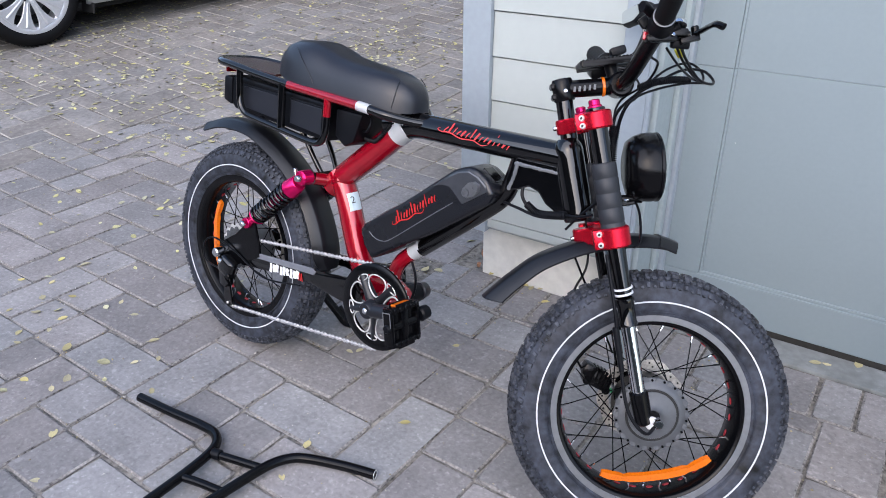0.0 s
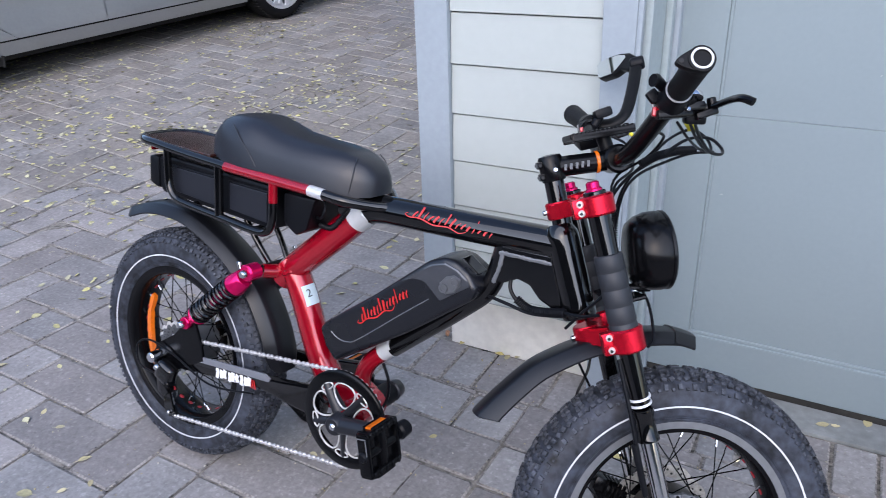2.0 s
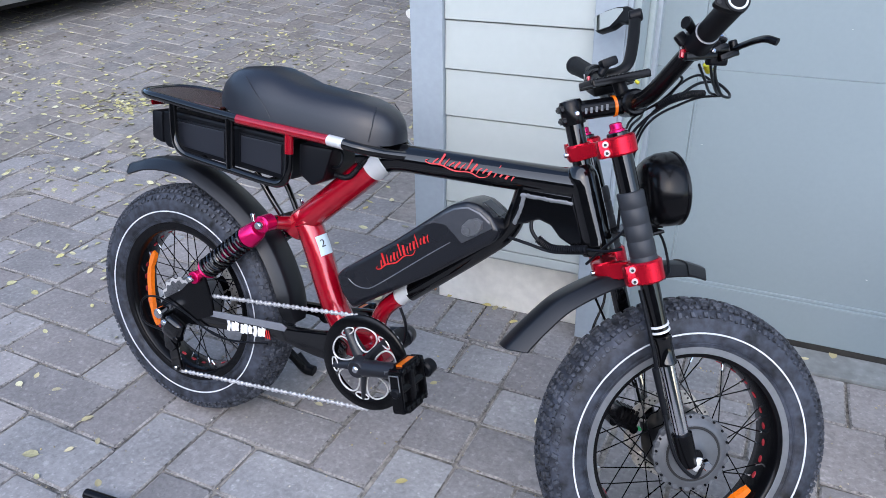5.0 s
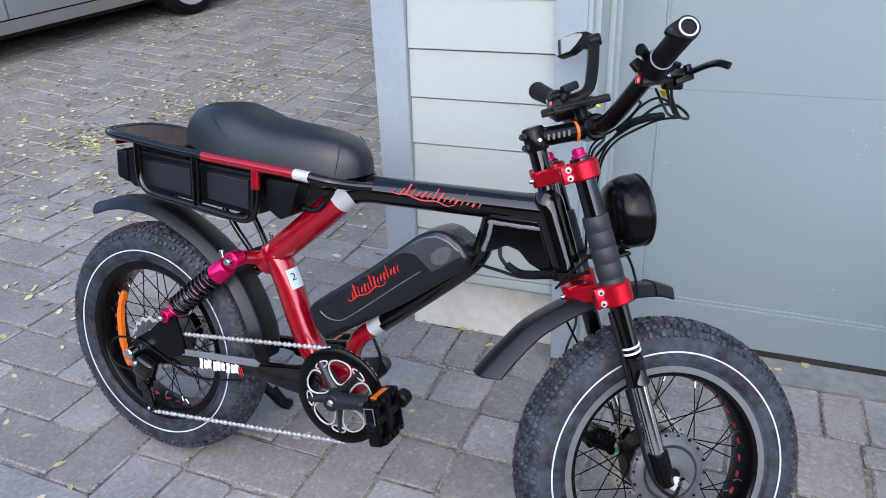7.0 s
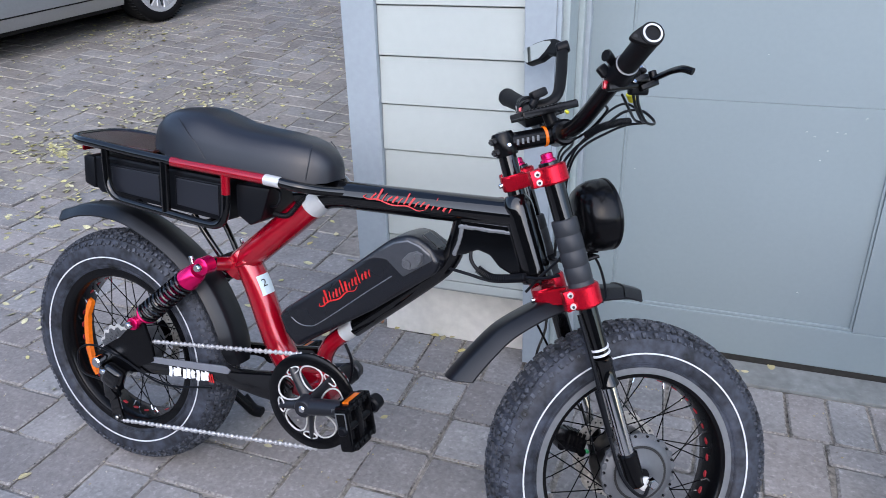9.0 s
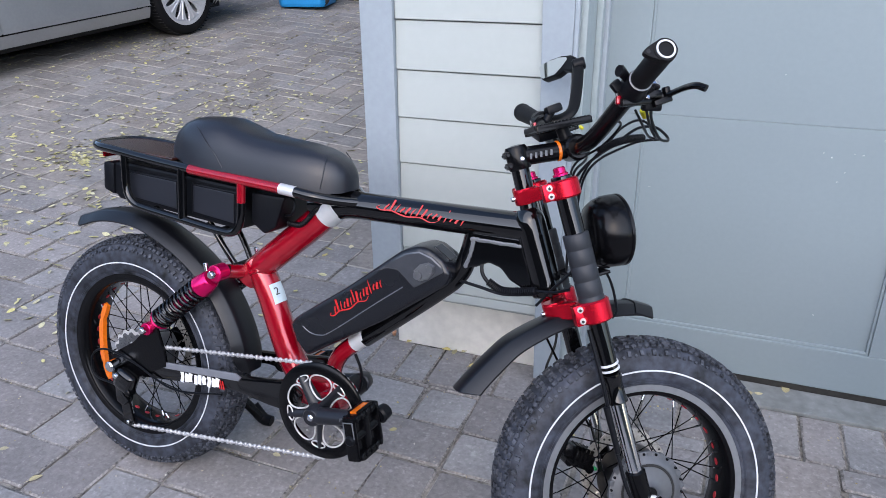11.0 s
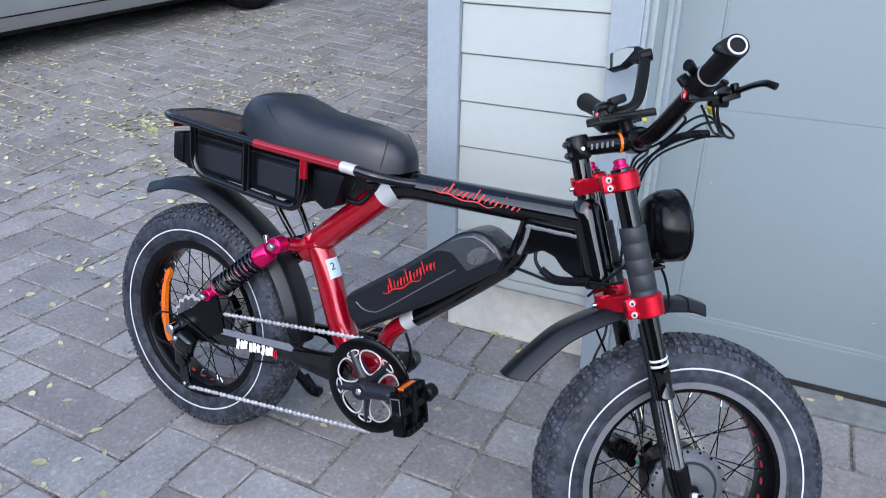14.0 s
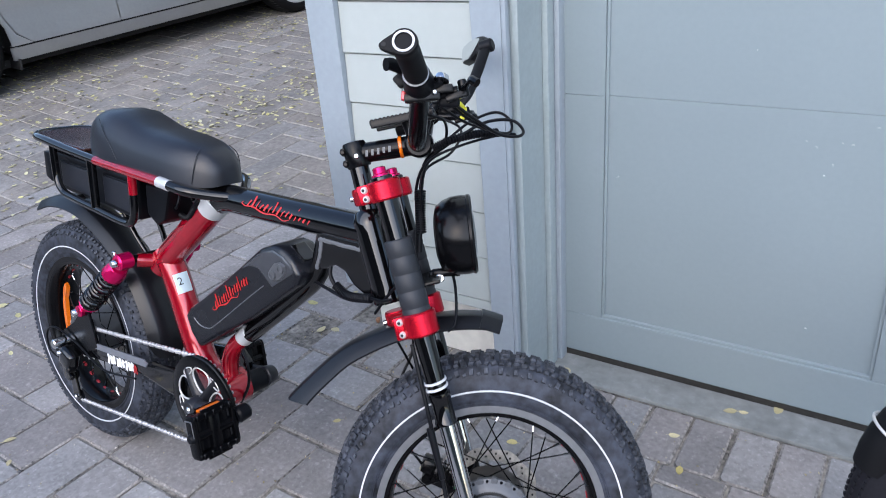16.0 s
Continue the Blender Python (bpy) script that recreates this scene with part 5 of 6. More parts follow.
        for q in (-1, 1):
            P("reflector", box((0.004, 0.046, 0.014), turn @ pose(q * 0.0435, 0, 0.001), 0.0015), ORANGE, "amber pedal reflector", ped)
            for e in (-1, 1):
                P("reflector_frame", box((0.007, 0.050, 0.004), turn @ pose(q * 0.0435, 0, e * 0.0092), 0.001), SATIN, "", ped)
        P("end_cap", rod(end + Vector((0, s * 0.092, 0)), end + Vector((0, s * 0.103, 0)), 0.0110, 0.009, 20, 0.002), PLASTIC, "", ped)

    # side stand at the rear dropout, reaching the ground on the left
    inv = BIKE.inverted()
    foot = inv @ Vector((0.186, 0.178, 0.010))
    stand = P("side_stand", tube([(0.040, 0.098, 0.285), Vector((0.040, 0.098, 0.285)).lerp(foot, 0.5) + Vector((-0.012, 0, 0)), foot], 0.0125, 12, 4), SATIN, "black alloy side stand")
    P("foot", tube([foot + Vector((-0.034, -0.006, 0.036)), foot + Vector((-0.004, 0, 0.006)), foot + Vector((0.022, 0.004, 0.002))], [0.0175, 0.0145], 12, 4), PLASTIC, "black plastic foot", stand)

    # -- fork --
    H("steerer", rod((0.005, 0, 0.14), (0.008, 0, 0.262), 0.0165), BLACK, "black steerer spacer")
    H("stem_clamp", lathe([(0, 0.222), (0.019, 0.222), (0.0205, 0.225), (0.0205, 0.259), (0.018, 0.264), (0.007, 0.266), (0, 0.266)], Matrix.Translation((0.008, 0, 0)), 28), SATIN, "black stem clamp")
    for z in (0.232, 0.252):
        H("clamp_bolt", rod((-0.012, -0.015, z), (-0.012, 0.015, z), 0.0045), SATIN, "black pinch bolt")
        H("clamp_ear", box((0.018, 0.026, 0.013), pose(-0.007, 0, z), 0.004), SATIN)
    H("clamp_bolt", rod((0.010, -0.019, 0.240), (0.010, -0.0225, 0.240), 0.0048, 0.004, 12), CHROME, "chrome pinch bolt")
    stem = H("stem", tube([(0.0, 0, 0.245), (0.04, 0, 0.241), (0.085, 0, 0.236), (0.112, 0, 0.234)], 0.0168, 18, 4), SATIN, "matt black stem")
    nm = bmesh.new()
    for i in range(5):
        ribbon([(0.026 + 0.0095 * i, 0.2352 - 0.0006 * i), (0.0285 + 0.0095 * i, 0.2448 - 0.0006 * i)], 0.0042, 0.0006, Matrix.Translation((0, -0.0170, 0.0)), nm, 1, False)
    H("stem_mark", nm, HUBGREY, "grey strokes of the maker's mark", stem)
    H("rubber_band", lathe([(0.0172, -0.003), (0.0186, -0.002), (0.0186, 0.002), (0.0172, 0.003)], span((0.083, 0, 0.2365), (0.11, 0, 0.234))[0], 28), ORANGE, "orange ring", stem)
    H("bar_clamp", rod((0.114, -0.026, 0.234), (0.114, 0.026, 0.234), 0.0235, segs=28, edge=0.004), SATIN, "black bar clamp")

    for name_, z0, z1, r in (("upper_crown", 0.158, 0.190, 0.0275), ("lower_crown", -0.060, -0.022, 0.0285)):
        b = bmesh.new()
        outline = []
        for s in (-1, 1):
            for k in range(12):
                a = radians(-90 + 180 * k / 11)
                outline.append((0.046 + r * (math.sin(a) if s > 0 else -math.sin(a)) * 0.95, s * (0.083 + r * math.cos(a))))
        arms = [(0.022, 0.075), (0.028, 0.05), (0.002, 0.030), (-0.010, 0.018), (-0.016, 0.0), (-0.010, -0.018), (0.002, -0.030), (0.028, -0.05), (0.022, -0.075), (0.060, -0.075), (0.040, -0.045), (0.022, -0.02), (0.022, 0.02), (0.040, 0.045), (0.060, 0.075)]
        own = bmesh.new()
        lo = [own.verts.new((x_, y_, z0 + 0.004)) for x_, y_ in arms]
        hi = [own.verts.new((x_, y_, z1 - 0.004)) for x_, y_ in arms]
        own.faces.new(lo)
        own.faces.new(hi)
        for k in range(len(arms)):
            own.faces.new((lo[k], lo[(k + 1) % len(arms)], hi[(k + 1) % len(arms)], hi[k]))
        bmesh.ops.recalc_face_normals(own, faces=own.faces)
        bmesh.ops.bevel(own, geom=own.edges[:], offset=0.0025, segments=2, affect="EDGES")
        join(own, None, b)
        for s in (-1, 1):
            lathe([(0, z0), (r - 0.003, z0), (r, z0 + 0.003), (r, z1 - 0.003), (r - 0.003, z1), (0, z1)], Matrix.Translation((0.048, s * 0.085, 0)), 32, b)
        lathe([(0, z0 + 0.002), (0.0205, z0 + 0.002), (0.0225, z0 + 0.005), (0.0225, z1 - 0.005), (0.0205, z1 - 0.002), (0, z1 - 0.002)], Matrix.Translation((0.006, 0, 0)), 28, b)
        crown = H(name_, b, ANODISED, "red anodised triple-clamp crown")
        for s in (-1, 1):
            H("clamp_block", box((0.024, 0.020, z1 - z0 - 0.002), pose(0.020, s * 0.088, (z0 + z1) / 2), 0.003), ANODISED, "", crown)
            for z in (z0 + 0.009, z1 - 0.009):
                H("bolt", rod((0.020, s * 0.096, z), (0.018, s * 0.1025, z), 0.0058, 0.0052, 16), STEEL, "bright clamp bolt", crown)
                H("bolt_socket", rod((0.0181, s * 0.1022, z), (0.0179, s * 0.1029, z), 0.0028, segs=6), CARDARK, "dark hex socket", crown)
        H("rear_bolt", rod((-0.014, 0, (z0 + z1) / 2), (-0.023, 0, (z0 + z1) / 2), 0.0045), CHROME, "chrome bolt", crown)
    for s in (-1, 1):
        y = s * 0.085
        leg = H("fork_leg", rod((0.048, y, 0.196), (0.048, y, -0.150), 0.0178, 0.0160, 28), BLACK, "gloss black fork leg")
        H("top_cap", lathe([(0, 0.211), (0.0075, 0.211), (0.0105, 0.209), (0.0105, 0.201), (0.0135, 0.199), (0.0135, 0.195), (0, 0.195)], Matrix.Translation((0.048, y, 0)), 16), PINK, "magenta preload cap", leg)
        prof = []
        for k in range(5):
            z = 0.095 - k * 0.0275
            prof += [(0.0215, z), (0.0226, z - 0.002), (0.0226, z - 0.0245), (0.0215, z - 0.0265)]
        H("fork_boot", lathe([(0.0178, 0.096)] + prof + [(0.0178, -0.042)], Matrix.Translation((0.048, y, 0)), 28), BOOTRUBBER, "black rubber sleeve on the fork leg", leg)
        for z in (-0.137, -0.147) if s < 0 else ():
            H("cable_tie", lathe([(0.0166, -0.0022), (0.0186, -0.0014), (0.0186, 0.0014), (0.0166, 0.0022)], Matrix.Translation((0.048, y, z)) @ pose(0, 0, 0, 5, -4, 0), 24), REFLECT, "white cable tie", leg)
        H("seal_collar", lathe([(0.0150, -0.155), (0.0185, -0.157), (0.0185, -0.165), (0.0170, -0.170), (0.0170, -0.200), (0.0185, -0.203), (0.0185, -0.208), (0.013, -0.210)], Matrix.Translation((0.048, y, 0)), 28), BLACK, "black dust seal collar", leg)
        H("inner_tube", rod((0.048, y, -0.19), (0.048, y, -0.345), 0.0135, segs=28), CHROME, "chrome slider tube", leg)
        H("fork_foot", rod((0.048, y, -0.335), (0.050, y, -0.400), 0.0178, 0.0165, 28, 0.003), SATIN, "black cast fork foot", leg)
        if s > 0:
            H("dropout", plate([(0.034, -0.385), (0.066, -0.372), (0.094, -0.392), (0.090, -0.412), (0.06, -0.418), (0.036, -0.408)], min(y, y + s * 0.010), max(y, y + s * 0.010), 0.002), SATIN, "", leg)
        H("axle_nut", rod((0.072, y + s * 0.008, -0.397), (0.072, y + s * 0.027, -0.397), 0.0105, 0.009, 6), CHROME, "chrome axle nut", leg)
        H("washer", rod((0.062, y + s * 0.008, -0.397), (0.062, y + s * 0.014, -0.397), 0.013), STEEL, "steel tab washer", leg)

    FW = STEER @ Matrix.Translation((0.072, 0, -0.397)) @ SIDEWAYS
    front = bike_wheel("front_wheel", root, FW, [(0, -0.048), (0.05, -0.048), (0.056, -0.044), (0.062, -0.036), (0.066, -0.03), (0.066, 0.0410), (0.012, 0.0410), (0.012, 0.07), (0, 0.07)], DARKPLASTIC, 0.066, 8, 0.962)
    part("hub_cover", lathe([(0.0125, 0.040), (0.0700, 0.040), (0.0710, 0.041), (0.0710, 0.048), (0.0650, 0.0500), (0.0600, 0.0545), (0.0520, 0.0562), (0.0510, 0.0550), (0.0470, 0.0550), (0.0460, 0.0566), (0.024, 0.0580), (0.015, 0.0620), (0.0125, 0.066)], FW, 54), HUBGREY, front, "grey bolted motor cover")
    for i in range(18):
        a = 2 * math.pi * (i + 0.5) / 18
        part("cover_lug", rod((0.0672 * math.cos(a), 0.0672 * math.sin(a), 0.0405), (0.0672 * math.cos(a), 0.0672 * math.sin(a), 0.0505), 0.0062, segs=12, edge=0.001), HUBGREY, front, "", FW)
    for i in range(18):
        a = 2 * math.pi * i / 18
        part("cover_bolt", rod((0.0678 * math.cos(a), 0.0678 * math.sin(a), 0.0480), (0.0678 * math.cos(a), 0.0678 * math.sin(a), 0.0530), 0.0024, segs=8), SATIN, front, "", FW)
    part("cover_groove", lathe([(0.0464, 0.0556), (0.0476, 0.0563), (0.0500, 0.0563), (0.0512, 0.0554)], FW, 48), CARDARK, front, "dark seal groove")
    wheel_reflector(front, FW, -91, 0.139, 0.108)
    disc_brake(front, FW, -1)
    cal = bmesh.new()
    at = pose(-0.006, 0.062, -0.346, 0, 38, 0)
    box((0.056, 0.032, 0.034), at, 0.008, cal)
    box((0.026, 0.042, 0.026), at @ pose(-0.026, 0.004, 0.010), 0.006, cal)
    for k in range(5):
        box((0.004, 0.038, 0.030), at @ pose(-0.016 + 0.008 * k, 0, 0.010), 0.001, cal, 1)
    for u in (-0.022, 0.022):
        rod(at @ Vector((u, -0.020, -0.010)), at @ Vector((u, 0.024, -0.010)), 0.0085, bm=cal)
    caliper = H("brake_caliper", cal, SATIN, "black hydraulic brake caliper")
    H("bleed_cap", rod(at @ Vector((0.030, -0.012, -0.004)), at @ Vector((0.034, -0.020, -0.006)), 0.0036, segs=14), CAPGREEN, "small green cap", caliper)
    H("brake_hose", tube([(-0.034, 0.07, -0.32), (-0.055, 0.062, -0.25), (-0.03, 0.05, -0.16), (0.01, 0.052, -0.10), (0.02, 0.05, 0.0)], 0.0025, 8), PLASTIC, "black brake hose")
    H("motor_cable", tube([(0.072, -0.094, -0.400), (0.045, -0.108, -0.41), (0.02, -0.106, -0.36), (0.022, -0.098, -0.26), (0.026, -0.098, -0.17), (0.028, -0.09, -0.07)], 0.0035, 8), PLASTIC, "black motor cable strapped to the fork")
    H("cable_plug", rod((0.022, -0.099, -0.205), (0.021, -0.101, -0.290), 0.0062, 0.0050, 12, 0.001), PLASTIC, "round black cable connector")

    # headlight
    LT = STEER @ Matrix.Translation((0.100, 0, 0.077)) @ pose(0, 0, 0, 0, 98, 0)
    light = part("headlight", lathe([(0, 0.0), (0.035, 0.0), (0.052, 0.005), (0.0605, 0.017), (0.0655, 0.032), (0.0665, 0.049), (0.0650, 0.058), (0, 0.058)], LT, 56), SATIN, root, "round black headlight")
    part("trim_ring", lathe([(0.0645, 0.056), (0.0665, 0.058), (0.0665, 0.062), (0.063, 0.065), (0.060, 0.062)], LT, 56), SATIN, light, "black lens ring")
    part("lens", lathe([(0, 0.068), (0.03, 0.067), (0.061, 0.0615)], LT, 48), GLOSSTINT, light, "dark lens")
    part("bracket", tube([(0.080, 0.0, 0.012), (0.083, 0.0, 0.02), (0.125, 0.0, 0.012)], 0.0075, 10, 4), SATIN, light, "", STEER)
    part("bracket_bolt", rod((0.092, -0.022, 0.012), (0.092, 0.022, 0.012), 0.0075, segs=12), CHROME, light, "chrome bracket bolt", STEER)
    part("side_bracket", box((0.05, 0.16, 0.006), pose(0.07, 0, 0.014), 0.002), SATIN, light, "", STEER)
    H("light_cable", tube([(0.11, 0.03, 0.03), (0.112, -0.02, -0.01), (0.100, -0.05, -0.06), (0.085, -0.06, -0.07)], 0.0025, 8), PLASTIC, "black light cable")

    # handlebar
    bar = H("handlebar", tube([(0.139, 0.345, 0.338), (0.136, 0.24, 0.312), (0.130, 0.19, 0.292), (0.118, 0.10, 0.248), (0.114, 0.05, 0.235), (0.114, 0, 0.234), (0.114, -0.05, 0.235), (0.122, -0.10, 0.248), (0.143, -0.19, 0.288), (0.147, -0.22, 0.300), (0.1472, -0.325, 0.330)], 0.0142, 18, 6), SATIN, "matt black riser handlebar")
    for s in (-1, 1):
        p_in, p_out = (Vector((0.1478, -0.240, 0.306)), Vector((0.1470, -0.342, 0.3345))) if s < 0 else (Vector((0.1365, 0.225, 0.305)), Vector((0.1345, 0.320, 0.337)))
        swell = 1.0 if s < 0 else 1.16
        d = (p_out - p_in).normalized()
        mm, dl = span(p_in, p_out)
        prof = [(0.0155, 0)]
        for k in range(14):
            z = 0.004 + k * (dl - 0.02) / 14
            fat = 1 + (swell - 1) * k / 13
            prof += [(0.0160 * fat, z), (0.0163 * fat, z + 0.004)]
        grip = H("grip", lathe(prof + [(0.0163 * swell, dl - 0.014), (0.0170 * swell, dl - 0.010), (0.0165 * swell, dl - 0.003), (0.0165, dl), (0.0108, dl + 0.0005), (0.0105, dl - 0.03), (0, dl - 0.03)], mm, 32), GRIPRUBBER, "ribbed black rubber grip", bar)
        H("grip_ring", lathe([(0.0108, dl), (0.0111, dl + 0.0012), (0.0136, dl + 0.0012), (0.0139, dl)], mm, 32), SILVER if s < 0 else PLASTIC, "pale ring at the open grip end" if s < 0 else "", grip)
        flange = []
        for k in range(24):
            a = 2 * math.pi * k / 24
            x_, z_ = -math.cos(a), math.sin(a)
            flange.append((0.0172 * x_ - 0.014 * max(0.0, -x_) ** 2.2, 0.0172 * z_ * (1 - 0.32 * max(0.0, -x_) ** 1.5)))
        side = Vector((1, 0, -0.15))
        side = (side - d * side.dot(d)).normalized()
        upv = side.cross(d) * (-s)
        FM = Matrix(((side.x, d.x, upv.x, p_out.x), (side.y, d.y, upv.y, p_out.y), (side.z, d.z, upv.z, p_out.z), (0, 0, 0, 1)))
        if s < 0:
            wing = bmesh.new()
            plate(flange, -0.011, -0.0015, 0.002, wing, FM)
            H("grip_flange", wing, GRIPRUBBER, "teardrop flange at the grip end", grip)
            H("flange_bolt", rod(FM @ Vector((-0.0245, -0.0016, 0)), FM @ Vector((-0.0245, -0.0008, 0)), 0.003), CARDARK, "", grip)
        # lever and clamp
        base = Vector((0.1465, -0.208, 0.2965)) if s < 0 else Vector((0.134, 0.205, 0.297))
        if s < 0:
            twist, tl = span((0.1468, -0.214, 0.2985), (0.1472, -0.247, 0.3075))
            H("throttle_barrel", lathe([(0.0145, 0), (0.0215, 0.0005), (0.0222, 0.003), (0.0215, 0.008), (0.0198, 0.014), (0.0192, tl - 0.004), (0.0186, tl), (0.0180, tl + 0.002), (0.0150, tl + 0.002)], twist, 32), PLASTIC, "tapered black throttle barrel", bar)
            H("barrel_ring", lathe([(0.0178, tl + 0.0015), (0.0181, tl + 0.0025), (0.0170, tl + 0.0032), (0.0150, tl + 0.003)], twist, 32), ALLOY, "thin grey ring between barrel and grip", bar)
            H("clamp_plate", box((0.050, 0.017, 0.013), pose(0.1465, -0.214, 0.2805, 0, 9, 4), 0.004), SATIN, "black clamp under the throttle", bar)
            H("clamp_screw", rod((0.164, -0.221, 0.2815), (0.165, -0.2245, 0.2825), 0.0035), CHROME, "bright clamp screw", bar)
        lev = H("brake_lever", lathe([(0.0165, -0.011), (0.021, -0.010), (0.021, 0.010), (0.0165, 0.011)], Matrix.Translation(base) @ span((0, 0, 0), d)[0], 24), SATIN, "black brake lever with clamp")
        body_ = bmesh.new()
        off = base - Vector((0.013, 0, 0)) if s < 0 else base
        tube([base + Vector((0.012, 0, -0.008)), off + Vector((0.034, -s * 0.006, -0.016)), off + Vector((0.062, s * 0.0, -0.019))], [0.009, 0.007], 12, 4, body_)
        box((0.026, 0.018, 0.013), Matrix.Translation(off + Vector((0.044, s * 0.004, -0.013))) @ pose(0, 0, 0, 0, 8, 0), 0.004, body_)
        box((0.030, 0.014, 0.010), Matrix.Translation(off + Vector((0.058, s * 0.002, -0.026))) @ pose(0, 0, 0, 0, -6, 0), 0.003, body_)
        rod(off + Vector((0.070, 0, -0.006)), off + Vector((0.070, 0, -0.030)), 0.0065, bm=body_)
        H("lever_body", body_, SATIN, "", lev)
        H("lever_blade", tube([off + Vector((0.068, s * 0.002, -0.019)), off + Vector((0.076, s * 0.02, -0.017)), off + Vector((0.080, s * 0.045, -0.016)), off + Vector((0.081, s * 0.070, -0.018)), off + Vector((0.087, s * 0.084, -0.026))], 0.0058, 10, 5, flat=0.7), SATIN, "curved black lever blade", lev)
        sw = bmesh.new()
        if s > 0:
            box((0.032, 0.022, 0.030), Matrix.Translation(base + Vector((0.006, s * 0.006, -0.002))), 0.006, sw)
        else:
            box((0.016, 0.012, 0.018), pose(0.1235, -0.215, 0.310, 0, -25, 0), 0.004, sw)
            rod((0.126, -0.212, 0.304), (0.135, -0.212, 0.298), 0.005, bm=sw)
        H("switch", sw, PLASTIC, "black switch pod", lev)
        if s < 0:
            H("thumb_lever", tube([(0.140, -0.225, 0.312), (0.128, -0.240, 0.322), (0.119, -0.252, 0.328), (0.113, -0.258, 0.328)], [0.007, 0.009], 10, 4, flat=0.7), PLASTIC, "", lev)
        H("switch_button", box((0.008, 0.009, 0.014), pose(0.1225, -0.211, 0.289, 0, 20, 0) if s < 0 else Matrix.Translation(base + Vector((-0.017, -0.010, -0.001))), 0.003), RED, "red button", lev)
        H("clamp_strip", box((0.003, 0.004, 0.012), pose(0.1225, -0.211, 0.301, 0, 12, 0) if s < 0 else Matrix.Translation(base + Vector((-0.0205, 0.002, 0.006))), 0.001), ALLOY, "bright steel clamp strip", lev)
        H("cable_tag", rod((0.190, -0.144, 0.267), (0.197, -0.135, 0.254), 0.0062) if s < 0 else rod(base + Vector((0.056, -0.060, -0.026)), base + Vector((0.060, -0.065, -0.033)), 0.0035), YELLOW, "yellow connector", lev)
    H("shifter", box((0.030, 0.018, 0.016), pose(0.180, -0.196, 0.268, 10, 15, 0), 0.005, segments=3), PLASTIC, "black gear shifter")

    BELL = Vector((0.177, -0.222, 0.294))
    bell = H("bell", lathe([(0, 0.011), (0.005, 0.0106), (0.009, 0.008), (0.0105, 0.003), (0.0105, 0.0), (0, 0.0)], Matrix.Translation(BELL) @ pose(0, 0, 0, -25, 25, 0), 24), CHROME, "small silver bell")
    H("bell_clamp", rod((0.158, -0.214, 0.286), BELL, 0.005), PLASTIC, "", bell)

    # phone holder
    ph = H("phone_mount", box((0.108, 0.072, 0.010), pose(0.098, 0.012, 0.282, 0, 3, 0), 0.004), PLASTIC, "black phone mount plate with serrated sides")
    for s in (-1, 1):
        saw = bmesh.new()
        for i in range(15):
            box((0.0040, 0.006, 0.011), pose(0.050 + 0.0068 * i, 0.012 + s * 0.037, 0.2845 - 0.0004 * i), 0.0008, saw, 1)
        box((0.104, 0.0075, 0.012), pose(0.098, 0.012 + s * 0.0365, 0.2785, 0, 3, 0), 0.002, saw)
        H("serration", saw, SATIN, "", ph)
    H("mount_stem", rod((0.108, 0.01, 0.245), (0.104, 0.011, 0.280), 0.012), PLASTIC, "", ph)
    pod = H("switch_pod", box((0.034, 0.028, 0.018), pose(0.160, 0.187, 0.319, 0, -6, 0), 0.006), PLASTIC, "black switch pod beside the mirror clamp")
    H("pod_clamp", rod((0.138, 0.190, 0.297), (0.156, 0.187, 0.316), 0.008), PLASTIC, "", pod)
    H("display", box((0.05, 0.05, 0.018), pose(0.10, 0.085, 0.275, 20, 0, 0), 0.005), PLASTIC, "small black display unit")

    # mirror on the left bar
    mr = H("mirror", rod((0.137, 0.200, 0.300), (0.138, 0.222, 0.304), 0.021, segs=24, edge=0.003), DARKPLASTIC, "black folding bar mirror")
    H("mirror_arm", tube([(0.150, 0.212, 0.300), (0.180, 0.205, 0.297), (0.207, 0.206, 0.308), (0.237, 0.236, 0.345), (0.262, 0.266, 0.384), (0.272, 0.281, 0.400)], 0.0125, 12, 4, flat=0.6), DARKPLASTIC, "flat mirror arm", mr)
    H("mirror_joint", rod((0.262, 0.286, 0.403), (0.288, 0.276, 0.403), 0.0135, segs=20, edge=0.003), PLASTIC, "", mr)
    # the head runs out to the left of the joint and turns its glass to the saddle
    head = [(-0.012, -0.008), (-0.010, 0.012), (0.020, 0.030), (0.052, 0.037), (0.090, 0.039), (0.121, 0.036), (0.130, 0.028), (0.114, -0.004), (0.104, -0.010), (0.060, -0.011), (0.036, -0.004), (0.014, -0.012)]
    MM = Matrix(((-0.38, 0.801, 0.462, 0.270), (0.925, 0.329, 0.190, 0.288), (0, -0.500, 0.866, 0.403), (0, 0, 0, 1)))
    H("mirror_head", plate(head, -0.004, 0.013, 0.005, m=MM), DARKPLASTIC, "black mirror shell", mr)
    H("mirror_glass", plate([(0.026, 0.020), (0.030, 0.026), (0.054, 0.0325), (0.090, 0.0345), (0.119, 0.032), (0.1255, 0.027), (0.1115, -0.002), (0.103, -0.0062), (0.062, -0.0062), (0.044, 0.004)], -0.0062, -0.003, m=MM), MIRROR, "reflecting glass", mr)

    # cables
    def hose(points, r, label, corr=False):
        b = tube(points, r, 8, 6)
        if corr:
            line = smooth_path(points, 9)
            for p, q in zip(line, line[1:]):
                mm, d = span(p, q)
                lathe([(r, 0), (r * 1.5, d * 0.25), (r * 1.5, d * 0.6), (r, d * 0.9)], mm, 8, b)
        H("cable", b, PLASTIC, label)

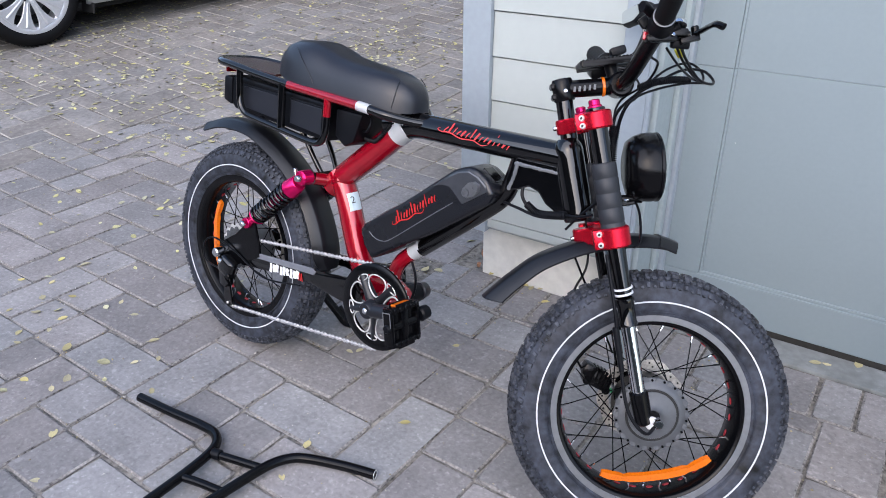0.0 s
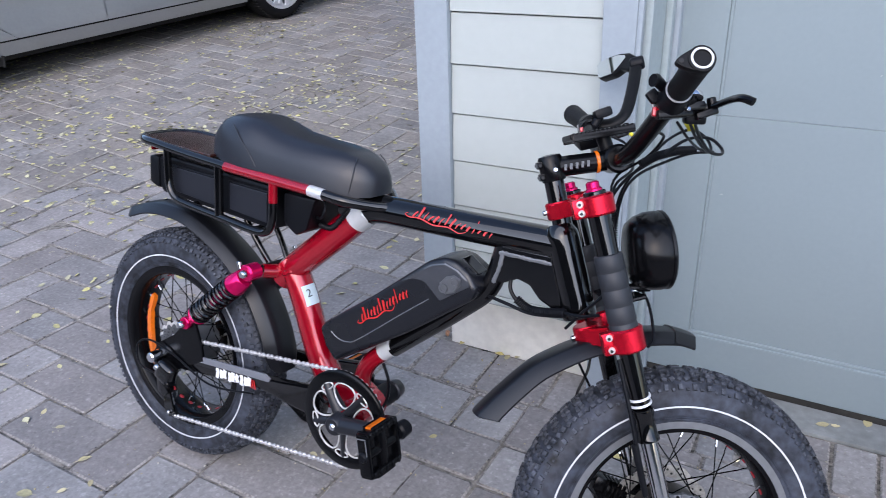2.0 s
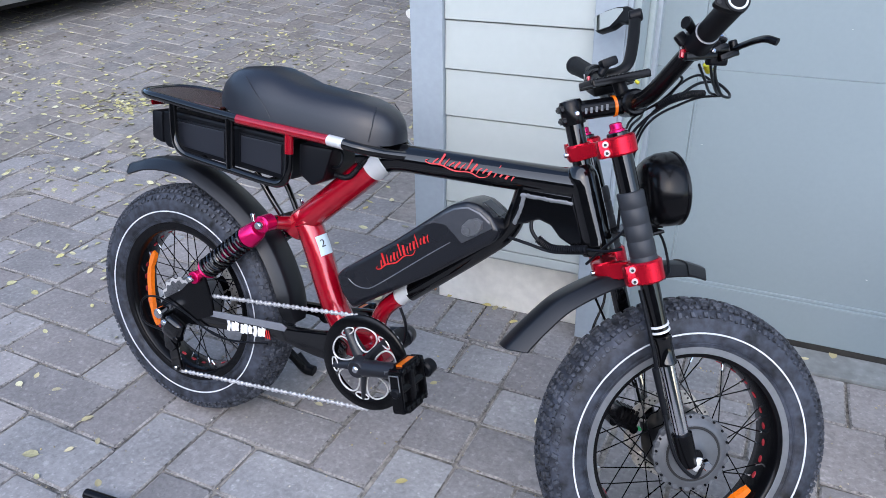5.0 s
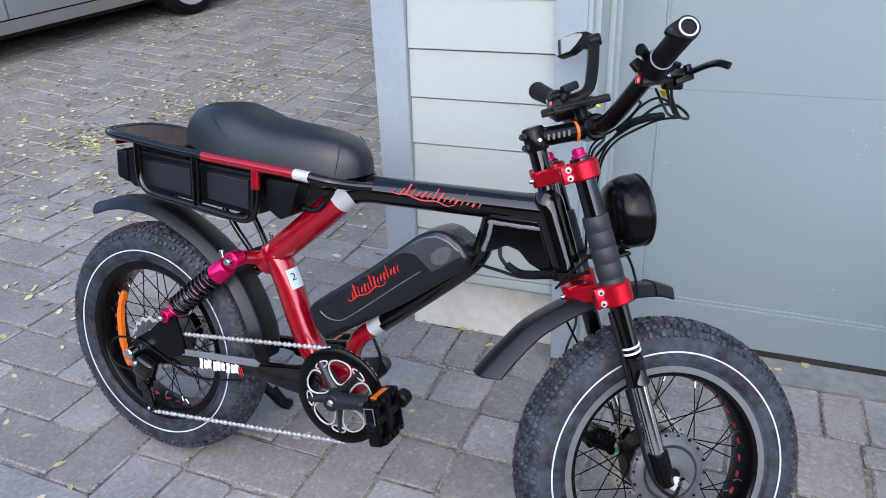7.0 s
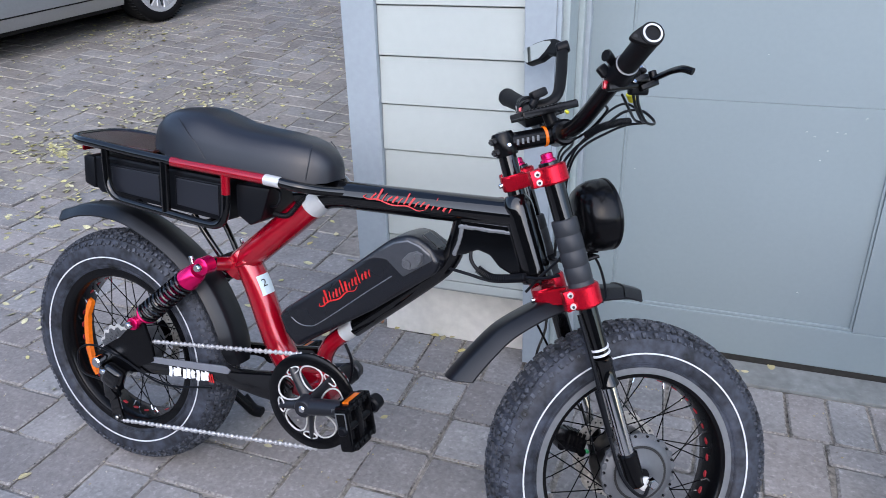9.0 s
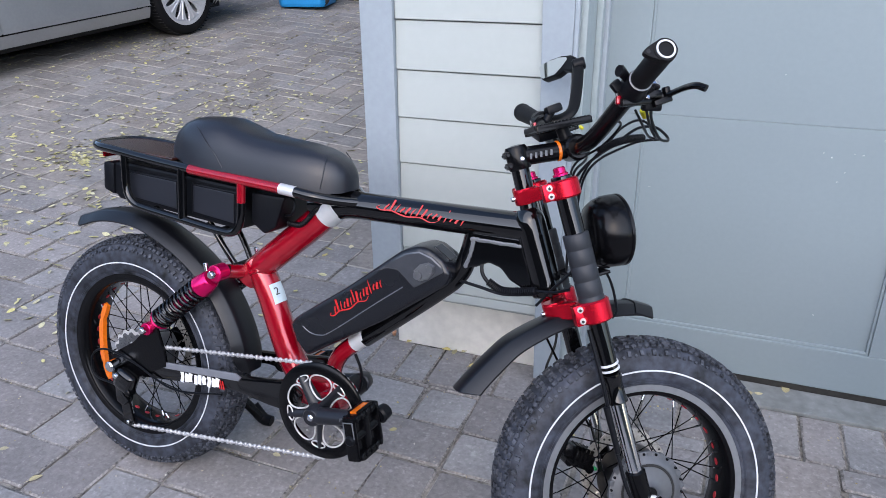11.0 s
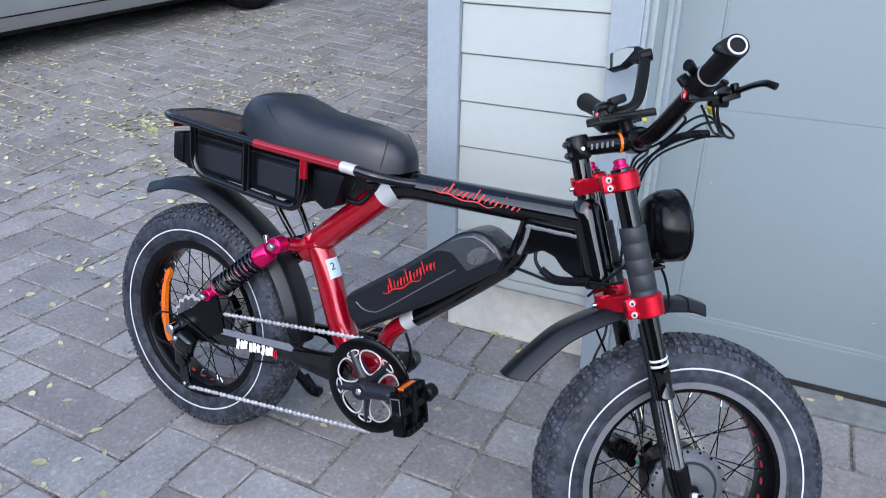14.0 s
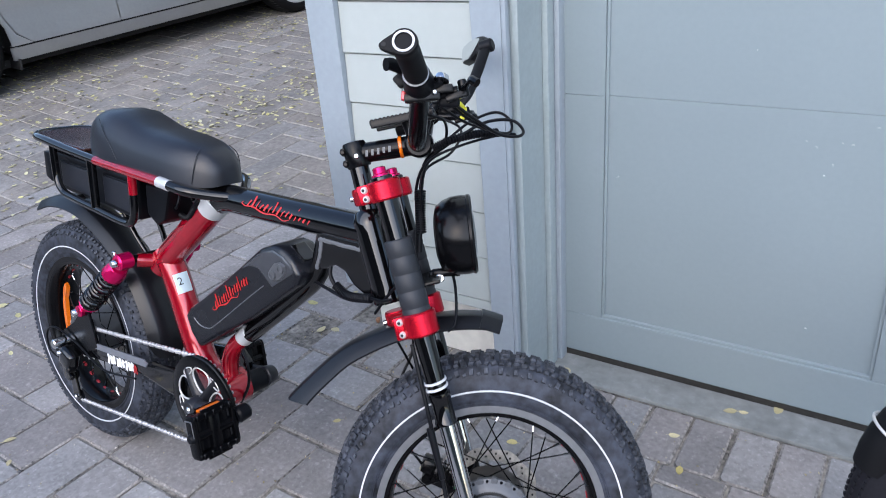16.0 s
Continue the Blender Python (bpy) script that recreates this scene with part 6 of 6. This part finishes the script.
    hose([(0.182, -0.190, 0.268), (0.205, -0.135, 0.245), (0.240, -0.075, 0.213), (0.272, -0.040, 0.203), (0.282, -0.020, 0.212), (0.268, -0.012, 0.232), (0.225, -0.03, 0.238), (0.17, -0.05, 0.222), (0.118, -0.03, 0.200), (0.090, 0.0, 0.165), (0.076, 0.01, 0.11), (0.05, 0.02, 0.02)], 0.0026, "looped black brake hose")
    hose([(0.176, -0.185, 0.270), (0.203, -0.128, 0.240), (0.238, -0.066, 0.216), (0.262, -0.028, 0.214), (0.266, -0.006, 0.234), (0.246, 0.0, 0.252), (0.20, -0.02, 0.245), (0.155, -0.04, 0.222), (0.118, -0.03, 0.196), (0.095, -0.005, 0.150), (0.07, 0.0, 0.06)], 0.0023, "looped black cable")
    hose([(0.165, -0.170, 0.268), (0.195, -0.12, 0.240), (0.240, -0.04, 0.218), (0.268, -0.02, 0.208), (0.236, -0.012, 0.214), (0.18, -0.045, 0.212), (0.128, -0.055, 0.202), (0.105, -0.03, 0.175), (0.088, 0.0, 0.12)], 0.0022, "black cable")
    hose([(0.148, -0.13, 0.262), (0.165, -0.10, 0.250), (0.155, -0.03, 0.225), (0.11, 0.02, 0.2), (0.086, 0.012, 0.13)], 0.0022, "black cable")
    hose([(0.242, -0.010, 0.219), (0.205, -0.032, 0.224), (0.165, -0.052, 0.224), (0.135, -0.056, 0.218)], 0.0048, "corrugated black cable sleeve", True)
    hose([(0.096, 0.0, 0.160), (0.086, 0.004, 0.125), (0.078, 0.006, 0.09)], 0.0065, "corrugated black cable sleeve", True)
    hose([(0.150, 0.19, 0.285), (0.185, 0.16, 0.25), (0.16, 0.07, 0.21), (0.11, 0.02, 0.19), (0.086, 0.008, 0.14)], 0.0024, "black brake hose")
    hose([(0.066, -0.05, 0.06), (0.035, -0.058, 0.03), (0.0, -0.035, 0.005), (-0.03, -0.01, -0.02)], 0.0026, "black cable passing the head tube")

    def frame_hose(points, r, label, corr=False):
        b = tube(points, r, 8, 6)
        if corr:
            line = smooth_path(points, 8)
            for p, q in zip(line, line[1:]):
                mm, d = span(p, q)
                lathe([(r, 0), (r * 1.35, d * 0.25), (r * 1.35, d * 0.6), (r, d * 0.9)], mm, 8, b)
        P("cable", b, PLASTIC, label)

    frame_hose([(0.868, -0.022, 0.634), (0.895, -0.022, 0.622), (0.932, -0.028, 0.628), (0.965, -0.036, 0.638)], 0.0062, "corrugated black cable sleeve under the gusset", True)
    frame_hose([(0.965, -0.036, 0.638), (1.0, -0.05, 0.646), (1.03, -0.062, 0.66)], 0.0028, "black cable")
    frame_hose([(0.806, -0.012, 0.622), (0.85, -0.02, 0.620), (0.90, -0.026, 0.617), (0.96, -0.034, 0.630)], 0.0032, "black cable")
    frame_hose([(0.850, -0.012, 0.672), (0.854, -0.02, 0.648), (0.872, -0.022, 0.630), (0.90, -0.022, 0.621)], 0.0036, "black cable loop")
    frame_hose([(0.585, -0.01, 0.42), (0.602, -0.012, 0.385), (0.598, -0.01, 0.34), (0.57, -0.01, 0.29)], 0.0032, "black cable by the bottom bracket")
    frame_hose([(0.40, -0.02, 0.69), (0.445, -0.045, 0.70), (0.45, -0.04, 0.725), (0.43, -0.03, 0.735)], 0.0028, "black cable loop under the saddle")
    frame_hose([(0.42, -0.02, 0.675), (0.46, -0.03, 0.68), (0.49, -0.03, 0.712), (0.50, -0.02, 0.725)], 0.0045, "corrugated black cable sleeve", True)
    return root


bike()


# ---- the spare handlebar on the paving ----
def spare_bar():
    root = empty("spare_handlebar", Matrix.Identity(4), "spare black high-rise handlebar lying on the paving", "handlebar")
    r, z = 0.0115, 0.0135
    for s, pts in ((0, [(0.005, -0.402, z), (0.12, -0.392, z), (0.225, -0.380, z), (0.280, -0.385, z + 0.003), (0.318, -0.420, z + 0.006), (0.335, -0.50, z + 0.01), (0.345, -0.62, z + 0.016), (0.352, -0.72, z + 0.02)]), (1, [(0.675, -0.262, z), (0.60, -0.282, z), (0.52, -0.311, z), (0.485, -0.338, z + 0.003), (0.464, -0.385, z + 0.006), (0.455, -0.47, z + 0.01), (0.446, -0.60, z + 0.016), (0.438, -0.71, z + 0.02)])):
        part("upright", tube(pts, r, 14, 6), SATIN, root, "bent black steel tube with open end")
        e = Vector(pts[0])
        d = (e - Vector(pts[1])).normalized()
        part("tube_end", lathe([(r * 0.75, -0.0006), (r * 0.98, -0.0006), (r * 0.98, 0.0008), (r * 0.75, 0.0008)], span(e, e + d)[0], 20, closed=True), STEEL if s else SATIN, root)
    part("crossbar", tube([(0.322, -0.435, z + 0.007), (0.39, -0.418, z + 0.007), (0.462, -0.400, z + 0.007)], 0.0095, 12, 3), SATIN, root, "black crossbar")
    part("crossbar", tube([(0.340, -0.525, z + 0.011), (0.39, -0.513, z + 0.011), (0.452, -0.502, z + 0.011)], 0.0095, 12, 3), SATIN, root, "black crossbar")
    part("sleeve", rod((0.330, -0.433, z + 0.007), (0.352, -0.4275, z + 0.007), 0.0128), PLASTIC, root, "black sleeve")
    part("clamp_tube", rod((0.345, -0.72, z + 0.02), (0.445, -0.71, z + 0.02), r), SATIN, root)


spare_bar()


# ---- the second bike, standing by the door ----
def second_wheel():
    root = empty("parked_bicycle", pose(1.953, 0.385, 0.0, 0, 0, 25), "second bicycle parked by the garage door, wheel and mudguard showing", "bicycle")
    R = 0.305
    W = Matrix.Translation((0, 0, R)) @ SIDEWAYS
    tyre = part("tyre", lathe([(R - 0.068, -0.024), (R - 0.060, -0.030), (R - 0.040, -0.036), (R - 0.020, -0.032), (R - 0.006, -0.019), (R, 0.0), (R - 0.006, 0.019), (R - 0.020, 0.032), (R - 0.040, 0.036), (R - 0.060, 0.030), (R - 0.068, 0.024)], W, 96), ROADRUBBER, root, "smooth black road tyre with ribbed shoulders")
    ribs = bmesh.new()
    for i in range(150):
        for z, r in ((-0.021, R - 0.0075), (0.021, R - 0.0075), (0.009, R - 0.0016), (-0.009, R - 0.0016)):
            box((0.003, 0.006, 0.005), W @ Matrix.Rotation(2 * math.pi * i / 150, 4, "Z") @ Matrix.Translation((r, 0, z)), 0, ribs)
    part("tread", ribs, ROADRUBBER, tyre, "rows of small tread ribs")
    part("rim", lathe([(R - 0.066, -0.022), (R - 0.085, -0.020), (R - 0.092, 0.0), (R - 0.085, 0.020), (R - 0.066, 0.022), (R - 0.075, 0.0)], W, 72, closed=True), SATIN, root, "black rim")
    part("hub", lathe([(0, -0.05), (0.02, -0.05), (0.03, -0.035), (0.022, -0.02), (0.022, 0.02), (0.03, 0.035), (0.02, 0.05), (0, 0.05)], W, 32), SATIN, root, "black hub")
    for i in range(28):
        a, b = 2 * math.pi * i / 28, 2 * math.pi * i / 28 + (0.6 if i % 4 < 2 else -0.6)
        part("spoke", rod((0.028 * math.cos(b), 0.028 * math.sin(b), 0.033 * (1 if i % 2 else -1)), ((R - 0.09) * math.cos(a), (R - 0.09) * math.sin(a), 0), 0.0012, segs=6), STEEL, root, "", W)
    bars = bmesh.new()
    for i in range(9):
        box((0.0065, 0.0024, 0.0008), W @ Matrix.Rotation(radians(173 + 0.9 * i), 4, "Z") @ Matrix.Translation((R - 0.042, 0, 0.0362)), 0, bars)
    part("sidewall_print", bars, WHITE, tyre, "unreadable white sidewall print")
    # the mudguard, a deep black trough over the tyre
    b = bmesh.new()
    rows = []
    for k in range(25):
        a = radians(164 - 5.5 * k)
        d = Vector((math.cos(a), 0, math.sin(a)))
        row = []
        for inner in (0, 1):
            sec = []
            for j in range(17):
                q = radians(-100 + 12.5 * j)
                rr = (0.039 - 0.003 * inner) * ((0.74, 0.87, 0.95)[k] if k < 3 else 1.0)
                sec.append(Vector((0, 0, R)) + d * (R - 0.018 + rr * math.cos(q)) + Vector((0, rr * math.sin(q), 0)))
            row += sec if not inner else sec[::-1]
        rows.append([b.verts.new(v) for v in row])
    for p, q in zip(rows, rows[1:]):
        for k in range(34):
            b.faces.new((p[k], p[(k + 1) % 34], q[(k + 1) % 34], q[k]))
    b.faces.new(rows[0])
    b.faces.new(rows[-1])
    guard = part("mudguard", b, GRIPRUBBER, root, "deep black mudguard")
    da = Vector((math.cos(radians(150)), 0, math.sin(radians(150))))
    part("wire_loop", tube([Vector((0, 0, R)) + da * (R - 0.018 + 0.0415 * math.cos(radians(q))) + Vector((0, 0.0415 * math.sin(radians(q)), 0)) for q in range(-100, 101, 20)], 0.0024, 8), STEEL, guard, "bright wire round the mudguard")
    for s in (-1, 1):
        part("stay", tube([(-0.225, 0.0, R + 0.262), (-0.24, s * 0.03, R + 0.245), (-0.215, s * 0.047, R + 0.19), (-0.10, s * 0.05, R + 0.08), (0.0, s * 0.052, R)], 0.0026, 8), STEEL, guard, "bright wire stay")
    part("fork", tube([(0.0, -0.055, R), (0.06, -0.05, R + 0.2), (0.13, -0.03, R + 0.40), (0.2, 0, R + 0.58)], 0.012, 12), SATIN, root, "black fork blade")
    part("fork", tube([(0.0, 0.055, R), (0.06, 0.05, R + 0.2), (0.13, 0.03, R + 0.40), (0.2, 0, R + 0.58)], 0.012, 12), SATIN, root, "black fork blade")


second_wheel()


# ---- the silver car ----
def car():
    p1, p2 = Vector((-3.553, 1.346, 0.183)), Vector((-3.302, 4.191, 0.327))
    fw = (p2 - p1).normalized()
    right = fw.cross(Vector((0, 0, 1))).normalized()
    up = right.cross(fw)
    M = Matrix(((fw.x, -right.x, up.x, p1.x), (fw.y, -right.y, up.y, p1.y), (fw.z, -right.z, up.z, p1.z), (0, 0, 0, 1)))
    size = 1.022
    M = M @ Matrix.Scale(size, 4)
    base = (p2 - p1).length / size
    root = empty("parked_car", M, "silver four-door sedan parked on the driveway", "car")
    # x ahead from the rear axle, y to the left from the outer face of the right wheels, z up
    W, R = 1.80, 0.335

    def arch(cx, r=0.385, z0=0.20, n=14):
        a0 = math.asin((z0 - R) / r)
        return [(cx + r * math.cos(a), R + r * math.sin(a)) for a in [math.pi - a0 + (2 * a0 - math.pi) * k / n for k in range(n + 1)]]

    def swell(z):
        """How far the side stands out at a height."""
        pts = [(0.15, -0.05), (0.22, -0.015), (0.30, 0.008), (0.40, 0.004), (0.50, 0.0), (0.60, 0.012), (0.75, 0.022), (0.90, 0.01), (1.0, -0.03)]
        for (a, b), (c, d) in zip(pts, pts[1:]):
            if z <= c:
                return b + (d - b) * (max(z, a) - a) / (c - a)
        return -0.03

    def side_panel(name, outline, label, off=0.0):
        b = bmesh.new()
        f = b.faces.new([b.verts.new((x, 0, z)) for x, z in outline])
        for k in range(20):
            z = 0.18 + 0.042 * k
            bmesh.ops.bisect_plane(b, geom=b.verts[:] + b.edges[:] + b.faces[:], plane_co=(0, 0, z), plane_no=(0, 0, 1))
        inner = bmesh.ops.duplicate(b, geom=b.faces[:])
        for g in inner["geom"]:
            if isinstance(g, bmesh.types.BMVert):
                g.co.y = 9
        for v in b.verts:
            nose = max(0.0, abs(v.co.x - base / 2) - 1.75)
            yy = -swell(v.co.z) - off + 0.16 * nose ** 2
            v.co.y = yy + (0.03 if v.co.y > 5 else 0.0)
        part(name, b, CARPAINT, root, label)

    ra, fa = arch(0.0), arch(base)
    side_panel("sill", [(0.375, 0.20), (base - 0.375, 0.20), (base - 0.372, 0.284), (0.372, 0.284)], "silver sill", -0.012)
    dz = 0.296
    side_panel("rear_door", [(0.38, 0.50), (0.43, 0.37), (0.52, dz), (1.145, dz), (1.16, 0.6), (1.16, 0.95), (0.30, 0.97), (0.36, 0.66)], "silver rear door")
    side_panel("front_door", [(1.152, dz), (2.28, dz), (2.33, 0.36), (2.36, 0.60), (2.36, 0.92), (1.167, 0.95), (1.167, 0.6)], "silver front door")
    side_panel("rear_quarter", [(0.512, dz), (0.373, dz)] + ra[::-1][1:] + [(-0.40, 0.26), (-0.95, 0.30), (-1.02, 0.6), (-1.0, 0.98), (0.29, 0.975), (0.352, 0.66), (0.372, 0.50), (0.423, 0.367)], "silver rear quarter panel")
    side_panel("front_wing", [(2.287, dz), (base - 0.373, dz)] + fa[1:] + [(base + 0.42, 0.25), (base + 0.80, 0.26), (base + 0.88, 0.45), (base + 0.80, 0.70), (base + 0.3, 0.84), (2.367, 0.92), (2.367, 0.60), (2.337, 0.36)], "silver front wing")
    # core, far side and ends
    part("body", plate([(-0.98, 0.30), (-0.42, 0.28), (-0.40, 0.72), (0.40, 0.72), (0.42, 0.22), (base - 0.42, 0.22), (base - 0.40, 0.72), (base + 0.40, 0.72), (base + 0.42, 0.27), (base + 0.80, 0.28), (base + 0.86, 0.45), (base + 0.78, 0.70), (base + 0.3, 0.82), (2.40, 0.90), (-0.98, 0.95)], 0.035, W - 0.03, 0.01), CARDARK, root, "dark underbody and wheel wells")
    part("bonnet", plate([(base + 0.86, 0.62), (base + 0.74, 0.76), (base + 0.3, 0.86), (2.30, 0.96), (2.30, 0.88), (base + 0.8, 0.58)], 0.04, W - 0.04, 0.02), CARPAINT, root, "silver bonnet")
    part("boot_lid", plate([(-1.02, 0.62), (-1.0, 1.0), (-0.55, 1.06), (-0.5, 0.95), (-0.95, 0.58)], 0.05, W - 0.05, 0.02), CARPAINT, root, "silver boot lid")
    for nm, x0, sgn in (("rear_bumper", -0.98, -1), ("front_bumper", base + 0.83, 1)):
        b = bmesh.new()
        pts = []
        for k in range(17):
            t = k / 16
            y = 0.04 + (W - 0.08) * t
            pts.append((x0 + sgn * 0.10 * (1 - (2 * t - 1) ** 4), y, 0.44))
        tube(pts, 0.15, 14, 1, b, 0.55)
        part(nm, b, CARPAINT, root, "silver bumper")
    part("far_side", plate([(-0.95, 0.30), (0.4, 0.25), (base - 0.4, 0.25), (base + 0.75, 0.28), (base + 0.8, 0.6), (2.4, 0.92), (-1.0, 0.98)], W - 0.035, W, 0.015), CARPAINT, root, "silver far flank")
    # cabin
    b = bmesh.new()
    low = [(-0.62, 0.10), (2.45, 0.10), (2.45, W - 0.10), (-0.62, W - 0.10)]
    top = [(0.30, 0.32), (1.55, 0.32), (1.55, W - 0.32), (0.30, W - 0.32)]
    lo = [b.verts.new((x, y, 0.95)) for x, y in low]
    hi = [b.verts.new((x, y, 1.42)) for x, y in top]
    b.faces.new(hi)
    for k in range(4):
        b.faces.new((lo[k], lo[(k + 1) % 4], hi[(k + 1) % 4], hi[k]))
    part("windows", b, CARGLASS, root, "dark tinted windows")
    part("roof", box((1.30, 1.18, 0.04), pose(0.925, W / 2, 1.435), 0.018), CARPAINT, root, "silver roof")
    for x0, x1 in ((2.44, 1.56), (-0.60, 0.30), (1.36, 1.0)):
        for y0, y1 in ((0.10, 0.32), (W - 0.10, W - 0.32)):
            part("pillar", rod((x0, y0, 0.95), (x1, y1, 1.425), 0.03), CARPAINT, root)
    for x in (0.42, 1.50):
        part("door_handle", tube([(x, -0.028, 0.80), (x + 0.03, -0.05, 0.80), (x + 0.15, -0.05, 0.80), (x + 0.18, -0.028, 0.80)], 0.011, 10, 4), CARPAINT, root, "silver door handle")
    # unseen pan, hung low to block light from the ground under the car
    part("underbody", box((base + 1.2, 1.40, 0.05), pose(base / 2, 0.90, 0.165), 0.01), CARDARK, root, "dark floor pan added low to deepen the shadow below")
    part("mud_flap", box((0.012, 0.16, 0.07), pose(0.395, 0.09, 0.175, 0, 12, 0), 0.003), CARDARK, root, "short dark flap behind the arch")
    # wheels
    for cx in (0.0, base):
        for y, s in ((0.0, 1), (W - 0.01, -1)):
            m = Matrix.Translation((cx, y, R)) @ (pose(0, 0, 0, 90, 0, 0) if s > 0 else pose(0, 0, 0, -90, 0, 0))
            tyre = part("wheel", lathe([(0.246, -0.20), (0.258, -0.215), (0.30, -0.21), (0.325, -0.19), (0.334, -0.15), (0.334, -0.06), (0.325, -0.025), (0.30, -0.004), (0.270, 0.002), (0.252, -0.006), (0.246, -0.02)], m, 72), GRIPRUBBER, root, "road tyre on alloy wheel")
            grooves = bmesh.new()
            for i in range(72):
                box((0.006, 0.004, 0.06), m @ Matrix.Rotation(2 * math.pi * i / 72, 4, "Z") @ Matrix.Translation((0.3314, 0, -0.04)), 0, grooves)
            part("tread", grooves, CARDARK, tyre)
            face = m @ Matrix.Diagonal((1.05, 1.05, 1, 1))
            part("rim", lathe([(0.240, -0.012), (0.240, -0.004), (0.234, -0.002), (0.212, -0.008), (0.203, -0.014), (0.201, -0.03), (0.205, -0.16), (0.222, -0.19)], face, 64), WHEELALLOY, tyre, "machined alloy rim")
            part("wheel_well", lathe([(0, -0.13), (0.20, -0.13), (0.213, -0.12)], face, 40), CARDARK, tyre, "dark brake and barrel")
            part("brake_disc", lathe([(0.06, -0.10), (0.15, -0.10), (0.15, -0.112), (0.06, -0.112)], m, 40), HUBGREY, tyre, "steel brake disc")
            for i in range(10):
                a = 36 * i
                half = ((0.045, 0.017), (0.075, 0.0175), (0.11, 0.0205), (0.145, 0.028), (0.175, 0.040), (0.198, 0.054), (0.210, 0.063))
                sp = plate([(r_, w_) for r_, w_ in half] + [(r_, -w_) for r_, w_ in half[::-1]], 0.0, 0.016, 0.003, m=Matrix(((1, 0, 0, 0), (0, 0, 1, 0), (0.06, 1, 0, -0.034), (0, 0, 0, 1))), segments=1)
                # a pressed ridge runs down the middle of each spoke
                tube([(0.06, 0, -0.015), (0.12, 0, -0.0115), (0.20, 0, -0.007)], [0.006, 0.011], 8, 3, sp, 0.4)
                part("rim_spoke", sp, WHEELALLOY, tyre, "", face @ Matrix.Rotation(radians(a), 4, "Z"))
            part("hub_cap", lathe([(0, -0.012), (0.028, -0.013), (0.034, -0.02), (0.062, -0.03), (0.066, -0.05)], m, 32), WHEELALLOY, tyre, "round hub cap")
            for i in range(5):
                a = radians(72 * i + 18)
                part("wheel_nut", rod((0.048 * math.cos(a), 0.048 * math.sin(a), -0.03), (0.048 * math.cos(a), 0.048 * math.sin(a), -0.012), 0.0085, segs=6), CARDARK, tyre, "", m)
    return root


car()


# ---- the blue bin ----
def bin_():
    x, y = -3.13, 5.84
    root = empty("recycling_bin", pose(x, y, rise(x, y), 0, 0, 16), "blue plastic wheeled recycling bin beside the fence", "bin")
    b = bmesh.new()
    rows = []
    for z, hw, hd in ((0.0, 0.23, 0.25), (0.03, 0.245, 0.265), (0.5, 0.265, 0.295), (0.95, 0.29, 0.33), (1.0, 0.30, 0.34)):
        row = []
        for sx, sy in ((-1, -1), (1, -1), (1, 1), (-1, 1)):
            for k in range(4):
                a = math.radians({(-1, -1): 180, (1, -1): 270, (1, 1): 0, (-1, 1): 90}[sx, sy] + 30 * k)
                row.append(b.verts.new((sx * (hw - 0.05) + 0.05 * math.cos(a), sy * (hd - 0.05) + 0.05 * math.sin(a), z + 0.012)))
        rows.append(row)
    for p, q in zip(rows, rows[1:]):
        for k in range(16):
            b.faces.new((p[k], p[(k + 1) % 16], q[(k + 1) % 16], q[k]))
    b.faces.new(rows[0])
    b.faces.new(rows[-1])
    part("body", b, BINBLUE, root, "tapered blue body")
    for k in range(3):
        part("rib", box((0.012, 0.012, 0.8), pose(-0.2 + 0.03 * k, -0.283 - 0.0, 0.45, 3.5, 0, 0), 0.004), BINBLUE, root)
    part("lid", box((0.64, 0.74, 0.05), pose(0, 0, 1.045), 0.02), BINBLUE, root, "blue hinged lid")
    for s in (-1, 1):
        part("wheel", lathe([(0, -0.03), (0.09, -0.03), (0.11, -0.02), (0.11, 0.02), (0.09, 0.03), (0, 0.03)], Matrix.Translation((0.17, s * 0.21, 0.113)) @ pose(0, 0, 0, 90, 0, 0), 32), CARDARK, root, "black wheel")


bin_()
drive()
leaves()
